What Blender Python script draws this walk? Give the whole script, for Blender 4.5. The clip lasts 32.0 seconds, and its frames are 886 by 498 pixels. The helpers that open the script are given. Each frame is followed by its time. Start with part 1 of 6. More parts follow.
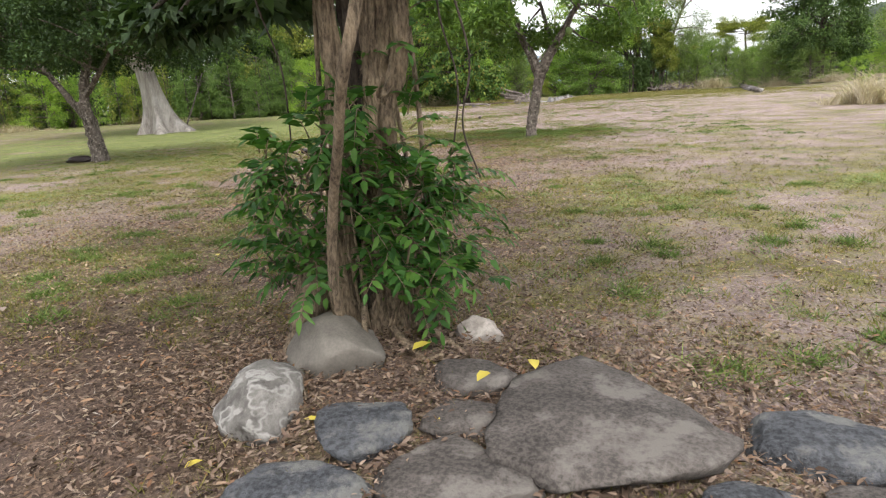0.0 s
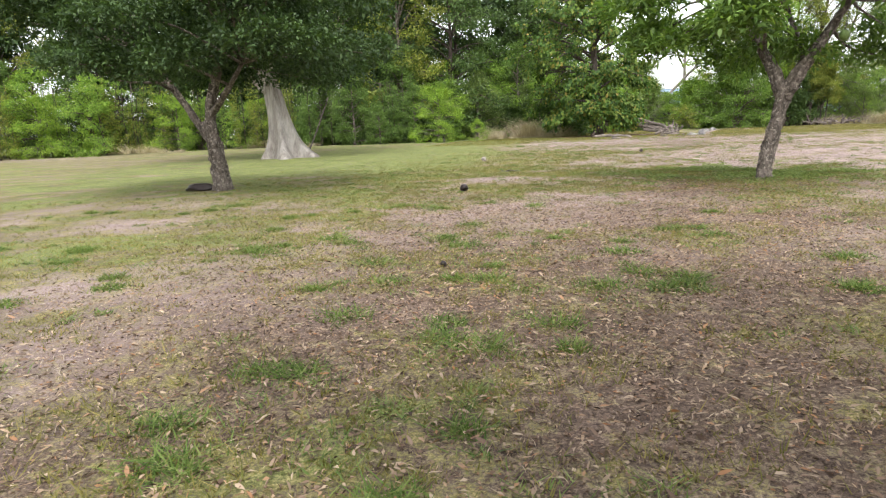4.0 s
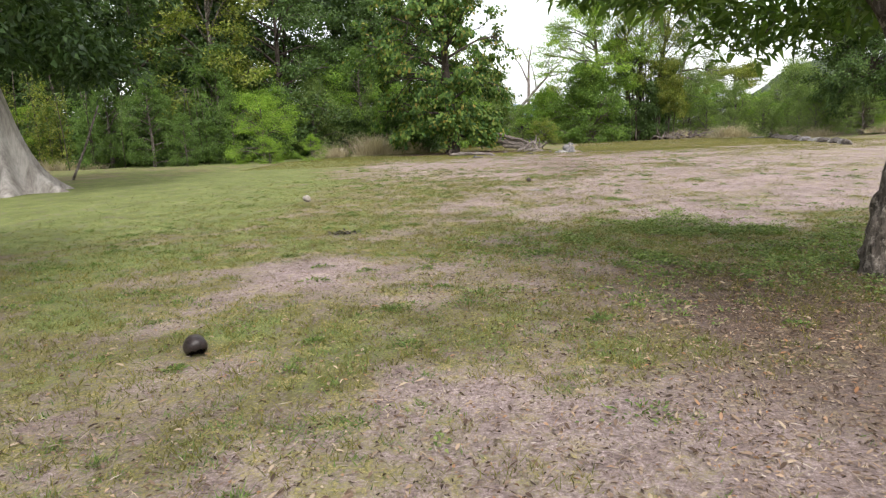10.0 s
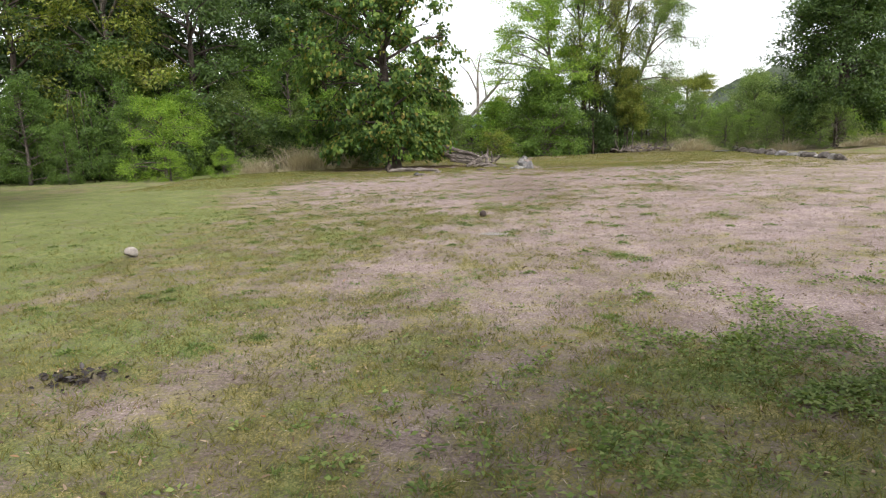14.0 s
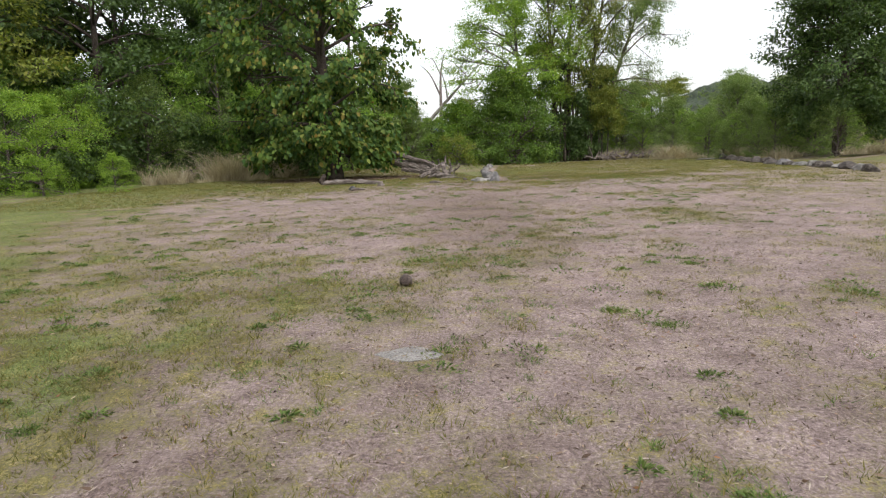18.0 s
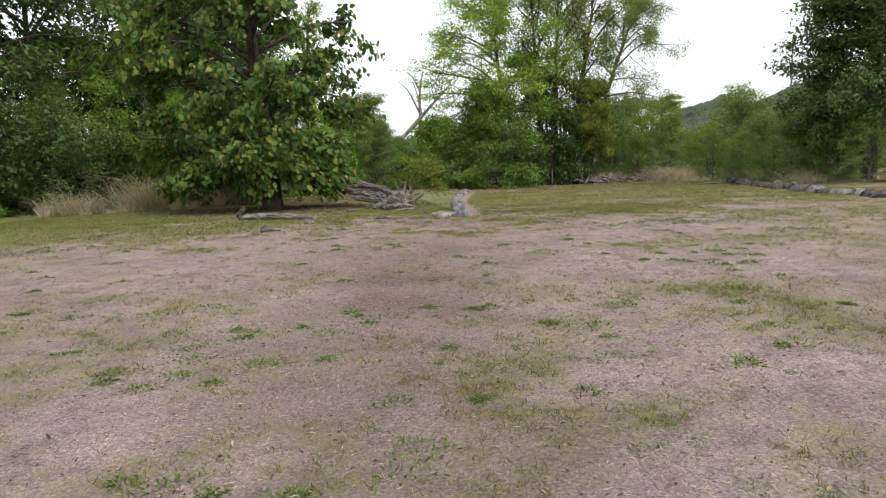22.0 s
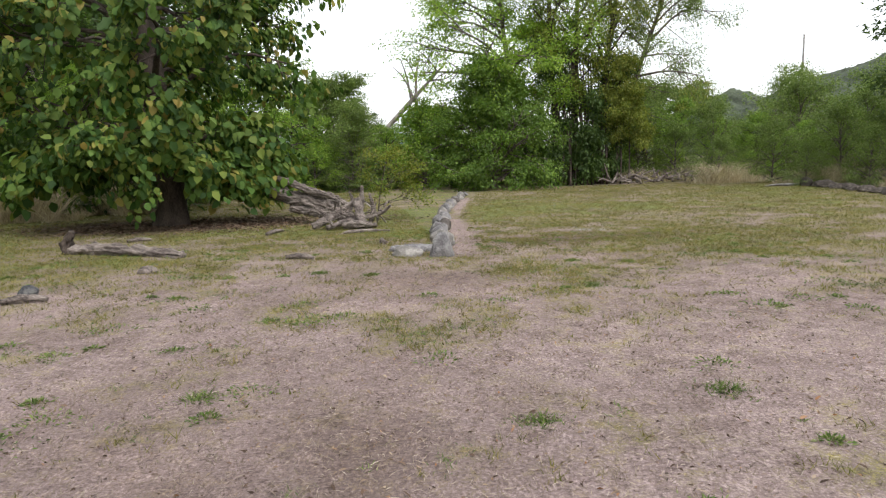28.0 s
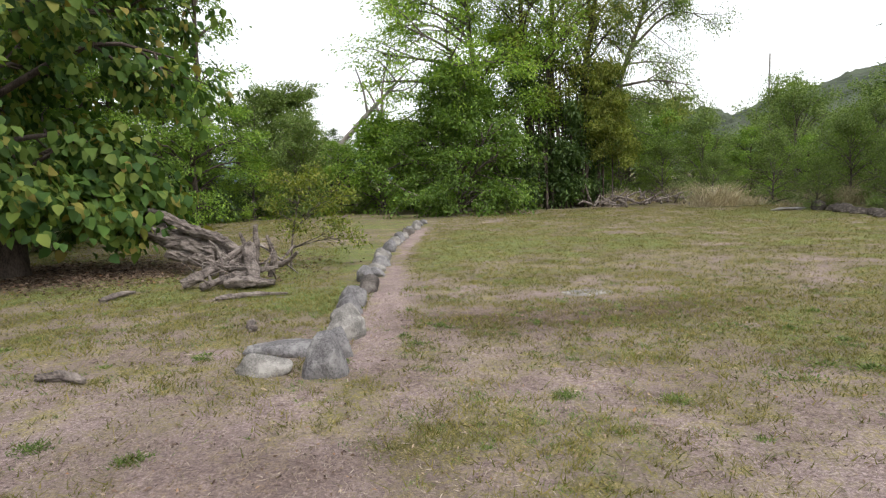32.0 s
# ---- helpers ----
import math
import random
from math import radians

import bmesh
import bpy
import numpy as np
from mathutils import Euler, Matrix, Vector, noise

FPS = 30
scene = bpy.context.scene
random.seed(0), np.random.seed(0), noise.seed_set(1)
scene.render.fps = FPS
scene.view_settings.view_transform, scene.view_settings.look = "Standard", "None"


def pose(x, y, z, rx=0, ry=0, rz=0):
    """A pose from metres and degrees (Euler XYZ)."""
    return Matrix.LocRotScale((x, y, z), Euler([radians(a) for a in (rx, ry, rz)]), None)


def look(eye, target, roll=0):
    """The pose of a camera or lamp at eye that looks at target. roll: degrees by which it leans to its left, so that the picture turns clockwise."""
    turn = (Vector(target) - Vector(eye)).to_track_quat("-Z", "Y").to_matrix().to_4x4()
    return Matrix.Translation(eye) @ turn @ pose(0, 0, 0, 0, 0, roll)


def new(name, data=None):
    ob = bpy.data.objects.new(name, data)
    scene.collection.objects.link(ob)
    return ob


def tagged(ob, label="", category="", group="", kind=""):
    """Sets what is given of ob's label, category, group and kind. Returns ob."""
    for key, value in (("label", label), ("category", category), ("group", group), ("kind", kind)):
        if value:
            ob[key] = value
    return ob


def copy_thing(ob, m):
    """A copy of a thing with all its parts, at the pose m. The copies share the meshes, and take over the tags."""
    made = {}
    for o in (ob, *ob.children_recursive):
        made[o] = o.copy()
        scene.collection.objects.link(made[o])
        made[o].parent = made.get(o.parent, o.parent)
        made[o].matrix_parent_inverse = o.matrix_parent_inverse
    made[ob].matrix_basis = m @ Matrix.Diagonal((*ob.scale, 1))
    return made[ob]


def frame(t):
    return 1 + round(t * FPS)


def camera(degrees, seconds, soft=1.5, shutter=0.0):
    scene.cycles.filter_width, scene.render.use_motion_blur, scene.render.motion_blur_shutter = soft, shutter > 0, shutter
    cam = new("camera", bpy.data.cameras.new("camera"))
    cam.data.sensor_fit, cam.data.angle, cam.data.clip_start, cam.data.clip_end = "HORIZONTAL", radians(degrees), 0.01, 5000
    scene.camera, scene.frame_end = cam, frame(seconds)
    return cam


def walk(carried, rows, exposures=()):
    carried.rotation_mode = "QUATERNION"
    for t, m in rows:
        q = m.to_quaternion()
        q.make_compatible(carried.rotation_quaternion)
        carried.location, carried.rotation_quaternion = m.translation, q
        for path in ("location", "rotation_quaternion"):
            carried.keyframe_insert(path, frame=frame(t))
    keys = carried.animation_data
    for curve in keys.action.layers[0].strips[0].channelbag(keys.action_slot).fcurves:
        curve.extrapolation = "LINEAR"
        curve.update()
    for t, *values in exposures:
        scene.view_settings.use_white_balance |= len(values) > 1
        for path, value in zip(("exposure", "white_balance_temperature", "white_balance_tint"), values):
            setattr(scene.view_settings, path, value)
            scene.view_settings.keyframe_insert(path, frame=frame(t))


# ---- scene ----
cam = camera(71.0, 32.0, soft=1.2)
PATH = [
    (0, (4.308, -5.266, 1.36), (3.951, -3.361, 0.867), -3.4),
    (0.5, (3.998, -5.014, 1.372), (3.486, -3.141, 0.894), -2.9),
    (1, (3.685, -4.676, 1.359), (3.085, -2.824, 0.899), -2.7),
    (1.5, (3.313, -4.346, 1.331), (2.64, -2.512, 0.905), -2.2),
    (2, (2.97, -3.942, 1.318), (2.259, -2.118, 0.91), -2.2),
    (2.5, (2.671, -3.532, 1.331), (1.936, -1.716, 0.929), -2.3),
    (4.5, (1.54, -1.423, 1.293), (0.923, 0.441, 0.909), -2.4),
    (5, (1.393, -0.85, 1.314), (0.822, 1.028, 0.927), -2.5),
    (5.5, (1.209, -0.202, 1.304), (0.674, 1.685, 0.913), -2.5),
    (6, (1.135, 0.482, 1.311), (0.643, 2.38, 0.917), -2.7),
    (6.5, (1.064, 1.142, 1.35), (0.615, 3.051, 0.953), -2.8),
    (7, (1.022, 1.849, 1.387), (0.634, 3.771, 0.993), -2.8),
    (7.5, (0.937, 2.51, 1.42), (0.592, 4.441, 1.031), -2.8),
    (8, (0.762, 3.173, 1.413), (0.443, 5.11, 1.028), -2.6),
    (8.5, (0.626, 3.89, 1.422), (0.342, 5.831, 1.035), -2.6),
    (9, (0.439, 4.6, 1.457), (0.181, 6.545, 1.07), -2.5),
    (9.5, (0.283, 5.293, 1.459), (0.059, 7.245, 1.083), -2.4),
    (10, (0.164, 6.025, 1.482), (-0.035, 7.981, 1.115), -2.4),
    (10.5, (0.074, 6.704, 1.505), (-0.101, 8.665, 1.15), -2.3),
    (11, (0.088, 7.386, 1.527), (-0.061, 9.35, 1.179), -2.3),
    (11.5, (0.109, 8.074, 1.504), (-0.034, 10.039, 1.16), -2.3),
    (12, (0.18, 8.794, 1.496), (0.045, 10.76, 1.152), -2.4),
    (12.5, (0.226, 9.492, 1.509), (0.1, 11.458, 1.164), -2.4),
    (13, (0.213, 10.199, 1.518), (0.115, 12.167, 1.177), -2.3),
    (13.5, (0.276, 10.913, 1.508), (0.215, 12.883, 1.171), -2.3),
    (14, (0.313, 11.638, 1.509), (0.272, 13.609, 1.171), -2.2),
    (14.5, (0.407, 12.334, 1.515), (0.384, 14.306, 1.184), -2.3),
    (16.5, (0.81, 15.246, 1.522), (0.824, 17.22, 1.201), -2.2),
    (17, (0.919, 15.992, 1.494), (0.956, 17.965, 1.172), -2.2),
    (17.5, (0.995, 16.799, 1.462), (1.046, 18.773, 1.14), -2.1),
    (18, (1.102, 17.558, 1.478), (1.166, 19.531, 1.155), -2.0),
    (18.5, (1.255, 18.323, 1.499), (1.327, 20.295, 1.174), -2.0),
    (19, (1.421, 19.09, 1.52), (1.496, 21.063, 1.197), -2.1),
    (19.5, (1.656, 19.816, 1.517), (1.734, 21.79, 1.204), -2.1),
    (20, (1.787, 20.549, 1.536), (1.867, 22.523, 1.23), -2.0),
    (20.5, (1.926, 21.241, 1.559), (2.009, 23.217, 1.263), -1.9),
    (21, (2.137, 21.972, 1.59), (2.222, 23.95, 1.307), -2.0),
    (21.5, (2.247, 22.719, 1.605), (2.344, 24.697, 1.331), -1.9),
    (22, (2.427, 23.456, 1.595), (2.534, 25.436, 1.332), -1.9),
    (22.5, (2.525, 24.156, 1.621), (2.636, 26.136, 1.362), -1.9),
    (23, (2.656, 24.803, 1.67), (2.774, 26.783, 1.412), -1.8),
    (23.5, (2.825, 25.458, 1.683), (2.946, 27.438, 1.425), -1.9),
    (24, (2.938, 26.147, 1.695), (3.057, 28.127, 1.436), -1.9),
    (24.5, (3.094, 26.872, 1.635), (3.213, 28.852, 1.378), -1.9),
    (25, (3.221, 27.443, 1.587), (3.334, 29.423, 1.328), -1.9),
    (25.5, (3.295, 28.156, 1.581), (3.405, 30.135, 1.32), -1.8),
    (27.5, (3.497, 31.234, 1.613), (3.6, 33.213, 1.338), -1.8),
    (28, (3.566, 31.97, 1.62), (3.662, 33.948, 1.341), -1.7),
    (28.5, (3.692, 32.715, 1.643), (3.778, 34.693, 1.36), -1.7),
    (29, (3.731, 33.476, 1.637), (3.806, 35.455, 1.356), -1.7),
    (29.5, (3.811, 34.151, 1.634), (3.879, 36.13, 1.351), -1.6),
    (30, (3.946, 34.773, 1.665), (4.008, 36.752, 1.383), -1.8),
    (30.5, (4.03, 35.413, 1.691), (4.088, 37.393, 1.411), -1.7),
    (31, (4.191, 35.959, 1.688), (4.246, 37.94, 1.413), -1.8),
    (31.5, (4.432, 36.344, 1.747), (4.498, 38.325, 1.481), -1.8),
    (32, (4.631, 36.578, 1.787), (4.807, 38.557, 1.559), -1.9),
]
walk(cam, [(t, look(eye, target, roll)) for t, eye, target, roll in PATH], exposures=[(0, 0.8), (1, 0.98), (2.5, 1.14), (5, 0.92), (9, 0.72), (14.5, 0.52), (19, 0.22), (25, 0.24), (28, 0.34), (32, 0.34)])

# ---- light: bright overcast sky ----
SUN_UP, SUN_TURN = 54, 160
world = bpy.data.worlds.new("overcast_sky")
scene.world = world
world.use_nodes = True
wn = world.node_tree
wn.nodes.clear()
w_out = wn.nodes.new("ShaderNodeOutputWorld")
w_bg = wn.nodes.new("ShaderNodeBackground")
w_sky = wn.nodes.new("ShaderNodeTexSky")
w_sky.sky_type = "NISHITA"
w_sky.sun_disc = False
w_sky.sun_elevation = radians(SUN_UP)
w_sky.sun_rotation = radians(SUN_TURN)
w_sky.air_density, w_sky.dust_density = 1.0, 3.0
w_hsv = wn.nodes.new("ShaderNodeHueSaturation")
w_hsv.inputs["Saturation"].default_value = 0.2
w_hsv.inputs["Value"].default_value = 1.25
wn.links.new(w_sky.outputs["Color"], w_hsv.inputs["Color"])
w_cloud = wn.nodes.new("ShaderNodeMix")
w_cloud.data_type, w_cloud.blend_type = "RGBA", "ADD"
w_cloud.inputs[0].default_value = 1.0
w_cloud.inputs[7].default_value = (2.25, 2.3, 2.36, 1)
wn.links.new(w_hsv.outputs["Color"], w_cloud.inputs[6])
wn.links.new(w_cloud.outputs[2], w_bg.inputs["Color"])
w_bg.inputs["Strength"].default_value = 0.15
wn.links.new(w_bg.outputs["Background"], w_out.inputs["Surface"])
sun_data = bpy.data.lights.new("sun", "SUN")
sun_data.energy, sun_data.angle, sun_data.color = 1.2, radians(14), (1.0, 0.975, 0.94)
sun = new("sun", sun_data)
sun.matrix_world = pose(0, 0, 60, 90 - SUN_UP, 0, 180 - SUN_TURN)

# ---- small tools ----
RNG = np.random.default_rng(7)


def lattice(ix, iy, seed):
    h = (ix.astype(np.int64) * 374761393 + iy.astype(np.int64) * 668265263 + seed * 1442695041) & 0x7FFFFFFF
    h = ((h ^ (h >> 13)) * 1274126177) & 0x7FFFFFFF
    return ((h ^ (h >> 16)) & 0xFFFF) / 65535.0


def value_noise(x, y, seed=0):
    x, y = np.asarray(x, float), np.asarray(y, float)
    ix, iy = np.floor(x), np.floor(y)
    u, v = x - ix, y - iy
    u, v = u * u * (3 - 2 * u), v * v * (3 - 2 * v)
    a, b = lattice(ix, iy, seed), lattice(ix + 1, iy, seed)
    c, d = lattice(ix, iy + 1, seed), lattice(ix + 1, iy + 1, seed)
    return (a * (1 - u) + b * u) * (1 - v) + (c * (1 - u) + d * u) * v


def fbm(x, y, seed=0, octaves=4):
    total, weight, norm = 0.0, 1.0, 0.0
    for k in range(octaves):
        total = total + weight * value_noise(np.asarray(x) * 2**k, np.asarray(y) * 2**k, seed + 17 * k)
        norm += weight
        weight *= 0.5
    return total / norm


def blob(x, y, cx, cy, rx, ry=None):
    return np.exp(-(((x - cx) / rx) ** 2) - ((y - cy) / (ry or rx)) ** 2)


def step(v, a, b):
    s = np.clip((v - a) / (b - a), 0, 1)
    return s * s * (3 - 2 * s)


def mesh_of(name, verts, *faces, smooth=False):
    """A mesh from an array of places and arrays of triangles or quads."""
    verts = np.asarray(verts, np.float32)
    faces = [np.asarray(f, np.int32) for f in faces if len(f)]
    me = bpy.data.meshes.new(name)
    me.vertices.add(len(verts))
    me.vertices.foreach_set("co", verts.ravel())
    sizes = np.concatenate([np.full(len(f), f.shape[1], np.int32) for f in faces])
    me.loops.add(int(sizes.sum()))
    me.loops.foreach_set("vertex_index", np.concatenate([f.ravel() for f in faces]))
    me.polygons.add(len(sizes))
    me.polygons.foreach_set("loop_start", np.concatenate([[0], np.cumsum(sizes)[:-1]]).astype(np.int32))
    me.update(calc_edges=True)
    if smooth:
        me.polygons.foreach_set("use_smooth", np.ones(len(sizes), bool))
    return me


def thing(name, m, label, category, group="", kind=""):
    ob = new(name)
    ob.empty_display_size = 0.2
    ob.matrix_world = m
    return tagged(ob, label, category, group, kind)


def attach(name, me, material, parent, label="", kind=""):
    ob = new(name, me)
    if material:
        me.materials.append(material)
    if parent:
        ob.parent = parent
    return tagged(ob, label=label, kind=kind)


def part(name, bm, material, parent, label=""):
    me = bpy.data.meshes.new(name)
    bm.to_mesh(me)
    bm.free()
    return attach(name, me, material, parent, label)


class Heap:
    """Gathers pieces of geometry for one mesh."""

    def __init__(self):
        self.v, self.q, self.t, self.n = [], [], [], 0

    def add(self, v, quads=(), tris=()):
        self.v.append(np.asarray(v, float))
        if len(quads):
            self.q.append(np.asarray(quads) + self.n)
        if len(tris):
            self.t.append(np.asarray(tris) + self.n)
        self.n += len(v)

    def mesh(self, name, smooth=False):
        return mesh_of(name, np.concatenate(self.v), *([np.concatenate(self.q)] if self.q else []), *([np.concatenate(self.t)] if self.t else []), smooth=smooth)


def curve(points, n):
    """A smooth line through a few points, as n places."""
    p = np.asarray(points, float)
    if len(p) == 2:
        return p[0] + (p[1] - p[0]) * np.linspace(0, 1, n)[:, None]
    p = np.vstack([2 * p[0] - p[1], p, 2 * p[-1] - p[-2]])
    s = np.linspace(0, len(p) - 3 - 1e-6, n)
    i, u = s.astype(int), (s % 1)[:, None]
    a, b, c, d = p[i], p[i + 1], p[i + 2], p[i + 3]
    return 0.5 * (2 * b + (c - a) * u + (2 * a - 5 * b + 4 * c - d) * u * u + (3 * b - a - 3 * c + d) * u**3)


def tube(heap, points, radii, sides=8, n=None, rough=0.0, seed=0, lobes=0, depth=0.0, grain=0.0):
    """A tapered, uneven limb along points."""
    n = n or 3 * len(points)
    line = curve(points, n)
    rad = np.interp(np.linspace(0, 1, n), np.linspace(0, 1, len(radii)), radii)
    ahead = np.gradient(line, axis=0)
    ahead /= np.linalg.norm(ahead, axis=1)[:, None] + 1e-9
    ref = np.array([1.0, 0, 0]) if abs(ahead[:, 0]).mean() < 0.7 else np.array([0, 1.0, 0])
    side = ref - ahead * (ahead @ ref)[:, None]
    side /= np.linalg.norm(side, axis=1)[:, None]
    up = np.cross(ahead, side)
    ang = np.linspace(0, 2 * np.pi, sides, endpoint=False)
    r = rad[:, None] * np.ones(sides)
    if rough:
        aa, ll = np.meshgrid(ang / 6.283 * sides * 0.6, np.arange(n) * 0.35)
        r = r * (1 + rough * 2 * (value_noise(aa, ll, seed) - 0.5))
    if lobes:
        r = r * (1 + depth * np.cos(lobes * ang + seed + 0.6 * np.sin(3 * ang)))[None]
    if grain:
        # long twisting ridges and cracks
        along = np.arange(n)[:, None] * 0.07
        wob = 2.5 * value_noise(np.arange(n) * 0.17, np.full(n, seed * 1.7), seed)[:, None]
        for kk_, amp in ((4, 0.5), (7, 0.6), (11, 0.55), (15, 0.4)):
            wave = np.cos(kk_ * ang[None] + along * (kk_ % 3 + 1) + wob * (1 + 0.3 * kk_ % 2) + seed * kk_)
            r = r * (1 + grain * amp * (1 - 2 * np.abs(wave) ** 0.6) * (0.5 + value_noise(np.arange(n) * 0.3, np.full(n, kk_ * 1.0), seed + 1)[:, None]))
    v = line[:, None] + r[..., None] * (np.cos(ang)[None, :, None] * side[:, None] + np.sin(ang)[None, :, None] * up[:, None])
    i = np.arange(n - 1)[:, None] * sides
    j = np.arange(sides)[None]
    k = (j + 1) % sides
    quads = np.stack([i + j, i + k, i + sides + k, i + sides + j], -1).reshape(-1, 4)
    v = np.vstack([v.reshape(-1, 3), line[:1], line[-1:]])
    c0, c1, e = n * sides, n * sides + 1, (n - 1) * sides
    jj, kk = np.arange(sides), (np.arange(sides) + 1) % sides
    tris = np.vstack([np.stack([kk, jj, np.full(sides, c0)], -1), np.stack([e + jj, e + kk, np.full(sides, c1)], -1)])
    heap.add(v, quads, tris)


def leaves(places, ways, length, width, seed, droop=0.3, fold=0.25, vary=0.35, tilt=0.55):
    """Folded leaf blades: at each place one blade that points along its way. Two quads each."""
    g = np.random.default_rng(seed)
    n = len(places)
    ways = ways / (np.linalg.norm(ways, axis=1)[:, None] + 1e-9)
    ways = ways + np.array([0, 0, -1.0]) * droop * g.random(n)[:, None]
    ways /= np.linalg.norm(ways, axis=1)[:, None] + 1e-9
    other = g.normal(size=(n, 3)) * tilt + np.array([0, 0, 1.0])
    side = np.cross(ways, other)
    side /= np.linalg.norm(side, axis=1)[:, None] + 1e-9
    top = np.cross(side, ways)
    ln = (length * (1 + vary * (2 * g.random(n) - 1)))[:, None]
    wd = (width * (1 + vary * (2 * g.random(n) - 1)))[:, None]
    base, tip = places, places + ways * ln
    mid = places + ways * ln * 0.5
    bend = top * wd * fold
    v = np.stack([base, mid + side * wd / 2 + bend, tip - top * ln * 0.12, mid - side * wd / 2 + bend], 1)
    i = np.arange(n)[:, None] * 4
    return v.reshape(-1, 3), i + np.array([[0, 1, 2, 3]])


def clump_points(g, n, centre, radius, flat=0.75, shell=0.55):
    d = g.normal(size=(n, 3))
    d /= np.linalg.norm(d, axis=1)[:, None]
    d[:, 2] = np.where(d[:, 2] < -0.35, -0.6 * d[:, 2], d[:, 2])
    r = radius * (shell + (1 - shell) * g.random(n) ** 0.6)
    p = np.asarray(centre) + d * r[:, None] * np.array([1, 1, flat])
    return p, d


# ---- materials ----
def node_material(name):
    mat = bpy.data.materials.new(name)
    mat.use_nodes = True
    nt = mat.node_tree
    return mat, nt, nt.nodes["Principled BSDF"]


def ramp_node(nt, source, stops):
    r = nt.nodes.new("ShaderNodeValToRGB")
    el = r.color_ramp.elements
    while len(el) < len(stops):
        el.new(0.5)
    for e, (at, c) in zip(el, stops):
        e.position, e.color = at, (*c, 1)
    nt.links.new(source, r.inputs["Fac"])
    return r.outputs["Color"]


def noise_node(nt, scale, detail=6, rough=0.6, coords="Object", stretch=None, turn=0.0):
    tc = nt.nodes.new("ShaderNodeTexCoord")
    n = nt.nodes.new("ShaderNodeTexNoise")
    n.inputs["Scale"].default_value, n.inputs["Detail"].default_value, n.inputs["Roughness"].default_value = scale, detail, rough
    if stretch:
        mp = nt.nodes.new("ShaderNodeMapping")
        mp.inputs["Scale"].default_value = stretch
        spin = nt.nodes.new("ShaderNodeMapping")
        spin.inputs["Rotation"].default_value = (0, 0, radians(turn))
        nt.links.new(tc.outputs[coords], spin.inputs["Vector"])
        nt.links.new(spin.outputs["Vector"], mp.inputs["Vector"])
        nt.links.new(mp.outputs["Vector"], n.inputs["Vector"])
    else:
        nt.links.new(tc.outputs[coords], n.inputs["Vector"])
    return n.outputs["Fac"]


def blend(nt, fac, a, b, mode="MIX"):
    m = nt.nodes.new("ShaderNodeMix")
    m.data_type, m.blend_type = "RGBA", mode
    for key, v in ((0, fac), (6, a), (7, b)):
        if hasattr(v, "is_output"):
            nt.links.new(v, m.inputs[key])
        else:
            m.inputs[key].default_value = v if key == 0 else (*v, 1)
    return m.outputs[2]


def maths(nt, op, a, b=0.0):
    m = nt.nodes.new("ShaderNodeMath")
    m.operation = op
    for k, v in enumerate((a, b)):
        if hasattr(v, "is_output"):
            nt.links.new(v, m.inputs[k])
        else:
            m.inputs[k].default_value = v
    return m.outputs[0]


def bump(nt, bsdf, height, strength, distance):
    b = nt.nodes.new("ShaderNodeBump")
    b.inputs["Strength"].default_value, b.inputs["Distance"].default_value = strength, distance
    nt.links.new(height, b.inputs["Height"])
    nt.links.new(b.outputs["Normal"], bsdf.inputs["Normal"])


def surface(name, dark, light, scale=6.0, rough=0.9, fine=60.0, bump_by=0.6, bump_at=0.02, stretch=None, spots=None, mottle=0.55, turn=0.0):
    """Bark, stone or dry wood: two scales of colour and relief."""
    mat, nt, bsdf = node_material(name)
    big = noise_node(nt, scale, 5, 0.6, stretch=stretch, turn=turn)
    small = noise_node(nt, fine, 4, 0.7, stretch=stretch, turn=turn)
    mid = tuple(0.5 * (a + b) for a, b in zip(dark, light))
    c = ramp_node(nt, big, [(0.38, dark), (0.5, mid), (0.62, light)])
    c = blend(nt, mottle, c, ramp_node(nt, small, [(0.4, tuple(0.32 * v for v in mid)), (0.5, mid), (0.6, tuple(min(1, 1.6 * v) for v in mid))]))
    if spots:
        f = ramp_node(nt, noise_node(nt, scale * 1.7, 6, 0.7), [(0.52, (0, 0, 0)), (0.62, (1, 1, 1))])
        c = blend(nt, f, c, spots)
    nt.links.new(c, bsdf.inputs["Base Color"])
    bsdf.inputs["Roughness"].default_value = rough
    bsdf.inputs["Specular IOR Level"].default_value = 0.25
    h = maths(nt, "ADD", big, maths(nt, "MULTIPLY", small, 0.5))
    bump(nt, bsdf, h, bump_by, bump_at)
    return mat


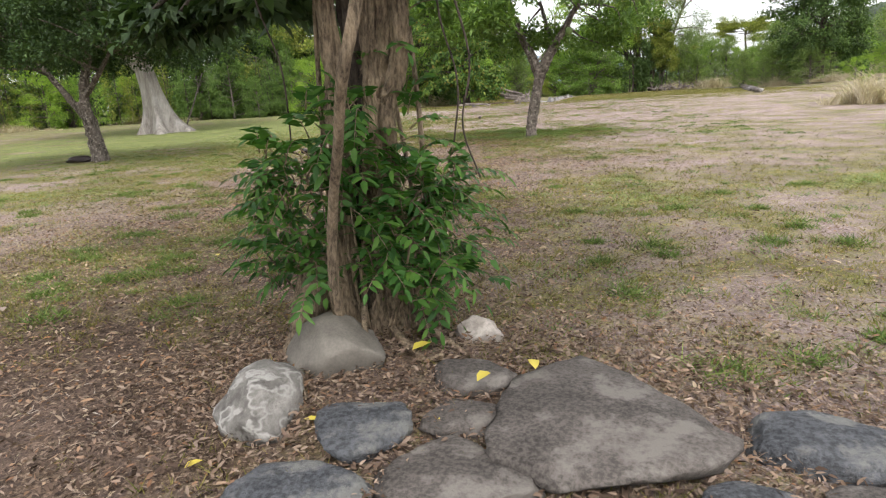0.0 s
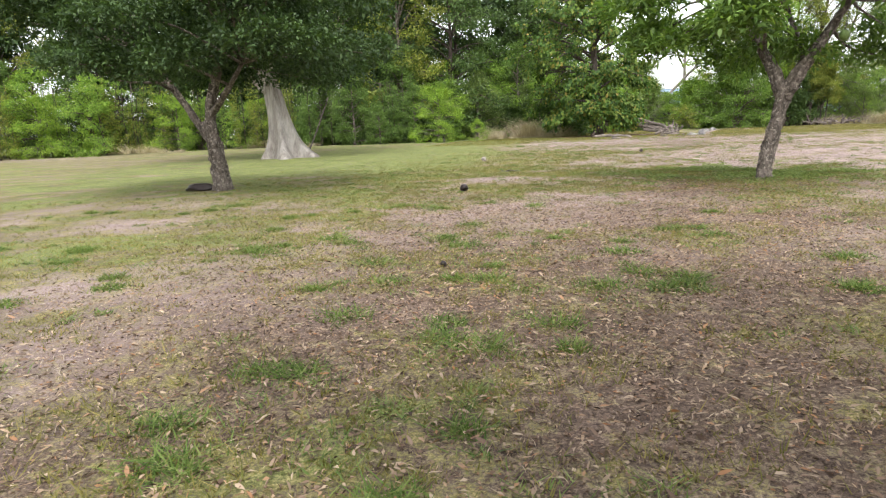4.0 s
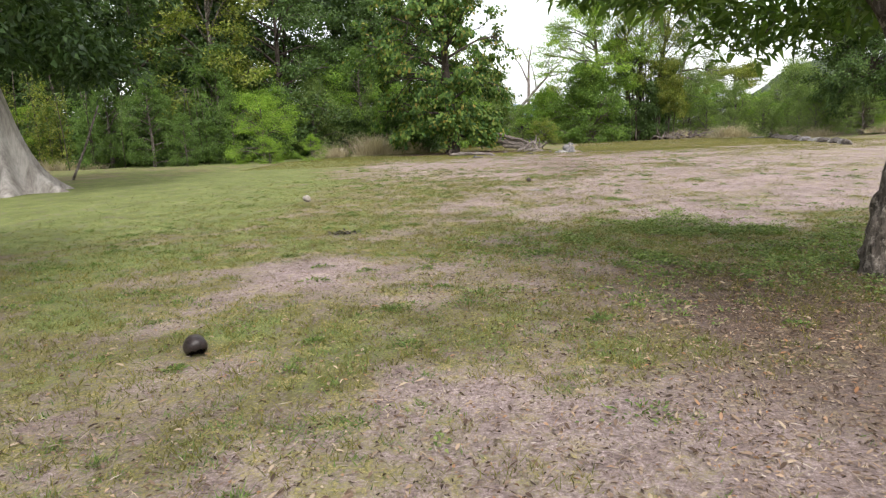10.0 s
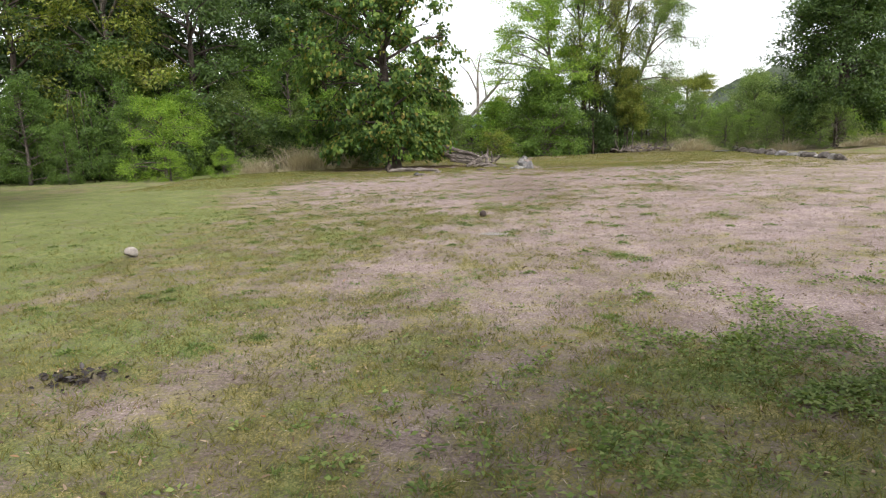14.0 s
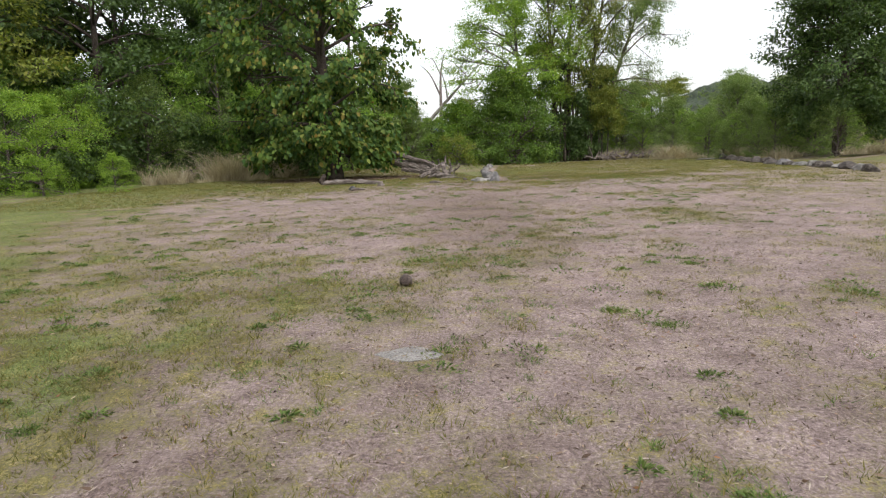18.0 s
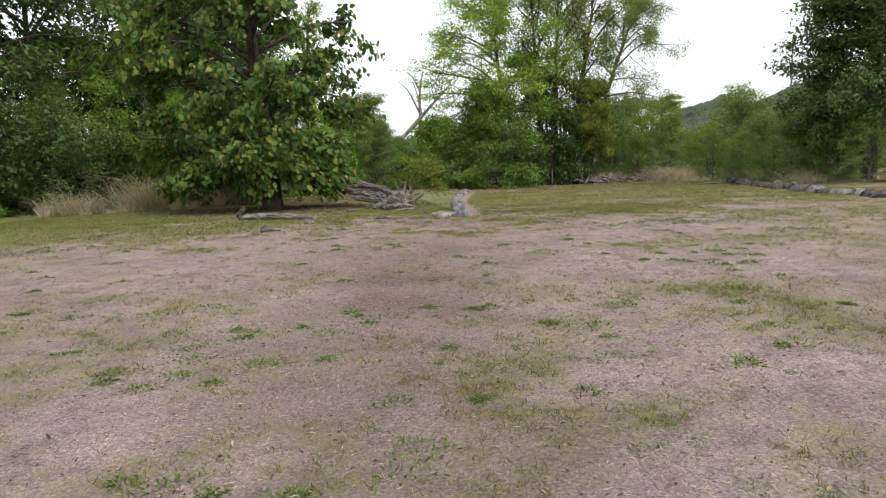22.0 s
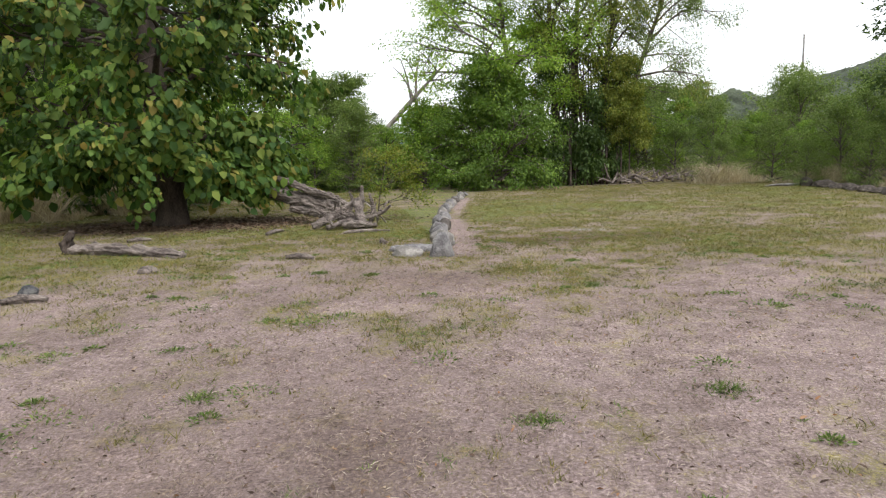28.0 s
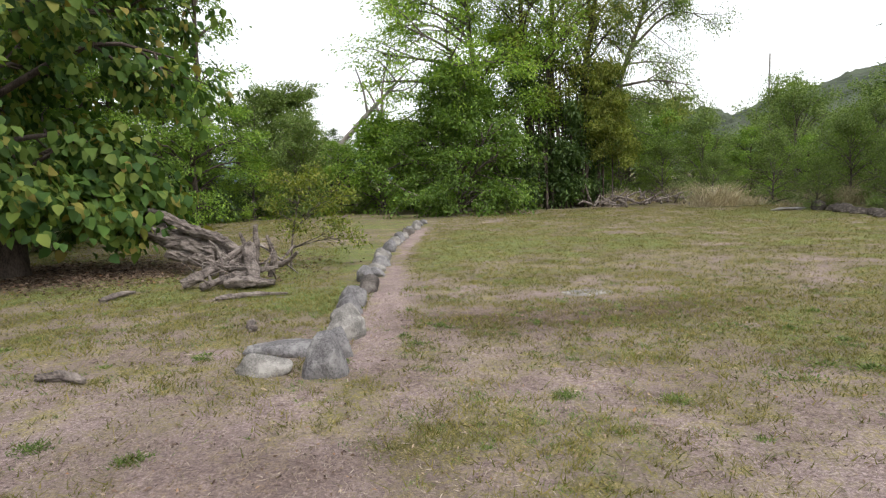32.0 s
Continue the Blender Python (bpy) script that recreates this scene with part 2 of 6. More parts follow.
def foliage(name, colours, rough=0.55, through_part=0.3, gloss=0.35):
    """Leaves: each blade takes its own tint; some light goes through."""
    mat, nt, bsdf = node_material(name)
    geo = nt.nodes.new("ShaderNodeNewGeometry")
    n = len(colours)
    c = ramp_node(nt, geo.outputs["Random Per Island"], [(k / max(1, n - 1), col) for k, col in enumerate(colours)])
    patch = noise_node(nt, 0.5, 3, 0.6)
    c = blend(nt, 0.55, c, ramp_node(nt, patch, [(0.35, (0.62, 0.62, 0.62)), (0.65, (1.25, 1.25, 1.1))]), "MULTIPLY")
    nt.links.new(c, bsdf.inputs["Base Color"])
    bsdf.inputs["Roughness"].default_value = rough
    bsdf.inputs["Specular IOR Level"].default_value = gloss
    tr = nt.nodes.new("ShaderNodeBsdfTranslucent")
    nt.links.new(blend(nt, 1.0, c, (1.25, 1.35, 0.6), "MULTIPLY"), tr.inputs["Color"])
    mix = nt.nodes.new("ShaderNodeMixShader")
    mix.inputs[0].default_value = through_part
    nt.links.new(bsdf.outputs[0], mix.inputs[1])
    nt.links.new(tr.outputs[0], mix.inputs[2])
    nt.links.new(mix.outputs[0], nt.nodes["Material Output"].inputs["Surface"])
    return mat


GREEN_MID = foliage("leaf_mid_green", [(0.1011, 0.1844, 0.0273), (0.1487, 0.2558, 0.0382), (0.2082, 0.3271, 0.05283), (0.2855, 0.3927, 0.07282)], through_part=0.42)
GREEN_DEEP = foliage("leaf_deep_green", [(0.0597, 0.1085, 0.0249), (0.08683, 0.1519, 0.03321), (0.1194, 0.1954, 0.04244), (0.1628, 0.2388, 0.0572)], through_part=0.4)
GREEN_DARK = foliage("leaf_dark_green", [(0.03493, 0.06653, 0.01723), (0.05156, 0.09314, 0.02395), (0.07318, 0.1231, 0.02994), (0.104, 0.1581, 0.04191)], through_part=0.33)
# darkened leaf green: shade inside crowns and wood is put into the colour
GREEN_SHADED = foliage("leaf_green_shaded", [(0.0224, 0.044, 0.0144), (0.0336, 0.064, 0.02), (0.048, 0.0864, 0.0256), (0.072, 0.116, 0.036)], through_part=0.25)
GREEN_LIGHT = foliage("leaf_light_green", [(0.1214, 0.2131, 0.02396), (0.1734, 0.2804, 0.03198), (0.2255, 0.3423, 0.04397), (0.2888, 0.3983, 0.06801)], through_part=0.42)
GREEN_BUSH = foliage("leaf_bush_green", [(0.072, 0.13, 0.026), (0.104, 0.18, 0.034), (0.145, 0.235, 0.045), (0.196, 0.28, 0.062)], through_part=0.42)
GREEN_GREY = foliage("leaf_grey_green", [(0.09491, 0.1482, 0.03957), (0.1278, 0.1876, 0.04975), (0.1682, 0.2345, 0.06479), (0.22, 0.272, 0.0988)], through_part=0.42)
GREEN_OLIVE = foliage("leaf_olive", [(0.09303, 0.1254, 0.01952), (0.1467, 0.1826, 0.02925), (0.2067, 0.2408, 0.04224), (0.2894, 0.286, 0.06909)], through_part=0.4)
GREEN_BIG = foliage("leaf_broad_mixed", [(0.02579, 0.05785, 0.01528), (0.03612, 0.07905, 0.01908), (0.04731, 0.09641, 0.02292), (0.06019, 0.1157, 0.02576), (0.07309, 0.1329, 0.02864), (0.08599, 0.1495, 0.03151), (0.1015, 0.1659, 0.03435), (0.1203, 0.1831, 0.03818), (0.1419, 0.1975, 0.04199), (0.1719, 0.2171, 0.04771), (0.2579, 0.1928, 0.05251)], through_part=0.3, rough=0.6, gloss=0.2)
GREEN_VINE = foliage("leaf_fresh_compound", [(0.02653, 0.07959, 0.01695), (0.04169, 0.1137, 0.02185), (0.06443, 0.1517, 0.02908), (0.1061, 0.2047, 0.03942)], rough=0.5, gloss=0.28, through_part=0.4)
GRASS_DULL = foliage("grass_blade_dull", [(0.0871, 0.09557, 0.02546), (0.1219, 0.1214, 0.03512), (0.1654, 0.1506, 0.05152), (0.1888, 0.166, 0.05835), (0.2575, 0.2064, 0.08612)], rough=0.8, gloss=0.1)
STRAW = foliage("straw_dry", [(0.2193, 0.168, 0.1439), (0.2923, 0.232, 0.2006), (0.3654, 0.3, 0.266), (0.4385, 0.376, 0.3488)], rough=0.85, through_part=0.15, gloss=0.1)
LITTER = foliage("leaf_litter_brown", [(0.03864, 0.02484, 0.01822), (0.09016, 0.05796, 0.04223), (0.1454, 0.09476, 0.07038), (0.1978, 0.1334, 0.09936), (0.2622, 0.1895, 0.1432), (0.3772, 0.2944, 0.2236), (0.276, 0.1334, 0.06624)], rough=0.8, through_part=0.1, gloss=0.2)
LITTER_OLD = foliage("leaf_litter_old", [(0.04, 0.026, 0.02), (0.08, 0.053, 0.041), (0.12, 0.081, 0.063), (0.165, 0.115, 0.09), (0.21, 0.152, 0.122), (0.29, 0.22, 0.18), (0.2, 0.105, 0.06)], rough=0.85, through_part=0.1, gloss=0.12)
YELLOW = foliage("leaf_fallen_yellow", [(0.4875, 0.375, 0.045), (0.5625, 0.465, 0.09), (0.45, 0.4125, 0.15)], rough=0.5, through_part=0.15)
BARK = surface("bark_grey_brown", (0.026, 0.021, 0.018), (0.17, 0.14, 0.118), 9, 0.92, 34, 1.0, 0.05, (1, 1, 0.4), (0.27, 0.235, 0.2), 0.5)
BARK_VINE = surface("bark_vine_brown", (0.045, 0.032, 0.023), (0.36, 0.272, 0.185), 15, 0.9, 70, 1.0, 0.05, (1, 1, 0.3))
BARK_DARK = surface("bark_dark", (0.026, 0.02, 0.017), (0.11, 0.085, 0.07), 7, 0.92, 45, 1.0, 0.03, (1, 1, 0.3))
BARK_PALE = surface("bark_pale_grey", (0.15, 0.128, 0.11), (0.36, 0.33, 0.3), 2.4, 0.85, 16, 0.9, 0.05, (1, 1, 0.12), None, 0.25)
DRIFT = surface("weathered_dead_wood", (0.03, 0.022, 0.019), (0.31, 0.262, 0.235), 9, 0.92, 40, 1.0, 0.04, (0.16, 1.0, 1.0), None, 0.5, 34)
ROCK = surface("rock_grey", (0.04, 0.034, 0.03), (0.118, 0.102, 0.092), 3, 0.85, 55, 0.9, 0.02, None, (0.155, 0.138, 0.124), 0.5)
ROCK_PALE = surface("rock_pale", (0.115, 0.107, 0.099), (0.255, 0.238, 0.22), 3, 0.88, 55, 0.8, 0.02, None, (0.33, 0.312, 0.288), 0.4)
ROCK_BLUE = surface("rock_blue_grey", (0.1, 0.094, 0.096), (0.21, 0.198, 0.2), 4, 0.85, 38, 1.0, 0.03, None, (0.25, 0.243, 0.236), 0.42)
ROCK_DARK = surface("rock_dark_blue_grey", (0.03, 0.032, 0.037), (0.095, 0.096, 0.102), 4, 0.8, 38, 1.0, 0.03, None, (0.135, 0.132, 0.126), 0.55)
ROCK_WHITE = surface("rock_white", (0.24, 0.205, 0.18), (0.38, 0.34, 0.305), 6, 0.85, 40, 0.8, 0.01, None, None, 0.25)
ROCK_SOOT = surface("rock_dark_brown", (0.026, 0.021, 0.018), (0.1, 0.084, 0.072), 5, 0.88, 38, 1.0, 0.03, None, (0.16, 0.14, 0.12), 0.5)
ROCK_BROWN = surface("rock_smooth_brown", (0.1, 0.088, 0.075), (0.175, 0.157, 0.135), 3, 0.85, 70, 0.4, 0.01, None, None, 0.15)
ROCK_VEIN, nt, bsdf = node_material("rock_white_veined")
vein = ramp_node(nt, noise_node(nt, 5, 3, 0.5, stretch=(1, 1.8, 2.2)), [(0.46, (0, 0, 0)), (0.495, (1, 1, 1)), (0.51, (0.9, 0.9, 0.9)), (0.55, (0, 0, 0))])
stone = ramp_node(nt, noise_node(nt, 6, 6, 0.7), [(0.36, (0.07, 0.062, 0.055)), (0.5, (0.15, 0.138, 0.125)), (0.64, (0.27, 0.25, 0.23))])
nt.links.new(blend(nt, vein, stone, (0.29, 0.275, 0.255)), bsdf.inputs["Base Color"])
bsdf.inputs["Roughness"].default_value = 0.85
bump(nt, bsdf, noise_node(nt, 24, 6, 0.7), 0.9, 0.02)
HUSK = surface("fruit_husk_dark", (0.012, 0.009, 0.009), (0.04, 0.029, 0.026), 14, 0.36, 70, 0.5, 0.004)
HUSK_DRY = surface("fruit_husk_dry", (0.04, 0.03, 0.026), (0.13, 0.1, 0.088), 18, 0.85, 80, 0.8, 0.006)
CONCRETE = surface("old_concrete", (0.14, 0.132, 0.124), (0.29, 0.272, 0.255), 5, 0.9, 60, 0.5, 0.006)
HILL = surface("hill_forest", (0.03, 0.042, 0.027), (0.075, 0.088, 0.058), 0.02, 0.95, 0.12, 0.8, 4.0)
# distance haze is put into this blue-grey forest colour
HILL_HAZED = surface("hill_forest_hazed", (0.14, 0.2, 0.27), (0.2, 0.26, 0.32), 0.01, 0.95, 0.05, 0.3, 4.0)


# ---- ground ----
def gz(x, y):
    """Height of the ground."""
    x, y = np.asarray(x, float), np.asarray(y, float)
    z = -0.1 * np.exp(-(((y - 18) / 4.5) ** 2)) + 0.1 * np.exp(-(((y - 42) / 5.0) ** 2)) + 0.12 * blob(x, y, 3.35, -2.5, 0.75) + 0.6 * step(x, 22.0, 34) * step(y, 22, 40)
    return z + 0.05 * (fbm(x * 0.35, y * 0.35, 3, 3) - 0.5) + 0.018 * (fbm(x * 1.9, y * 1.9, 8, 2) - 0.5)


def litter_at(x, y):
    """How much dead leaf lies on the ground."""
    # brown litter under the fork tree, widened to carry its crown's shade
    v = (0.95 * blob(x, y, 1.2, 0.0, 3.0, 4.6) + 0.25 * step(-y, -10.5, -6) * step(x, -6, -2) * step(-x, -9, -6)) * (1 - 0.55 * blob(x, y, 1.7, -3.4, 1.2, 0.9)) + 0.8 * blob(x, y, 3.2, 11.6, 2.6, 2.2) + 0.32 * blob(x, y, 2.2, 7.2, 3.6, 2.4) + 1.6 * blob(x, y, -2.7, 50.2, 2.9, 1.7)
    return np.clip(v * (0.5 + 1.0 * fbm(x * 0.6, y * 0.6, 40)), 0, 1)


# greener and barer patches of the lawn, by how green they are: place and reach
LUSH = [(-0.1, -0.3, 0.27, 0.26), (1.3, 3, 0.15, 0.15), (-0.6, 4.8, 0.22, 0.29), (-5.3, 13, 1.6, 2.1), (2.2, 13.4, 1.2, 1.3), (5, 14.6, 0.49, 1.2), (2.6, 15.1, 1.2, 0.85), (2.3, 15.1, 0.86, 0.84), (-8.8, 18.5, 3.3, 4), (0.2, 20.2, 0.33, 0.6), (-1.8, 22.8, 1.1, 1.3), (6.4, 29.7, 0.45, 0.93), (-12.4, 29.8, 3.9, 4), (-18.6, 33.2, 9.2, 4), (-10.8, 34.6, 2.8, 4), (-4.3, 42.3, 2.4, 2), (-8.4, 43, 3.2, 2.7)]
SWARD_NEAR = [(-1, -1.3, 0.45, 0.49), (6.3, -0.6, 0.29, 0.95), (1.8, 0.1, 0.31, 0.33), (-0.2, 0.6, 0.21, 0.3), (0.8, 1.2, 0.32, 0.58), (3.7, 2.3, 0.57, 0.56), (-0.8, 2.6, 0.39, 0.29), (7.4, 2.7, 0.88, 0.86), (0.2, 3.1, 0.27, 0.25), (-0.4, 3.4, 0.26, 0.17), (1.9, 3.5, 0.33, 0.33), (-2.6, 4, 0.54, 0.49), (-1.8, 4.6, 0.29, 0.28), (-3.7, 10.1, 0.66, 0.65), (1, 10.7, 0.48, 0.77), (3.8, 14.5, 2.7, 1.5), (0.7, 19.1, 0.21, 0.54), (2.5, 19.8, 0.21, 0.21), (-2.1, 20.6, 0.56, 1), (4.2, 23.3, 0.51, 0.45), (-0.6, 26.1, 0.99, 0.63), (-1.7, 26.9, 0.89, 0.85)]
SWARD_FAR = [(3.1, 28, 0.33, 0.56), (6.4, 29.4, 0.54, 0.99), (9.9, 33.1, 0.93, 0.92), (7.8, 33.5, 0.33, 0.4), (7.2, 34.7, 1.3, 0.52), (2.1, 38.6, 0.34, 0.41), (5.2, 39.5, 0.62, 0.83), (2.1, 41.6, 0.42, 0.57), (-2.1, 43.2, 1.7, 1.4), (1.5, 44.4, 1.5, 1.4), (-0.1, 47.3, 2.2, 2.5), (7.7, 49.4, 1.4, 1.1), (10.5, 51.8, 2.5, 1.3), (7.1, 53.2, 3.2, 1.8), (17.7, 57.2, 4.1, 4)]
FAINT = [(5.3, -2.3, 0.15, 0.27), (0.7, -1.9, 0.22, 0.16), (-0.7, -0.7, 0.35, 0.47), (5.4, -0.7, 0.61, 0.58), (-0.1, -0, 0.98, 2.1), (-4.3, 1.4, 1.1, 3.2), (-5.1, 2.5, 1.5, 1.3), (1.2, 4.3, 0.2, 0.43), (-2.9, 5.4, 1.2, 1.1), (-0.7, 9, 0.3, 0.41), (-14.6, 12.8, 7.3, 3.7), (0.7, 13.8, 0.41, 0.35), (-3.3, 17.5, 1.5, 1.6), (1.4, 23.8, 0.88, 1.6), (-0.2, 24.4, 0.46, 0.65), (2.8, 25.8, 0.63, 0.72), (3.4, 28.7, 0.75, 0.84), (6, 28.7, 0.25, 0.65), (3.2, 29.3, 0.29, 0.49), (6.3, 31.8, 0.4, 0.3), (8.5, 41.2, 3.9, 2.2), (2.7, 47.9, 0.88, 2.8)]
BARE = [(1.1, 4.3, 0.84, 0.76), (-0.6, 5.3, 1.5, 1.4), (5.9, 5.8, 1.7, 1.3), (0.8, 7.2, 1.6, 0.96), (-2.2, 13.1, 0.56, 0.68), (-1.8, 13.2, 0.58, 0.31), (1, 17.6, 0.47, 1), (3.2, 18.8, 2.3, 2.9), (1.8, 18.9, 0.84, 0.51), (4.1, 19.9, 3.2, 3.5), (5.9, 21.8, 6.5, 4), (-1.9, 25.4, 1.7, 1.8), (-2.4, 31.8, 3, 2.5), (-2.3, 32.5, 4.7, 4), (-0.1, 34.2, 3.8, 4)]
DRY_NEAR = [(6.8, 0.6, 0.4, 0.48), (0.1, 4.5, 0.28, 0.32), (-1.5, 5.7, 0.63, 0.5), (2.5, 6.2, 0.89, 0.9), (0.1, 8.1, 0.55, 0.29), (1.7, 8.2, 0.33, 0.38), (0.9, 9, 0.51, 0.39), (-2.6, 11, 0.67, 0.3), (-0.6, 11, 0.33, 0.4), (-1.3, 15.8, 0.44, 0.63), (-0.8, 18.2, 0.39, 1), (-0.8, 19.3, 0.4, 0.42), (2.5, 20.2, 0.79, 1.1), (5.1, 25.2, 2, 4), (4.4, 26.5, 0.65, 1.6), (6.8, 27.5, 0.36, 1.5), (4.9, 27.7, 0.51, 0.59), (4.3, 28.7, 0.51, 0.84), (4.7, 29.3, 1.3, 1.5), (3.9, 30.7, 0.63, 0.42), (6.9, 32.9, 1.9, 1.5), (-0.1, 34.5, 3.5, 3)]
DRY_FAR = [(0.3, 34.9, 1.9, 1.4), (0.2, 35, 1.4, 1.5), (6.7, 36.2, 1.6, 1), (1.3, 36.8, 0.48, 0.69), (-0.6, 37, 2.1, 1.5), (9.5, 37.2, 1.3, 0.68), (6.9, 38.2, 1, 0.64), (0.7, 38.8, 1.2, 0.71), (5.3, 40, 0.49, 0.2), (7.2, 45.6, 0.5, 0.36), (11.4, 47.3, 1.9, 1.5)]
THIN = [(-1.1, 0.2, 0.54, 0.45), (1.2, 3.4, 0.27, 0.2), (0.1, 13.3, 0.33, 0.4), (1, 15.2, 0.69, 0.83), (4.9, 32.2, 0.89, 0.6), (-1.7, 33.1, 1.8, 1), (4.7, 36.8, 1.2, 0.64), (4.3, 38.3, 0.52, 0.55), (3.1, 40.8, 1, 0.5), (6.7, 41.8, 0.99, 0.5), (5.5, 44.1, 0.71, 0.61)]
PATCHES = [(LUSH, 0.38), (SWARD_NEAR, 0.24), (SWARD_FAR, 0.24), (FAINT, 0.13), (BARE, -0.34), (DRY_NEAR, -0.25), (DRY_FAR, -0.25), (THIN, -0.15)]


def green_at(x, y):
    """How much living grass covers the ground."""
    n = 0.5 + (fbm(x * 0.55, y * 0.55, 11, 5) - 0.5) * (1 - 0.35 * step(y, 16, 20))
    fine = fbm(x * 2.1, y * 2.1, 23, 3)
    v = 0.5 + 0.0 * x
    v = v + 0.3 * step(-x, 2.0, 8) * step(-y, -38, -26) + 0.6 * blob(x, y, -12, 24, 8, 8) + 0.12 * blob(x, y, -1.5, 10.5, 4.5, 4.5)
    v = v - 0.07 * step(-y, -7.5, -4) * step(x, -5, 0) - 0.05 * step(y, 17, 21) * step(-y, -40, -34) * step(x, -4, -1)
    v = v - 0.2 * blob(x, y, 9, 32, 9, 5) - 0.7 * blob(x, y, -2.7, 49.9, 2.7, 1.4) + 0.24 * step(y, 41, 47) - 0.5 * blob(x, y, 1.6, -3.1, 1.6, 1.2) + 0.2 * blob(x, y, 6.5, 1.5, 3.5, 4.0) + 0.08 * step(-y, -4, -1) + 0.1 * blob(x, y, 0.5, 23, 2.6, 6) - 0.2 * blob(x, y, 4.2, 38.6, 4.5, 2.6) + 0.4 * step(y, 33, 39) * step(-x, 6, 10)
    more = less = 0.0 * x
    for places, amount in PATCHES:
        for cx, cy, rx, ry in places:
            if amount > 0:
                more = more + amount * blob(x, y, cx, cy, rx * 1.1, ry * 1.1)
            else:
                less = less - amount * blob(x, y, cx, cy, rx * 1.1, ry * 1.1)
    v = v + 0.5 * np.tanh(more / 0.5) - 0.3 * np.tanh(less / 0.36)
    # a dry wheel mark across the lawn, and bare earth along the stones
    mark = np.abs(x + 2.3 - 0.235 * (y - 12.5))
    v = v - 0.22 * np.exp(-((mark / 0.3) ** 2)) * step(y, 7, 11) * step(-y, -25, -21)
    line = (x - 4.5 - 0.0053 * (y - 42.0) ** 2) / 0.24
    v = v - 0.7 * np.exp(-(line**2)) * step(y, 41.5, 42.5) * step(-y, -61, -58)
    return np.clip(v + 1.35 * (n - 0.5) + 1.0 * (fine - 0.5), 0, 1)


def soil_shade_at(x, y):
    """How much dark trodden soil, dead brown turf and painted crown shade shows."""
    # the patch at (3.1, 11.6) is soil plus the fork tree's painted shade
    v = 1.2 * blob(x, y, 1.3, -2.9, 2.1, 1.4) + 0.8 * blob(x, y, 3.1, 11.6, 2.4, 2.2) + 0.5 * blob(x, y, 2.2, 28.5, 1.6, 3.4) + 0.55 * blob(x, y, 2.3, 34.2, 2.4, 3.0) + 0.5 * blob(x, y, 8.1, 44.0, 2.6, 1.2) + 0.5 * blob(x, y, 6.0, 43.6, 1.4, 1.0) + 0.4 * blob(x, y, 3.6, 40.0, 2.6, 1.2)
    return np.clip(v * (0.45 + 1.1 * fbm(x * 0.9, y * 0.9, 63, 4)), 0, 1)


def grown(a, b, s, r):
    """Grid lines: even from a to b, then wider and wider out to r."""
    mid = np.arange(a, b + s / 2, s)
    out, d = [], s
    while sum(out) < r:
        d *= 1.22
        out.append(d)
    out = np.cumsum(out)
    return np.concatenate([(a - out)[::-1], mid, b + out])


GX, GY = grown(-14, 22, 0.25, 3000), grown(-7, 62, 0.25, 3000)
gxx, gyy = np.meshgrid(GX, GY)
gv = np.stack([gxx, gyy, gz(gxx, gyy)], -1).reshape(-1, 3)
gi = (np.arange(len(GY) - 1)[:, None] * len(GX) + np.arange(len(GX) - 1)[None]).ravel()
ground_me = mesh_of("ground", gv, np.stack([gi, gi + 1, gi + len(GX) + 1, gi + len(GX)], -1), smooth=True)
for key, fn in (("grass_cover", green_at), ("leaf_cover", litter_at), ("soil_shade_cover", soil_shade_at)):
    at = ground_me.attributes.new(key, "FLOAT", "POINT")
    at.data.foreach_set("value", fn(gv[:, 0], gv[:, 1]).astype(np.float32))

GROUND, nt, bsdf = node_material("ground_grass_and_dry_soil")


def attribute(nt, key):
    a = nt.nodes.new("ShaderNodeAttribute")
    a.attribute_name = key
    return a.outputs["Fac"]


n_mid = noise_node(nt, 3.2, 8, 0.72)
n_small = noise_node(nt, 9, 8, 0.8)
n_fine = noise_node(nt, 52, 5, 0.9)
n_straw = noise_node(nt, 30, 6, 0.85, stretch=(1, 1.7, 1))
n_cross = noise_node(nt, 30, 6, 0.85, stretch=(1.7, 1.0, 1))
dry = ramp_node(nt, n_straw, [(0.36, (0.08561, 0.06494, 0.06226)), (0.47, (0.2323, 0.1793, 0.1766)), (0.54, (0.3116, 0.2464, 0.245)), (0.64, (0.552, 0.4555, 0.4569))])
dry2 = ramp_node(nt, n_cross, [(0.36, (0.08158, 0.06178, 0.05967)), (0.5, (0.255, 0.198, 0.1958)), (0.63, (0.5192, 0.4275, 0.4291))])
dry = blend(nt, ramp_node(nt, n_small, [(0.44, (0, 0, 0)), (0.56, (1, 1, 1))]), dry, dry2)
dry = blend(nt, 0.8, dry, ramp_node(nt, n_small, [(0.38, (0.8, 0.78, 0.76)), (0.5, (0.98, 0.97, 0.96)), (0.62, (1.14, 1.13, 1.12))]), "MULTIPLY")
dry = blend(nt, 0.8, dry, ramp_node(nt, n_mid, [(0.38, (0.8, 0.76, 0.72)), (0.62, (1.12, 1.12, 1.12))]), "MULTIPLY")
live = ramp_node(nt, n_fine, [(0.4, (0.0433, 0.04534, 0.01535)), (0.5, (0.1263, 0.1249, 0.04024)), (0.6, (0.2578, 0.2267, 0.0972))])
live = blend(nt, 0.85, live, ramp_node(nt, n_small, [(0.4, (0.5, 0.56, 0.46)), (0.6, (1.3, 1.25, 1.25))]), "MULTIPLY")
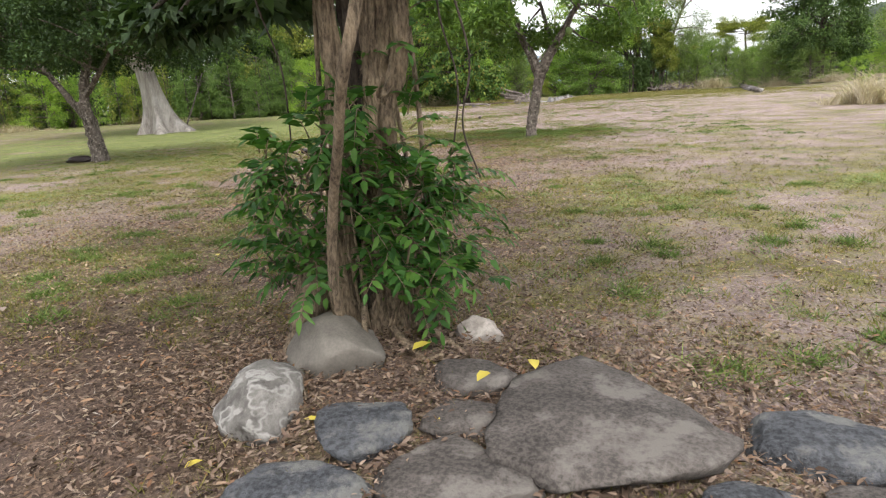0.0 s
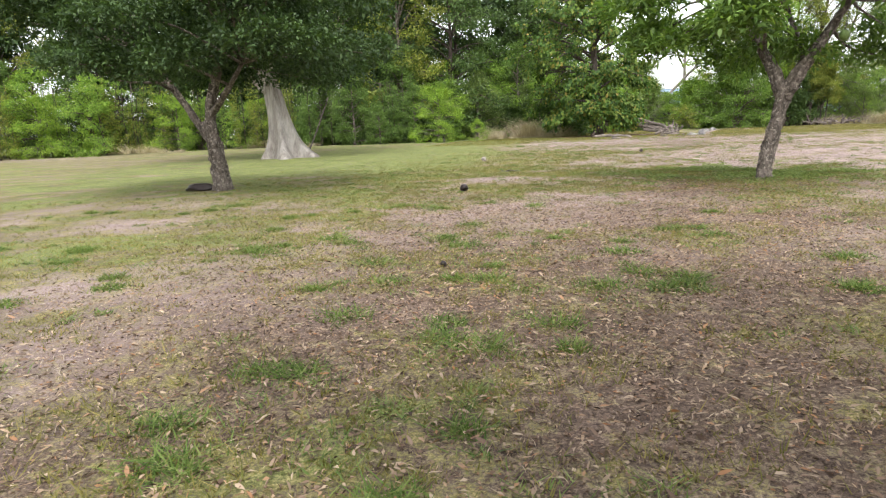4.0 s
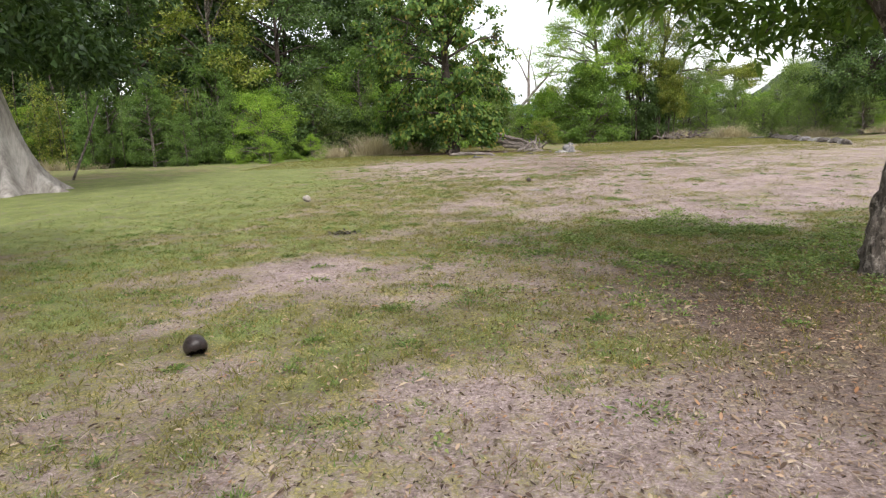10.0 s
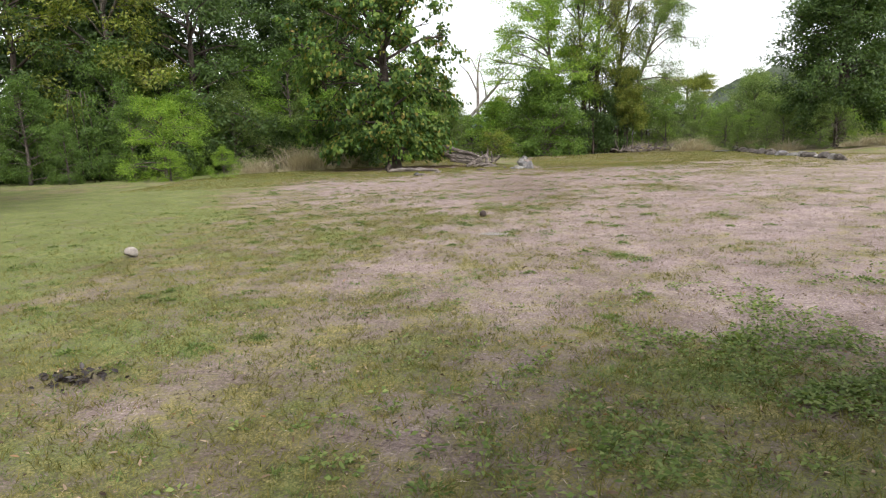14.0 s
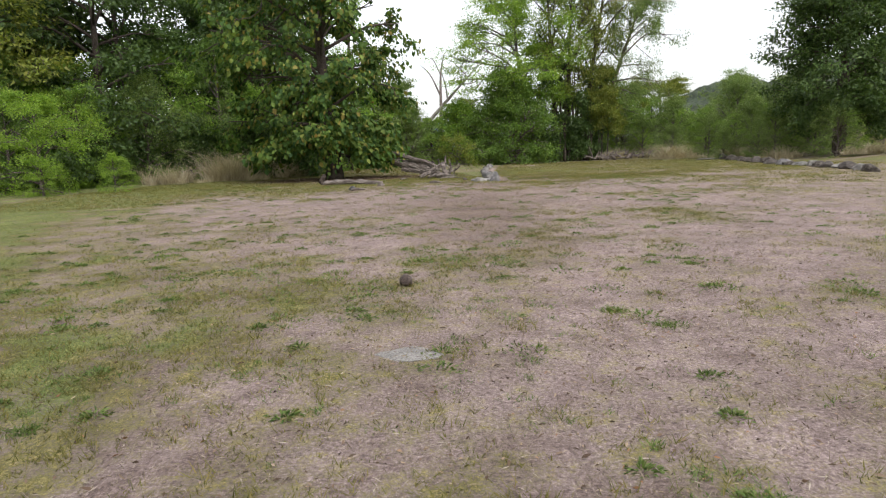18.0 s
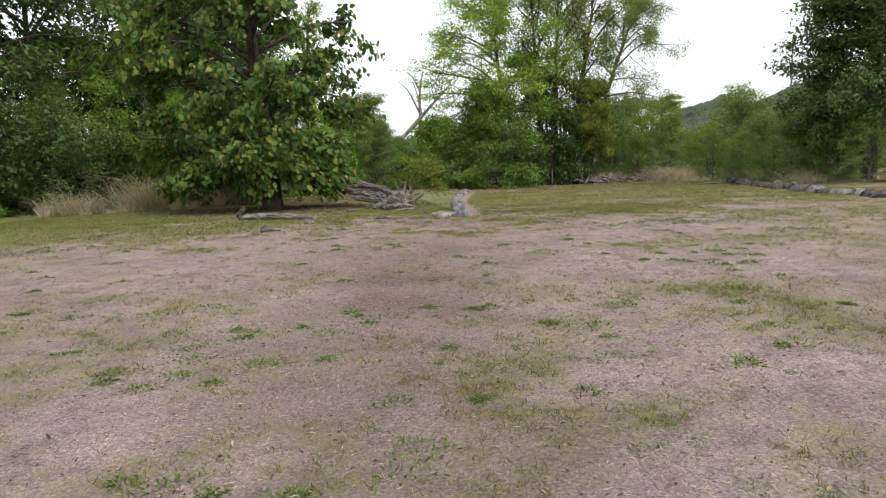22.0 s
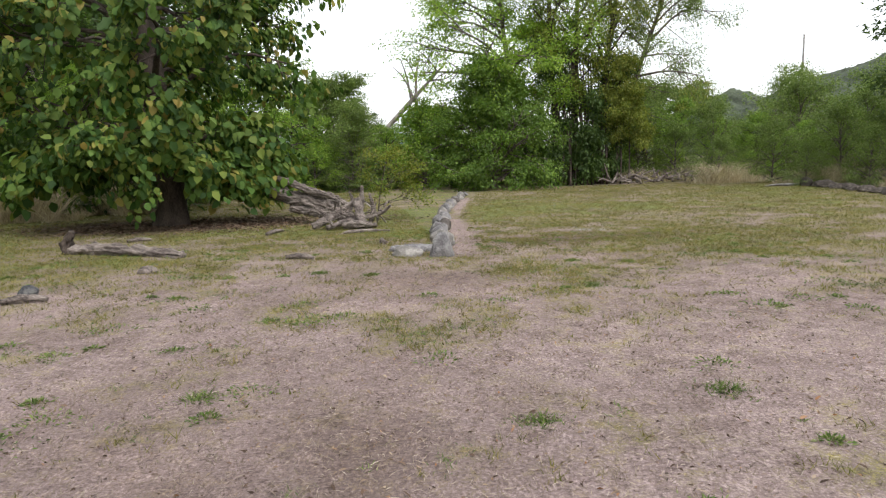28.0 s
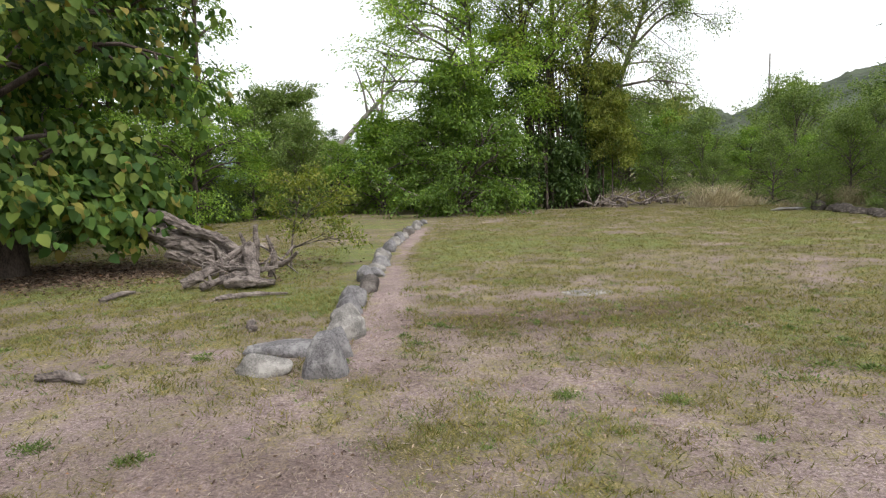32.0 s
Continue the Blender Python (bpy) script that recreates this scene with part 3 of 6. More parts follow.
live = blend(nt, 0.7, live, ramp_node(nt, n_mid, [(0.4, (0.65, 0.75, 0.55)), (0.6, (1.25, 1.15, 1.15))]), "MULTIPLY")
fresh = ramp_node(nt, n_fine, [(0.4, (0.04104, 0.07, 0.01377)), (0.5, (0.1179, 0.175, 0.03672)), (0.6, (0.2462, 0.29, 0.0918))])
live = blend(nt, ramp_node(nt, attribute(nt, "grass_cover"), [(0.8, (0, 0, 0)), (1.0, (0.6, 0.6, 0.6))]), live, fresh)
cover = maths(nt, "ADD", attribute(nt, "grass_cover"), maths(nt, "MULTIPLY", maths(nt, "SUBTRACT", n_mid, 0.5), 2.6))
cover = maths(nt, "ADD", cover, maths(nt, "MULTIPLY", maths(nt, "SUBTRACT", n_small, 0.5), 2.0))
cover = maths(nt, "ADD", cover, maths(nt, "MULTIPLY", maths(nt, "SUBTRACT", n_fine, 0.5), 2.2))
cover = maths(nt, "ADD", cover, maths(nt, "MULTIPLY", maths(nt, "SUBTRACT", noise_node(nt, 1.1, 6, 0.7), 0.5), 1.3))
cover_f = ramp_node(nt, cover, [(0.16, (0.04, 0.04, 0.04)), (0.5, (0.42, 0.42, 0.42)), (0.86, (0.92, 0.92, 0.92))])
earth = ramp_node(nt, n_fine, [(0.36, (0.022, 0.0155, 0.0115)), (0.47, (0.1, 0.071, 0.053)), (0.54, (0.165, 0.12, 0.092)), (0.64, (0.32, 0.243, 0.19))])
earth = blend(nt, 0.8, earth, ramp_node(nt, n_small, [(0.4, (0.5, 0.48, 0.46)), (0.6, (1.4, 1.35, 1.32))]), "MULTIPLY")
col = blend(nt, cover_f, dry, live)
leaf_f = ramp_node(nt, maths(nt, "ADD", attribute(nt, "leaf_cover"), maths(nt, "MULTIPLY", maths(nt, "SUBTRACT", n_small, 0.5), 1.2)), [(0.3, (0, 0, 0)), (0.7, (0.9, 0.9, 0.9))])
leaf_f = blend(nt, 1.0, leaf_f, ramp_node(nt, cover, [(0.45, (1, 1, 1)), (0.8, (0.12, 0.12, 0.12))]), "MULTIPLY")
col = blend(nt, leaf_f, col, earth)
turf = blend(nt, 1.0, earth, (0.72, 0.7, 0.7), "MULTIPLY")
soil_shade_f = ramp_node(nt, maths(nt, "ADD", attribute(nt, "soil_shade_cover"), maths(nt, "MULTIPLY", maths(nt, "SUBTRACT", n_mid, 0.5), 1.1)), [(0.2, (0, 0, 0)), (0.8, (0.9, 0.9, 0.9))])
col = blend(nt, soil_shade_f, col, turf)
n_big = noise_node(nt, 0.8, 7, 0.75)
col = blend(nt, 0.9, col, ramp_node(nt, n_big, [(0.38, (0.8, 0.79, 0.76)), (0.5, (1.0, 1.0, 1.0)), (0.62, (1.2, 1.2, 1.18))]), "MULTIPLY")
nt.links.new(col, bsdf.inputs["Base Color"])
bsdf.inputs["Roughness"].default_value = 0.95
bsdf.inputs["Specular IOR Level"].default_value = 0.1
bump(nt, bsdf, maths(nt, "ADD", n_straw, n_fine), 0.6, 0.02)
ground_me.materials.append(GROUND)
ground = tagged(new("ground", ground_me), "uneven mown lawn with green, dry and leaf-strewn patches", "ground", kind="structure")


# ---- trees ----
def crown_mesh(name, clumps, count, length, width, seed, twig=5, droop=0.5, flat=0.8, shell=0.5, spread=0.5, simple=False):
    """Leaves in small sprays round the clumps: (x, y, z, radius)."""
    g = np.random.default_rng(seed)
    clumps = np.asarray(clumps, float)
    share = clumps[:, 3] ** 2
    share = share / share.sum()
    places, ways, sizes = [], [], []
    for (x, y, z, r), s in zip(clumps, share):
        k = max(4, int(count * s / twig))
        p, d = clump_points(g, k, (x, y, z), r, flat, shell)
        p = np.repeat(p, twig, 0) + g.normal(size=(k * twig, 3)) * length * spread
        w = np.repeat(d, twig, 0) + g.normal(size=(k * twig, 3)) * 0.8
        # larger shaded leaves fill the heart of the clump
        h = max(2, int(0.1 * k * twig))
        inner = np.array([x, y, z]) + g.normal(size=(h, 3)) * r * 0.3 * np.array([1, 1, flat])
        places += [p, inner]
        ways += [w, g.normal(size=(h, 3))]
        sizes += [np.ones(len(p)), np.full(h, 1.25)]
    size = np.concatenate(sizes)
    v, q = leaves(np.concatenate(places), np.concatenate(ways), length * size, width * size, seed + 1, droop)
    if simple:
        # far leaves: one slim triangle each
        v = v.reshape(-1, 4, 3)
        v = np.stack([0.35 * v[:, 0] + 0.65 * v[:, 1], v[:, 2], 0.6 * v[:, 0] + 0.4 * v[:, 3] + 0.35 * (v[:, 3] - v[:, 1])], 1).reshape(-1, 3)
        q = np.arange(len(v)).reshape(-1, 3)
    return mesh_of(name, v, q)


def limb_mesh(name, trunk, radii, clumps, seed, sides=10, limb_r=0.3, rough=0.12, twigs=2, every=1):
    g = np.random.default_rng(seed)
    heap = Heap()
    trunk = np.asarray(trunk, float)
    tube(heap, trunk, radii, sides, rough=rough, seed=seed, n=6 * len(trunk))
    line = curve(trunk, 24)
    rad = np.interp(np.linspace(0, 1, 24), np.linspace(0, 1, len(radii)), radii)
    for x, y, z, r in clumps[::every]:
        c = np.array([x, y, z])
        gap = np.hypot(line[:, 0] - x, line[:, 1] - y)
        want = np.clip(z - 0.7 * gap, line[6, 2], None)
        k = int(np.argmin(np.abs(line[:, 2] - want)))
        a = line[k]
        mid = a + (c - a) * 0.5 + np.array([0, 0, 0.1 * np.linalg.norm(c - a)]) + g.normal(size=3) * 0.08 * np.linalg.norm(c - a)
        r0 = min(rad[k] * 0.75, limb_r * rad[0] + 0.02)
        tube(heap, [a, mid, c], [r0, r0 * 0.6, r0 * 0.2], 6 if every == 1 else 5, 7 if every == 1 else 5, rough=0.1, seed=seed + 3)
        for _ in range(twigs):
            e = c + g.normal(size=3) * r * 0.55
            tube(heap, [mid, 0.5 * (mid + e) + g.normal(size=3) * 0.1 * r, e], [r0 * 0.4, r0 * 0.25, r0 * 0.06], 5, 5)
    return heap.mesh(name, smooth=True)


def envelope(seed, n, low, high, width, shape="dome", lean=(0, 0), rmin=0.6, rmax=1.3):
    """Clumps that fill a crown between two heights."""
    g = np.random.default_rng(seed)
    out = []
    for k in range(n):
        u = (k + g.random()) / n
        z = low + (high - low) * u
        w = {"dome": np.sqrt(max(0.05, 1 - (max(0, u - 0.3) / 0.7) ** 2)) * (0.7 + 0.3 * min(1, u / 0.3)), "cone": 1 - 0.8 * u, "vase": 0.35 + 0.65 * u, "column": 0.8 + 0.2 * np.sin(9 * u)}[shape] * width
        a, d = g.random() * 6.283, np.sqrt(g.random()) * w
        out.append((lean[0] * u + d * np.cos(a), lean[1] * u + d * np.sin(a), z, rmin + (rmax - rmin) * g.random()))
    return out


def tree(name, m, seed, trunk, radii, clumps, count, length, width, leaf, bark, label, category="tree", group="", droop=0.5, flat=0.8, sides=10, limb_r=0.3, twigs=2, twig=5, shell=0.5, spread=0.5, every=1, simple=False):
    ob = thing(name, m, label, category, group)
    attach("trunk", limb_mesh("trunk", trunk, radii, clumps, seed, sides, limb_r, twigs=twigs, every=every), bark, ob)
    attach("crown", crown_mesh("crown", clumps, count, length, width, seed + 5, twig, droop, flat, shell, spread, simple), leaf, ob)
    return ob


def branching(seed, trunk, radii, limbs, subs, twigs, start, reach, rise, sway=(0, 0), droop=0.1, side=0.42, sides=10):
    """A trunk with limbs, branches and twigs. reach: how far the limbs go, from the lowest to the top. Gives the wood and the twigs' ends."""
    g = np.random.default_rng(seed)
    heap = Heap()
    tube(heap, trunk, radii, sides, 6 * len(trunk), rough=0.14, seed=seed)
    line = curve(trunk, 40)
    rad = np.interp(np.linspace(0, 1, 40), np.linspace(0, 1, len(radii)), radii)
    first, last = [], []

    def turned(d, out):
        e = np.cross(d, g.normal(size=3))
        e = d * math.cos(out) + e / (np.linalg.norm(e) + 1e-9) * math.sin(out)
        return e / np.linalg.norm(e)

    for k in range(limbs):
        h = (k + g.random()) / limbs
        u = start + (0.98 - start) * h
        i = int(u * 39)
        az = 2.4 * k + 0.35 * g.normal()
        el = radians(rise[0] + (rise[1] - rise[0]) * h + 7 * g.normal())
        d = np.array([math.cos(az) * math.cos(el) + sway[0], math.sin(az) * math.cos(el) + sway[1], math.sin(el)])
        ln = float(np.interp(h, np.linspace(0, 1, len(reach)), reach)) * (0.7 + 0.55 * g.random()) * np.linalg.norm(d)
        d /= np.linalg.norm(d)
        end = line[i] + d * ln + np.array([0, 0, -droop * ln])
        mid = line[i] + d * ln * 0.5 + g.normal(size=3) * 0.06 * ln + np.array([0, 0, 0.05 * ln])
        limb = curve([line[i], mid, end], 9)
        r0 = min(rad[i] * 0.7, 0.015 + 0.018 * ln)
        tube(heap, [line[i], mid, end], [r0, r0 * 0.65, r0 * 0.2], 6, 7, rough=0.12, seed=k)
        for m in range(subs):
            f = 0.3 + 0.7 * (m + g.random()) / subs
            p = limb[int(f * 8)]
            way = turned((end - mid) / np.linalg.norm(end - mid), 0.35 + 0.6 * g.random())
            ln2 = ln * side * (1.2 - 0.5 * f) * (0.7 + 0.6 * g.random())
            q = p + way * ln2 + np.array([0, 0, -droop * ln2])
            tube(heap, [p, 0.5 * (p + q) + g.normal(size=3) * 0.07 * ln2, q], [r0 * 0.4, r0 * 0.28, r0 * 0.1], 4, 4)
            for _ in range(twigs):
                a = p + (q - p) * (0.25 + 0.75 * g.random())
                w = turned(way, 0.3 + 0.6 * g.random())
                b = a + w * ln2 * (0.35 + 0.4 * g.random()) + np.array([0, 0, -droop * ln2])
                tube(heap, [a, b], [r0 * 0.14, r0 * 0.05], 3, 2)
                first.append(a)
                last.append(b)
    return heap, np.array(first), np.array(last)


def twig_leaves(seed, a, b, per, length, width, fuzz, flat=0.5, droop=0.5, simple=False):
    """Leaves along the twigs, a little off them."""
    g = np.random.default_rng(seed)
    n = len(a) * per
    f = 0.15 + 0.95 * g.random(n)[:, None] ** 0.8
    p = np.repeat(a, per, 0) + np.repeat(b - a, per, 0) * f + g.normal(size=(n, 3)) * fuzz * np.array([1, 1, flat])
    d = np.repeat(b - a, per, 0)
    d = d / (np.linalg.norm(d, axis=1)[:, None] + 1e-9) + g.normal(size=(n, 3)) * np.array([0.8, 0.8, 0.6])
    v, q = leaves(p, d, length, width, seed + 1, droop, tilt=1.4)
    if simple:
        # far leaves: one triangle each
        v = v.reshape(-1, 4, 3)
        v = np.stack([0.35 * v[:, 0] + 0.65 * v[:, 1], v[:, 2], 0.6 * v[:, 0] + 0.4 * v[:, 3] + 0.35 * (v[:, 3] - v[:, 1])], 1).reshape(-1, 3)
        q = np.arange(len(v)).reshape(-1, 3)
    return v, q


def twig_tree(name, m, seed, trunk, radii, shape, per, length, fuzz, leaf, bark, label, category="tree", group="", flat=0.5, droop=0.5, slim=0.48, simple=False):
    """shape: limbs, subs, twigs, start, reach, rise, sway, droop of the branches."""
    limbs, subs, twigs, start, reach, rise, sway, sag = shape
    ob = thing(name, m, label, category, group)
    heap, a, b = branching(seed, trunk, radii, limbs, subs, twigs, start, reach, rise, sway, sag, sides=8 if simple else 12)
    attach("trunk", heap.mesh("trunk", True), bark, ob)
    attach("crown", mesh_of("crown", *twig_leaves(seed + 5, a, b, per, length, slim * length, fuzz, flat, droop, simple)), leaf, ob)
    return ob


def at(x, y, turn=0.0, size=1.0, dz=-0.05):
    return pose(x, y, float(gz(x, y)) + dz, 0, 0, turn) @ Matrix.Scale(size, 4)


# small shade tree with a forked leaning trunk
def shade_tree(name, m, seed, trunk, forks, radii, clumps, count, length, width, leaf, bark, label, droop=0.4):
    ob = thing(name, m, label, "tree", "shade trees on the lawn")
    heap = Heap()
    tube(heap, trunk, radii, 36, 60, rough=0.25, seed=seed, lobes=3, depth=0.08, grain=0.06)
    attach("trunk", heap.mesh("trunk", True), bark, ob)
    g = np.random.default_rng(seed)
    lines = [curve(pts, 12) for pts, r in forks]
    gaps = [[min(np.linalg.norm(l[4:] - np.array(c[:3]), axis=1)) for l in lines] for c in clumps]
    for f, (pts, r) in enumerate(forks):
        heap = Heap()
        tube(heap, pts, r, 28, 40, rough=0.25, seed=seed + 1, grain=0.05)
        line = curve(pts, 12)
        for c, gap in zip(clumps, gaps):
            if int(np.argmin(gap)) != f:
                continue
            c = np.array(c[:3])
            k = int(np.argmin(np.linalg.norm(line[4:] - c, axis=1))) + 4
            if np.linalg.norm(line[k] - c) < 4.0:
                mid = 0.5 * (line[k] + c) + g.normal(size=3) * 0.22 + np.array([0, 0, 0.12])
                tube(heap, [line[k], mid, c], [r[-1] * 0.9, r[-1] * 0.5, 0.012], 6, 7)
        attach("limb", heap.mesh("limb", True), bark, ob)
    attach("crown", crown_mesh("crown", clumps, count, length, width, seed + 9, 7, droop, 0.6, 0.35, 0.45), leaf, ob)
    return ob


# fork tree beside the walk
tr_clumps = [(c[0] + 0.2, c[1], c[2], c[3]) for c in envelope(31, 40, 2.35, 4.6, 3.3, "dome", rmin=0.45, rmax=0.85)]
shade_tree(
    "shade_tree", at(3.68, 12.15), 31,
    [(0, 0, -0.1), (0.01, 0.0, 0.35), (0.1, 0, 0.9), (0.22, 0, 1.45), (0.27, 0, 1.9)],
    [([(0.25, 0, 1.65), (0.06, 0.0, 2.2), (-0.25, 0.1, 2.8), (-0.6, 0.25, 3.7)], [0.13, 0.115, 0.09, 0.045]),
     ([(0.27, 0, 1.65), (0.52, -0.1, 2.15), (0.9, -0.1, 2.75), (1.4, -0.2, 3.6)], [0.14, 0.125, 0.095, 0.045]),
     ([(0.62, -0.1, 2.3), (0.5, 0.3, 2.8), (0.3, 0.8, 3.6)], [0.08, 0.06, 0.04])],
    [0.175, 0.145, 0.13, 0.13, 0.145], tr_clumps, 19000, 0.16, 0.055, GREEN_DEEP, BARK,
    "forked grey-barked shade tree with drooping leaf clusters on lawn")
# fork tree with a fine dense crown, its shade put into the leaf colour
tl_clumps = envelope(47, 64, 2.6, 5.6, 4.2, "dome", rmin=0.7, rmax=1.15)
shade_tree(
    "shade_tree", at(-8.25, 10.4), 47,
    [(0, 0, -0.1), (-0.05, 0, 0.5), (-0.15, 0, 1.2), (-0.25, 0, 1.7)],
    [([(-0.2, 0, 1.4), (-0.15, 0.1, 2.2), (0.1, 0.2, 3.0), (0.5, 0.3, 3.8)], [0.14, 0.13, 0.1, 0.05]),
     ([(-0.2, 0, 1.2), (-0.7, 0, 1.9), (-1.3, 0, 2.7), (-1.9, 0.2, 3.4)], [0.1, 0.09, 0.07, 0.04]),
     ([(-0.15, 0, 1.8), (0.5, -0.2, 2.3), (1.1, -0.3, 2.9)], [0.08, 0.07, 0.04])],
    [0.25, 0.19, 0.17, 0.16], tl_clumps, 85000, 0.1, 0.05, GREEN_SHADED, BARK,
    "dense small-leaved shade tree with leaning forked trunk on lawn")


# ---- woods round the lawn ----


# height, trunk radius, (limbs, subs, twigs, start, reach, rise, sway, sag), leaves a twig, leaf length, fuzz, flat, leaf, bark, label
KINDS = [
    (9, 0.24, (20, 5, 3, 0.03, (3.0, 3.9, 3.4, 1.6), (0, 65), (0, 0), 0.12), 52, 0.21, 0.3, 0.6, GREEN_MID, BARK_DARK, "broad mid-green woodland tree at the lawn's edge"),
    (14, 0.3, (24, 5, 3, 0.12, (3.6, 4.4, 3.4, 1.4), (-4, 45), (0, 0), 0.08), 44, 0.26, 0.34, 0.45, GREEN_DARK, BARK_DARK, "tall dark woodland tree with tiered branches"),
    (7.5, 0.2, (20, 5, 3, 0.03, (2.9, 3.8, 3.2, 1.5), (0, 60), (0, 0), 0.14), 56, 0.18, 0.3, 0.5, GREEN_LIGHT, BARK, "bright green spreading tree with layered sprays"),
    (13, 0.28, (24, 5, 3, 0.08, (3.0, 3.8, 3.4, 1.6), (5, 65), (0, 0), 0.1), 44, 0.25, 0.34, 0.6, GREEN_DEEP, BARK, "tall deep-green woodland tree"),
    (5.5, 0.1, (26, 5, 2, 0.01, (2.6, 3.0, 2.6, 1.6), (15, 80), (0, 0), 0.1), 52, 0.15, 0.24, 0.6, GREEN_GREY, BARK, "grey-green feathery bush at the wood's edge"),
    (15, 0.3, (22, 5, 3, 0.2, (3.2, 4.2, 4.4, 2.2), (15, 70), (0, 0), 0.1), 44, 0.26, 0.36, 0.55, GREEN_OLIVE, BARK, "tall olive-green woodland tree"),
]
MADE = {}


def woodland(kind, x, y, size, turn):
    h, r, shape, per, ln, fuzz, flat, leaf, bark, label = KINDS[kind]
    m = at(x, y, turn, size)
    if kind in MADE:
        return copy_thing(MADE[kind], m)
    MADE[kind] = twig_tree("woodland_tree", m, 100 + kind, [(0, 0, -0.3), (0.1, 0.05, h * 0.3), (-0.05, 0.1, h * 0.6), (0.05, 0, h * 0.9)], [r, 0.7 * r, 0.45 * r, 0.15 * r], shape, per, ln, fuzz, leaf, bark, label, group="woodland trees", flat=flat, slim=0.6, simple=True)
    return MADE[kind]


EDGE = [(-75, 2), (-58, 24), (-48, 36), (-38, 42), (-29, 47), (-22, 46), (-17.5, 48), (-13, 56), (-6, 62), (-1, 68), (5, 72), (12, 73), (19, 75), (27, 76), (35, 76), (46, 74), (60, 60), (66, 36), (62, 10), (50, -16), (20, -34), (-20, -36), (-55, -22), (-75, 2)]
g = np.random.default_rng(5)
for row, (back, gap, kinds, lo, hi) in enumerate([(0.5, 4.6, (4, 2, 0, 4, 0), 0.6, 0.95), (5.0, 6.2, (0, 3, 1, 5), 0.85, 1.15), (11.0, 8.5, (1, 5, 3), 1.0, 1.35)]):
    left = 0.0
    for (ax, ay), (bx, by) in zip(EDGE[:-1], EDGE[1:]):
        d = math.hypot(bx - ax, by - ay)
        nx, ny = -(by - ay) / d, (bx - ax) / d
        # out-of-view stretches: sparse trees added only to close the surroundings
        hidden = min(ay, by) < -5 or max(ax, bx) > 50 or min(ax, bx) < -60
        s = left
        while s < d:
            u = s / d
            k = kinds[int(g.integers(len(kinds)))]
            x, y = ax + (bx - ax) * u + nx * (back + g.normal() * 0.7), ay + (by - ay) * u + ny * (back + g.normal() * 0.7)
            size = lo + (hi - lo) * g.random()
            if x < -36 and y > 20 and row == 0 and g.random() < 0.6:
                k, size = 3, 0.5 + 0.15 * g.random()
            if -36 < x < -17.5 and y > 40 and row == 0:
                k, size = 3, 0.5 + 0.2 * g.random()
            if -3 < x < 45 and y > 60:
                k, size = (4, 2, 0)[int(g.integers(3))], 0.0
                size = (0.8, 0.6, 0.5)[(4, 2, 0).index(k)] * (0.8 + 0.3 * g.random()) * (1.15 if row else 1)
                if row == 2:
                    s += gap
                    continue
            if hidden and row == 2:
                s += 4.0
            if not (hidden and row != 1):
                woodland(k, float(x), float(y), float(size), float(g.random() * 360))
            s += gap * (0.8 + 0.4 * g.random()) * (3.4 if hidden else 1)
        left = s - d

# creepers that hang over the wood's edge
def creeper(x, y, w, h, seed, leaf, label):
    ob = thing("hanging_creeper", pose(x, y, 0, 0, 0, 35), label, "creeper", "creepers at the wood's edge")
    gg = np.random.default_rng(seed)
    cl = []
    for _ in range(int(w * 3)):
        cx, top = w * (gg.random() - 0.5), h * (0.55 + 0.45 * gg.random())
        for z in np.arange(0.5, top, 0.55):
            cl.append((cx + 0.12 * gg.normal(), 0.35 * gg.normal() - 0.25 * (top - z) * 0.3, z, 0.22 + 0.2 * gg.random()))
    attach("leaves", crown_mesh("leaves", cl, int(len(cl) * 55), 0.15, 0.08, seed, 5, 1.4, 1.5, 0.3, simple=True), leaf, ob)
    for _ in range(int(w * 1.2)):
        cx = w * (gg.random() - 0.5)
        heap = Heap()
        tube(heap, [(cx, 0.2, 0), (cx + 0.1 * gg.normal(), 0.1, 0.5 * h), (cx + 0.2 * gg.normal(), 0.5, h)], [0.03, 0.025, 0.02], 5, 6)
        attach("stem", heap.mesh("stem", True), BARK_DARK, ob)


for k, (x, y, w, h, leaf, tint) in enumerate([(-53, 28.5, 5, 5.0, GREEN_LIGHT, "bright green"), (-48.5, 33, 5, 6.0, GREEN_OLIVE, "yellow-green"), (-44, 36.8, 5, 5.5, GREEN_LIGHT, "bright green"), (-39.5, 39.3, 5, 6.5, GREEN_OLIVE, "yellow-green"), (-35, 42, 5, 6.0, GREEN_MID, "mid-green"), (-30.5, 44.3, 5, 6.5, GREEN_OLIVE, "yellow-green"), (-26, 45, 4, 5.5, GREEN_DEEP, "dark green"), (-19.5, 45.5, 4, 5.0, GREEN_DEEP, "dark green")]):
    creeper(x, y, w, h, 300 + k, leaf, tint + " creeper curtain hanging at the wood's edge")

# dense wood behind the edge
cl = []
for (ax, ay), (bx, by) in zip(EDGE[:-1], EDGE[1:]):
    d = math.hypot(bx - ax, by - ay)
    nx, ny = -(by - ay) / d, (bx - ax) / d
    for k in range(int(d / 1.6)):
        u = g.random()
        b = 6 + 16 * g.random()
        x, y = ax + (bx - ax) * u + nx * b, ay + (by - ay) * u + ny * b
        low = -4 < x < 55 and y > 55
        cl.append((x, y, 0.5 + (3.0 if low else 10.0) * g.random(), (1.2 if low else 1.6) + (0.8 if low else 1.4) * g.random()))
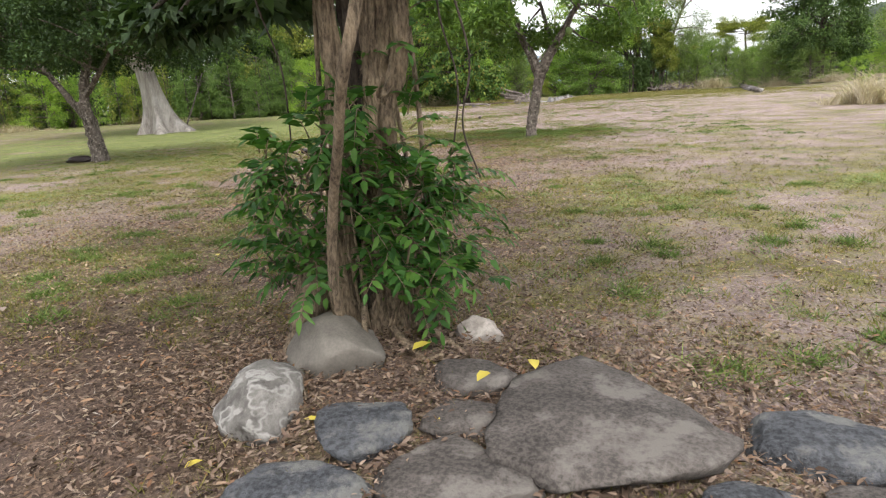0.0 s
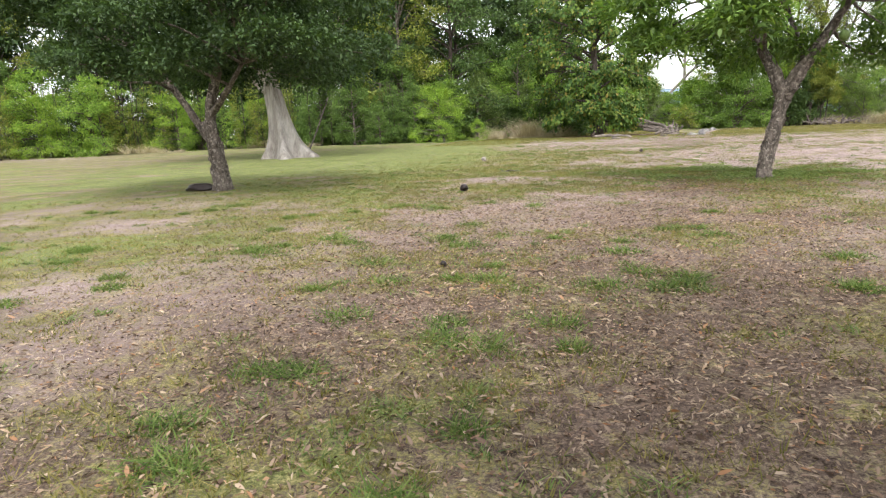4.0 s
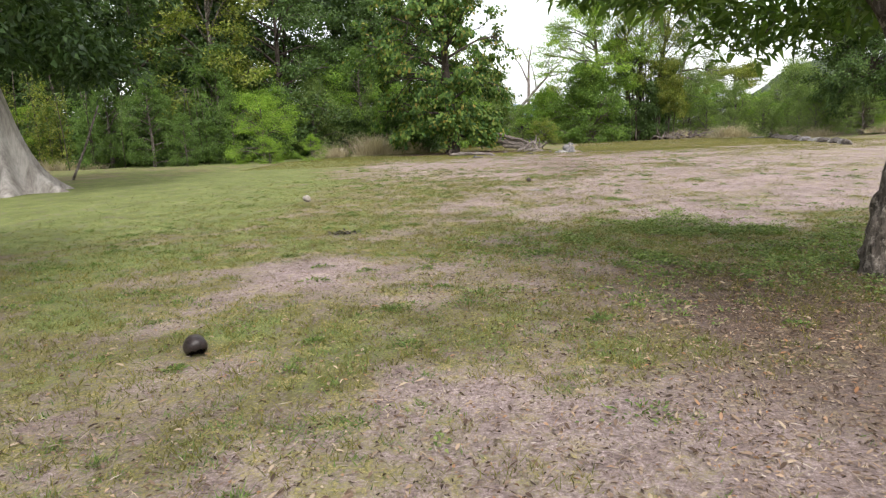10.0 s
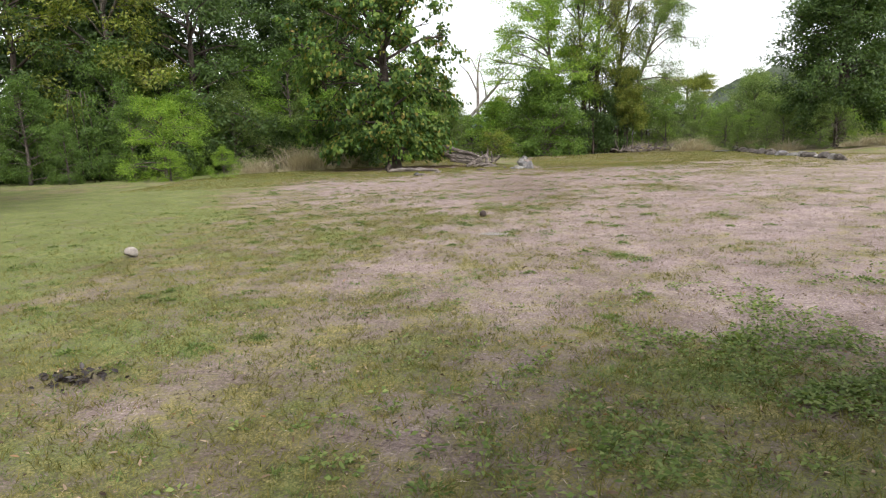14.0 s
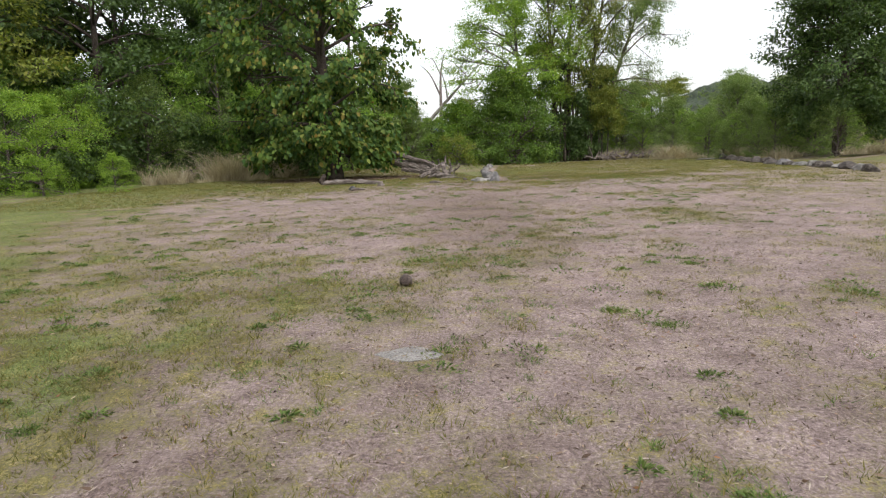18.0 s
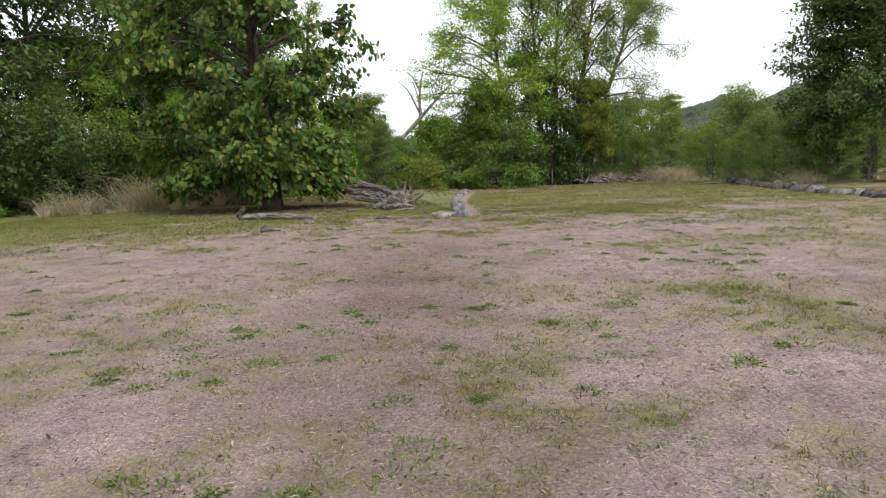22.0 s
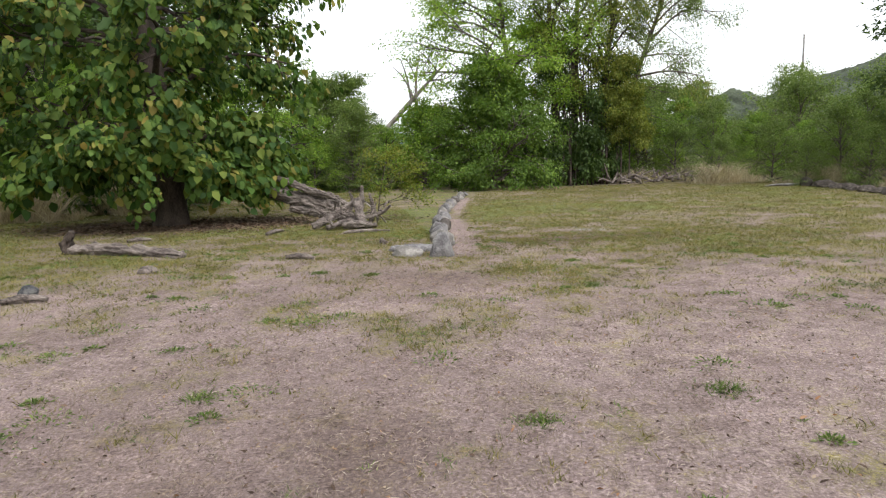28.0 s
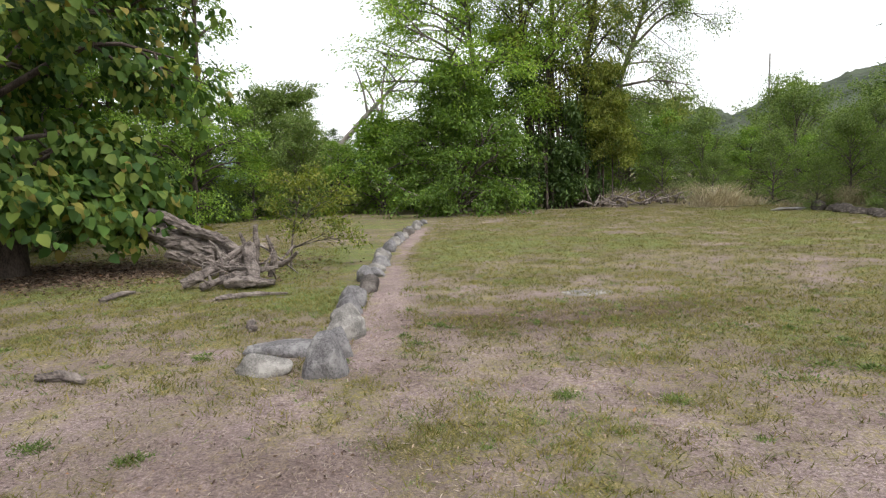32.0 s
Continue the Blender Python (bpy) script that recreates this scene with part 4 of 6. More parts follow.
tagged(attach("far_woods", crown_mesh("far_woods", cl, 90000, 0.5, 0.28, 77, 5, 0.4, 0.8, 0.3, simple=True), GREEN_MID, None), "dense dark green woods behind the trees", "woods", kind="stuff")

# heart of the wood: backing leaves whose darkened green carries the shade
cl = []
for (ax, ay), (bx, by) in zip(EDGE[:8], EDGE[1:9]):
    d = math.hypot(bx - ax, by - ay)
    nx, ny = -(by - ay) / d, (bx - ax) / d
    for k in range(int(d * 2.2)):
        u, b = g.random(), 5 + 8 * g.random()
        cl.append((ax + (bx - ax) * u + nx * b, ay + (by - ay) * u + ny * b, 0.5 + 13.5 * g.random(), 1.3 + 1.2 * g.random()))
tagged(attach("inner_woods", crown_mesh("inner_woods", cl, 75000, 0.6, 0.4, 78, 5, 0.4, 0.8, 0.3, simple=True), GREEN_SHADED, None), "foliage inside the wood with its shade in the dark leaf colour", "woods", kind="stuff")

# undergrowth along the foot of the wood; its dark leaves deepen the shade there
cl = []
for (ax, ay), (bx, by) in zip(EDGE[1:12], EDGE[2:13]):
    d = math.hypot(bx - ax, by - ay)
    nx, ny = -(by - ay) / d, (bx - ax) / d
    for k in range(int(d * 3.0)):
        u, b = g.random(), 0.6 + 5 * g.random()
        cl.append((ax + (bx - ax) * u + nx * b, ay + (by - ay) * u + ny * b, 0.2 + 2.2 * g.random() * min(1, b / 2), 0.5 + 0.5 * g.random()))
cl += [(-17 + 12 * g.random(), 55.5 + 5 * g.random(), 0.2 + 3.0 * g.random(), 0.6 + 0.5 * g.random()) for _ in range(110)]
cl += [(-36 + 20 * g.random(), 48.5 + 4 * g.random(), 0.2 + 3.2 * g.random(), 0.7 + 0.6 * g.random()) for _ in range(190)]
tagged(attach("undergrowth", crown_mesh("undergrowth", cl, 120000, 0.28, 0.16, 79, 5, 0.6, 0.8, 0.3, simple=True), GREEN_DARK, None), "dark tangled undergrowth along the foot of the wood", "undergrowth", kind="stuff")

# ---- hills ----
def hill(name, centre, spread, height, seed, material, label, n=70):
    cx, cy = centre
    u = np.linspace(-1, 1, n)
    xx, yy = np.meshgrid(u, u)
    r = np.sqrt(xx**2 + yy**2)
    z = height * np.clip(1 - r**1.6, -0.1, 1) * (0.75 + 0.5 * fbm(xx * 3 + 9, yy * 3 + 5, seed, 5)) + height * 0.05 * fbm(xx * 26, yy * 26, seed + 4, 3) + 4.5 * np.clip(1 - r, 0, 1) ** 0.3 * fbm(xx * 60, yy * 60, seed + 9, 2)
    v = np.stack([cx + xx * spread[0], cy + yy * spread[1], np.where(r > 1, -2, z)], -1).reshape(-1, 3)
    i = (np.arange(n - 1)[:, None] * n + np.arange(n - 1)[None]).ravel()
    tagged(attach(name, mesh_of(name, v, np.stack([i, i + 1, i + n + 1, i + n], -1), smooth=True), material, None), label, "hill", kind="structure")


hill("backdrop_hill", (443, 445), (265, 265), 76, 3, HILL, "wooded green hill behind the trees", 190)
hill("backdrop_ridge", (214, 434), (75, 60), 36, 8, HILL, "low wooded ridge in the distance", 90)
hill("backdrop_mountain", (-250, 2600), (900, 500), 115, 12, HILL_HAZED, "mountain on the horizon with blue-grey haze in its colour")

# ---- tall mast on the hill ----
mast = thing("radio_mast", pose(328, 541, 57), "thin pale radio mast on the wooded hill", "mast")
heap = Heap()
tube(heap, [(0, 0, -15), (0, 0, 38.5)], [0.9, 0.6], 8, 6)
attach("pole", heap.mesh("pole"), CONCRETE, mast)


# ---- tree wrapped in vines and its shrub ----
vine_tree = thing("strangler_tree", pose(3.36, -2.25, 0), "old tree with several fused brown stems wrapped in woody vines", "tree")
STEMS = [
    ([(-0.187, -0.1, -0.05), (-0.143, -0.04, 0.5), (-0.113, 0.0, 1.2), (-0.128, 0.0, 2.2), (-0.202, 0.1, 3.6)], [0.12, 0.065, 0.05, 0.048, 0.045]),
    ([(0.0644, 0.05, -0.05), (0.0718, 0.04, 0.5), (0.0792, 0.03, 1.2), (0.094, 0.05, 1.6), (0.057, 0.1, 2.4), (0.02, 0.1, 3.4)], [0.14, 0.085, 0.07, 0.07, 0.055, 0.05]),
    ([(-0.0466, 0.14, -0.05), (-0.0392, 0.12, 0.6), (-0.0392, 0.12, 1.4), (-0.054, 0.14, 2.3), (0.02, 0.4, 3.8)], [0.12, 0.065, 0.05, 0.05, 0.05]),
    ([(0.153, 0.08, -0.05), (0.146, 0.06, 0.7), (0.138, 0.0, 1.25), (0.227, -0.02, 1.5), (0.264, 0.0, 2.0), (0.39, 0.1, 3.4)], [0.075, 0.042, 0.04, 0.045, 0.04, 0.035]),
    ([(0.0792, 0.04, 1.3), (0.168, 0.04, 1.75), (0.205, 0.06, 2.4), (0.316, 0.2, 3.4)], [0.055, 0.05, 0.05, 0.045]),
]
for pts, r in STEMS:
    heap = Heap()
    tube(heap, pts, r, 40, 90, rough=0.3, seed=int(100 * r[0]), lobes=4, depth=0.14, grain=0.09)
    # the back stem's dark bark stands in for shade between the stems
    attach("stem", heap.mesh("stem", True), BARK_DARK if pts[0][1] > 0.1 else BARK_VINE, vine_tree)
heap = Heap()
tube(heap, [(-0.09, -0.2, 0.0), (-0.09, -0.33, 0.45), (-0.06, -0.36, 0.78), (0.07, -0.55, 1.16), (0.17, -0.7, 1.44), (0.23, -0.68, 1.65), (0.32, -0.5, 2.2), (0.5, -0.1, 3.2)], [0.036, 0.027, 0.023, 0.024, 0.025, 0.026, 0.028], 24, 60, rough=0.16, seed=4, grain=0.05)
attach("leaning_vine", heap.mesh("leaning_vine", True), BARK_VINE, vine_tree, "pale brown leaning woody vine")
g = np.random.default_rng(12)
for k in range(9):
    heap = Heap()
    a = g.random() * 6.28
    r0 = 0.16 + 0.14 * g.random()
    tube(heap, [(r0 * math.cos(a + 0.35 * j), 0.1 + 0.7 * r0 * math.sin(a + 0.35 * j), -0.02 + 0.62 * j) for j in range(6)], [0.008 + 0.012 * g.random(), 0.007], 6, 26, rough=0.1, seed=k)
    attach("climbing_stem", heap.mesh("climbing_stem", True), BARK_VINE, vine_tree)
for pts in [[(0.56, -0.1, 2.3), (0.5, -0.12, 1.9), (0.58, -0.14, 1.5), (0.53, -0.1, 1.2), (0.6, -0.08, 0.95)], [(0.48, 0.1, 2.4), (0.42, 0.02, 1.8), (0.5, 0.0, 1.4), (0.46, 0.05, 1.1)], [(-0.36, -0.12, 2.4), (-0.42, -0.12, 1.9), (-0.34, -0.08, 1.5), (-0.36, -0.02, 1.1)]]:
    heap = Heap()
    tube(heap, pts, [0.006, 0.005, 0.004], 6, 30, rough=0.3, seed=5)
    attach("hanging_vine", heap.mesh("hanging_vine", True), BARK_DARK, vine_tree)
for pts, r in [([(-0.1, -0.15, 0.25), (-0.28, -0.24, 0.12), (-0.42, -0.32, -0.02)], 0.09), ([(-0.24, -0.1, 0.6), (-0.31, -0.2, 0.3), (-0.42, -0.34, -0.04)], 0.1), ([(0.1, -0.1, 0.2), (0.3, -0.3, 0.12), (0.42, -0.34, 0.15)], 0.022), ([(0.0, -0.2, 0.35), (0.05, -0.35, 0.25), (0.1, -0.4, 0.12)], 0.018), ([(0.2, 0.0, 0.22), (0.5, -0.2, 0.1), (0.75, -0.35, 0.0)], 0.02)]:
    heap = Heap()
    tube(heap, pts, [r, r * 0.8, r * 0.4], 8, 14, rough=0.2, seed=3)
    attach("root", heap.mesh("root", True), BARK_VINE, vine_tree)
vt_clumps = [c for c in envelope(61, 40, 2.8, 5.2, 3.0, "dome", rmin=0.4, rmax=0.8)]
attach("crown", crown_mesh("crown", vt_clumps, 12000, 0.12, 0.06, 63, 6, 0.9, 0.6, 0.3), GREEN_DARK, vine_tree)
low_cl = [(-2.05, 1.4, 1.98, 0.22), (-1.75, 1.3, 1.94, 0.22), (-1.48, 1.38, 1.99, 0.2), (-1.2, 1.25, 2.03, 0.22), (-0.9, 0.9, 2.08, 0.22), (-0.45, 0.15, 1.86, 0.16), (-0.62, 0.5, 1.97, 0.2), (-0.22, -0.2, 1.98, 0.18), (0.35, -0.1, 2.02, 0.2)]
attach("hanging_leaves", crown_mesh("hanging_leaves", low_cl, 2600, 0.11, 0.05, 64, 6, 1.2, 0.7, 0.2), GREEN_SHADED, vine_tree)
vt_clumps += low_cl
heap = Heap()
for c in vt_clumps:
    tube(heap, [(0.1, 0.1, 2.2), (0.5 * c[0], 0.5 * c[1], 0.5 * (2.4 + c[2])), c[:3]], [0.05, 0.03, 0.01], 6, 8)
attach("branches", heap.mesh("branches", True), BARK_DARK, vine_tree)


def leaflet_block(places, ways, tops, length, width):
    """Oval leaflets with a folded midrib: eight corners each."""
    n = len(places)
    side = np.cross(ways, tops)
    side /= np.linalg.norm(side, axis=1)[:, None] + 1e-9
    top = np.cross(side, ways)
    L, W = length[:, None], width[:, None]
    rows = [places, places + ways * L * 0.3 + side * W * 0.46 + top * W * 0.14, places + ways * L * 0.68 + side * W * 0.36 + top * W * 0.1 - top * L * 0.03, places + ways * L - top * L * 0.12,
            places + ways * L * 0.68 - side * W * 0.36 + top * W * 0.1 - top * L * 0.03, places + ways * L * 0.3 - side * W * 0.46 + top * W * 0.14, places + ways * L * 0.3, places + ways * L * 0.68 - top * L * 0.03]
    v = np.stack(rows, 1).reshape(-1, 3)
    i = np.arange(n)[:, None] * 8
    quads = np.concatenate([i + np.array([[1, 2, 7, 6]]), i + np.array([[6, 7, 4, 5]])])
    tris = np.concatenate([i + np.array([[0, 1, 6]]), i + np.array([[0, 6, 5]]), i + np.array([[2, 3, 7]]), i + np.array([[7, 3, 4]])])
    return v, quads, tris


def fronds(heap, stalks, g, roots, ways, length, pairs, leaf, wide):
    """Feather leaves: a bent stalk with leaflets in pairs."""
    P, Wy, T, L, W = [], [], [], [], []
    for root, way in zip(roots, ways):
        ln = length * (0.75 + 0.5 * g.random())
        way = way / np.linalg.norm(way)
        side = np.cross(way, (0, 0, 1.0))
        side /= np.linalg.norm(side) + 1e-9
        line = [root + way * ln * u + np.array([0, 0, -0.45 * ln]) * u * u for u in np.linspace(0, 1, 6)]
        tube(stalks, line[::2] + [line[-1]], [0.004, 0.0025, 0.0015], 4, 6)
        n = pairs + int(g.integers(-1, 2))
        for k in range(n):
            u = 0.3 + 0.7 * k / max(1, n - 1)
            p = root + way * ln * u + np.array([0, 0, -0.45 * ln]) * u * u
            ahead = way + np.array([0, 0, -0.9]) * u
            ahead /= np.linalg.norm(ahead)
            up = np.cross(side, ahead)
            for s in (-1, 1) if k < n - 1 else (0,):
                w = ahead * (0.55 if s else 1.0) + side * s * 0.85 + np.array([0, 0, -0.35 * g.random()])
                P.append(p)
                Wy.append(w / np.linalg.norm(w))
                T.append(up + g.normal(size=3) * 0.25)
                L.append(leaf * (0.75 + 0.5 * g.random()))
                W.append(wide * (0.75 + 0.5 * g.random()))
    heap.add(*leaflet_block(np.array(P), np.array(Wy), np.array(T), np.array(L), np.array(W)))


shrub = thing("leafy_shrub", pose(3.36, -2.3, 0.05), "fresh green shrub with feather leaves round the tree's foot", "shrub")
g = np.random.default_rng(21)
SHOOTS = []
for cx, cy, lo, hi, rad, n in [(-0.32, -0.1, 0.4, 1.1, 0.2, 100), (0.27, 0.0, 0.32, 0.95, 0.24, 110), (0.1, 0.02, 0.3, 0.98, 0.2, 50), (-0.12, 0.2, 0.3, 0.95, 0.26, 60), (0.3, 0.3, 0.3, 0.9, 0.28, 60), (-0.05, -0.08, 0.85, 1.3, 0.2, 36), (0.12, 0.12, 0.9, 1.7, 0.18, 22)]:
    for _ in range(n):
        a, d = g.random() * 6.28, rad * math.sqrt(g.random())
        SHOOTS.append((cx + d * math.cos(a), cy + d * math.sin(a), lo + (hi - lo) * g.random()))
SHOOTS = np.array(SHOOTS)
leaf_heap, stalk_heap = Heap(), Heap()
out = SHOOTS - np.array([0, 0.0, 0.0])
ways = np.stack([out[:, 0], out[:, 1] - 0.1, 0.1 + 0.8 * g.random(len(out))], -1) + g.normal(size=(len(out), 3)) * np.array([0.3, 0.3, 0.4])
fronds(leaf_heap, stalk_heap, g, SHOOTS, ways, 0.21, 5, 0.08, 0.029)
for k in range(26):
    e = SHOOTS[int(g.integers(len(SHOOTS)))]
    tube(stalk_heap, [(0.3 * e[0], 0.3 * e[1], 0.05), (0.7 * e[0], 0.7 * e[1], 0.55 * e[2]), e], [0.009, 0.007, 0.004], 5, 8)
attach("foliage", leaf_heap.mesh("foliage"), GREEN_VINE, shrub)
attach("stem", stalk_heap.mesh("stem", True), BARK_VINE, shrub)

# ---- stones ----
def rock(name, x, y, rx, ry, h, turn, seed, material, label, group, sink=0.35, flat=0.0, dz=0.0):
    """A worn stone, partly sunk in the ground."""
    bm = bmesh.new()
    bmesh.ops.create_icosphere(bm, subdivisions=4, radius=1.0)
    for v in bm.verts:
        p = v.co.copy()
        q = p * (1.05 + 0.22 * noise.noise(p * 1.1 + Vector((seed, 2.0 * seed, 5))))
        # flat faces: cuts across the stone
        for j in range(8):
            d = Vector((math.sin(seed * 3.1 + j * 2.4), math.cos(seed * 1.7 + j * 1.9), 0.75 * math.sin(seed * 2.3 + j * 5.0))).normalized()
            over = q.dot(d) - (0.8 + 0.08 * math.sin(seed + 3.3 * j))
            if over > 0:
                q -= d * over * 0.85
        q *= 1.12 + 0.07 * noise.noise(q * 3.1 + Vector((seed, 1, seed))) + 0.045 * noise.noise(q * 8 + Vector((3, seed, 1))) + 0.03 * noise.noise(q * 17 + Vector((1, 3, seed)))
        if flat and q.z > flat:
            q.z = flat + (q.z - flat) * 0.2 + 0.06 * noise.noise(q * 2.5 + Vector((seed, 4, 2)))
        v.co = Vector((q.x * rx * 0.9, q.y * ry * 0.9, q.z * h))
    for f in bm.faces:
        f.smooth = True
    me = bpy.data.meshes.new(name)
    bm.to_mesh(me)
    bm.free()
    me.materials.append(material)
    ob = new(name, me)
    ob.matrix_world = pose(x, y, float(gz(x, y)) + h * (0.5 - sink) + dz, 0, 0, turn)
    return tagged(ob, label, "stone", group)


FOOT = "stones laid round the tree"
rock("stone", 3.27, -2.64, 0.25, 0.19, 0.155, -15, 1, ROCK_BROWN, "smooth rounded grey-brown boulder against the tree's roots", FOOT, 0.2)
rock("stone", 3.07, -3.05, 0.18, 0.25, 0.14, 25, 2, ROCK_VEIN, "pale streaked angular stone standing out of leaf litter", FOOT, 0.3)
rock("stone", 3.54, -3.16, 0.2, 0.2, 0.1, 10, 3, ROCK_DARK, "dark blue-grey angular stone sunk in leaf litter", FOOT, 0.3, 0.4)
rock("stone", 3.92, -2.71, 0.21, 0.15, 0.1, 0, 4, ROCK, "flat grey-brown stone sunk in leaf litter", FOOT, 0.3, 0.4)
rock("stone", 3.94, -3.03, 0.18, 0.13, 0.08, 20, 5, ROCK, "small flat brown stone sunk in leaf litter", FOOT, 0.35, 0.4)
rock("stone", 3.9, -2.2, 0.12, 0.08, 0.085, 0, 6, ROCK_WHITE, "small whitish stone lying on leaf litter", FOOT, 0.15)
rock("stone", 3.95, -3.4, 0.28, 0.22, 0.1, -10, 7, ROCK, "flat grey stone slab with brown stain", FOOT, 0.3, 0.35)
rock("stone", 4.45, -3.03, 0.46, 0.44, 0.16, -25, 8, ROCK, "large flat dark grey boulder with a worn top", FOOT, 0.25, 0.35)
rock("stone", 5.27, -3.1, 0.32, 0.19, 0.12, -12, 9, ROCK_DARK, "long dark grey stone sunk in leaf litter", FOOT, 0.3, 0.4)
rock("stone", 3.42, -3.56, 0.26, 0.18, 0.1, 15, 10, ROCK_DARK, "dark flat stone at the edge of the stones", FOOT, 0.3, 0.4)
rock("stone", 4.9, -3.42, 0.14, 0.1, 0.07, 0, 11, ROCK_DARK, "small dark stone beside the large boulder", FOOT, 0.3, 0.4)
rock("stone", 5.25, -3.45, 0.18, 0.12, 0.08, 30, 12, ROCK, "small grey-brown stone beside the large boulder", FOOT, 0.3, 0.4)

# long line of stones over the lawn
LINE = "stones set in a line on the lawn"
g = np.random.default_rng(33)
rock("stone", 4.05, 41.98, 0.2, 0.17, 0.28, 8, 20, ROCK_BLUE, "upright pale grey stone at the end of the stone line", LINE, 0.28)
rock("stone", 3.47, 42.15, 0.25, 0.16, 0.13, -12, 21, ROCK_PALE, "low pale rounded stone beside the upright stone", LINE, 0.25)
rock("stone", 3.6, 42.85, 0.42, 0.22, 0.13, 6, 22, ROCK_BLUE, "long low weathered stone beside the stone line", LINE, 0.25, 0.5)
rock("stone", 4.1, 42.62, 0.15, 0.14, 0.2, 0, 23, ROCK_BLUE, "small rounded blue-grey stone in the stone line", LINE, 0.28)
y, k = 43.3, 24
while y < 61.5:
    wide, deep, tall = 0.14 + 0.06 * g.random(), 0.2 + 0.12 * g.random(), 0.11 + 0.11 * g.random()
    rock("stone", float(4.12 + 0.0053 * (y - 42) ** 2 + 0.05 * g.normal()), float(y), float(wide), float(deep), float(tall), float(24 * g.normal()), k, [ROCK_BLUE, ROCK_PALE, ROCK_BLUE, ROCK][int(g.integers(4))], "weathered grey stone set in a line across the lawn", LINE, 0.28)
    y += float(2 * deep * (1.05 + 0.35 * g.random()) + (0.5 if k % 6 == 5 else 0.04))
    k += 1
EDGING = "dark stones edging the far lawn"
for k in range(24):
    u = k / 23
    x, y = 22.3 - 4.7 * u + 0.1 * g.normal(), 60.3 - 20.5 * u
    rock("stone", float(x), float(y), float(0.24 + 0.12 * g.random()), float(0.3 + 0.16 * g.random()), float(0.14 + 0.13 * g.random() + (0.06 if k == 0 else 0)), float(13 + 12 * g.normal()), 70 + k, [ROCK, ROCK_SOOT, ROCK_PALE, ROCK_BLUE][int(g.integers(4))] if k > 12 else (ROCK if k in (8, 11) else ROCK_SOOT), "dark weathered stone in a row edging the lawn", EDGING, 0.3)
rock("stone", 21.3, 60.9, 0.85, 0.35, 0.14, 5, 99, ROCK_PALE, "long pale flat stone lying at the row's end", EDGING, 0.3, 0.4)
rock("flat_stone", 7.4, 45.2, 0.45, 0.26, 0.05, 8, 101, ROCK_PALE, "pale flat stone sunk level with the grass", "", 0.75, 0.3)
rock("flat_stone", 0.97, 22.05, 0.27, 0.17, 0.04, -8, 102, CONCRETE, "worn flat slab of grey concrete level with grass", "", 0.7, 0.3)

# ---- dead wood ----
def wood(heap, pts, radii, seed, sides=34, n=44, rough=0.35, grain=0.16):
    tube(heap, pts, radii, sides, n, rough=rough, seed=seed, grain=grain)


fallen = thing("fallen_tree", pose(1.2, 48.8, 0.03), "weathered grey fallen trunk with torn roots and branches", "dead wood")
for pts, r, s in [
    ([(-4.0, 2.6, 1.25), (-2.3, 1.75, 0.98), (-1.0, 0.9, 0.72), (0.1, 0.0, 0.5), (0.75, -0.6, 0.3)], [0.15, 0.2, 0.21, 0.19, 0.13], 1),
    ([(-1.8, 1.45, 1.32), (-1.2, 1.0, 1.2), (-0.4, 0.3, 0.92), (0.3, -0.25, 0.75), (0.75, -0.6, 0.5)], [0.05, 0.09, 0.1, 0.09, 0.06], 2),
    ([(-1.0, 0.7, 0.42), (0.0, -0.05, 0.32), (0.9, -0.8, 0.2)], [0.1, 0.14, 0.1], 3),
]:
    heap = Heap()
    wood(heap, pts, r, s, 40, 80, 0.45, 0.17)
    attach("trunk", heap.mesh("trunk", True), DRIFT, fallen)
g = np.random.default_rng(44)
for pts, r in [
    ([(-0.1, -1.4, 0.1), (0.35, -1.25, 0.3), (1.0, -1.05, 0.72)], 0.12), ([(1.0, -1.1, 0.7), (1.08, -1.35, 0.35), (1.2, -1.55, 0.1), (1.5, -1.65, 0.1)], 0.14), ([(0.7, -1.6, 0.12), (1.1, -1.75, 0.14), (1.5, -1.7, 0.12)], 0.13),
    ([(0.8, -2.7, 0.05), (1.3, -2.6, 0.08), (1.85, -2.5, 0.05)], 0.05), ([(1.0, -0.9, 0.1), (1.1, -1.05, 0.55), (1.15, -1.15, 1.05)], 0.1), ([(1.3, -0.9, 0.1), (1.4, -1.0, 0.45), (1.32, -1.1, 0.85)], 0.08), ([(1.2, -0.8, 0.25), (1.6, -1.0, 0.35), (1.85, -1.2, 0.55)], 0.07), ([(0.6, -0.6, 0.3), (0.85, -0.75, 0.6), (0.8, -0.85, 0.9)], 0.07), ([(0.3, -1.7, 0.08), (0.8, -1.3, 0.2), (1.5, -1.2, 0.3)], 0.09), ([(0.55, -1.2, 0.1), (0.6, -1.35, 0.35), (0.9, -1.3, 0.5)], 0.07),
]:
    heap = Heap()
    r *= 0.72
    wood(heap, pts, [r, r * 1.1, r * 0.85, r * 0.45], int(100 * r), 28, 30, 0.35, 0.07)
    attach("root", heap.mesh("root", True), DRIFT, fallen)
for k in range(26):
    a = np.array([0.25 + 1.5 * g.random(), -1.9 + 1.3 * g.random(), 0.05 + 0.5 * g.random()])
    d = g.normal(size=3) * np.array([0.38, 0.3, 0.14]) + np.array([0.05, -0.05, 0.12])
    heap = Heap()
    r = 0.01 + 0.022 * g.random()
    tube(heap, [a, a + 0.5 * d + g.normal(size=3) * 0.07, a + d], [r, r * 0.8, r * 0.3], 6, 8, rough=0.3, seed=k)
    attach("branch", heap.mesh("branch", True), DRIFT, fallen)
heap = Heap()
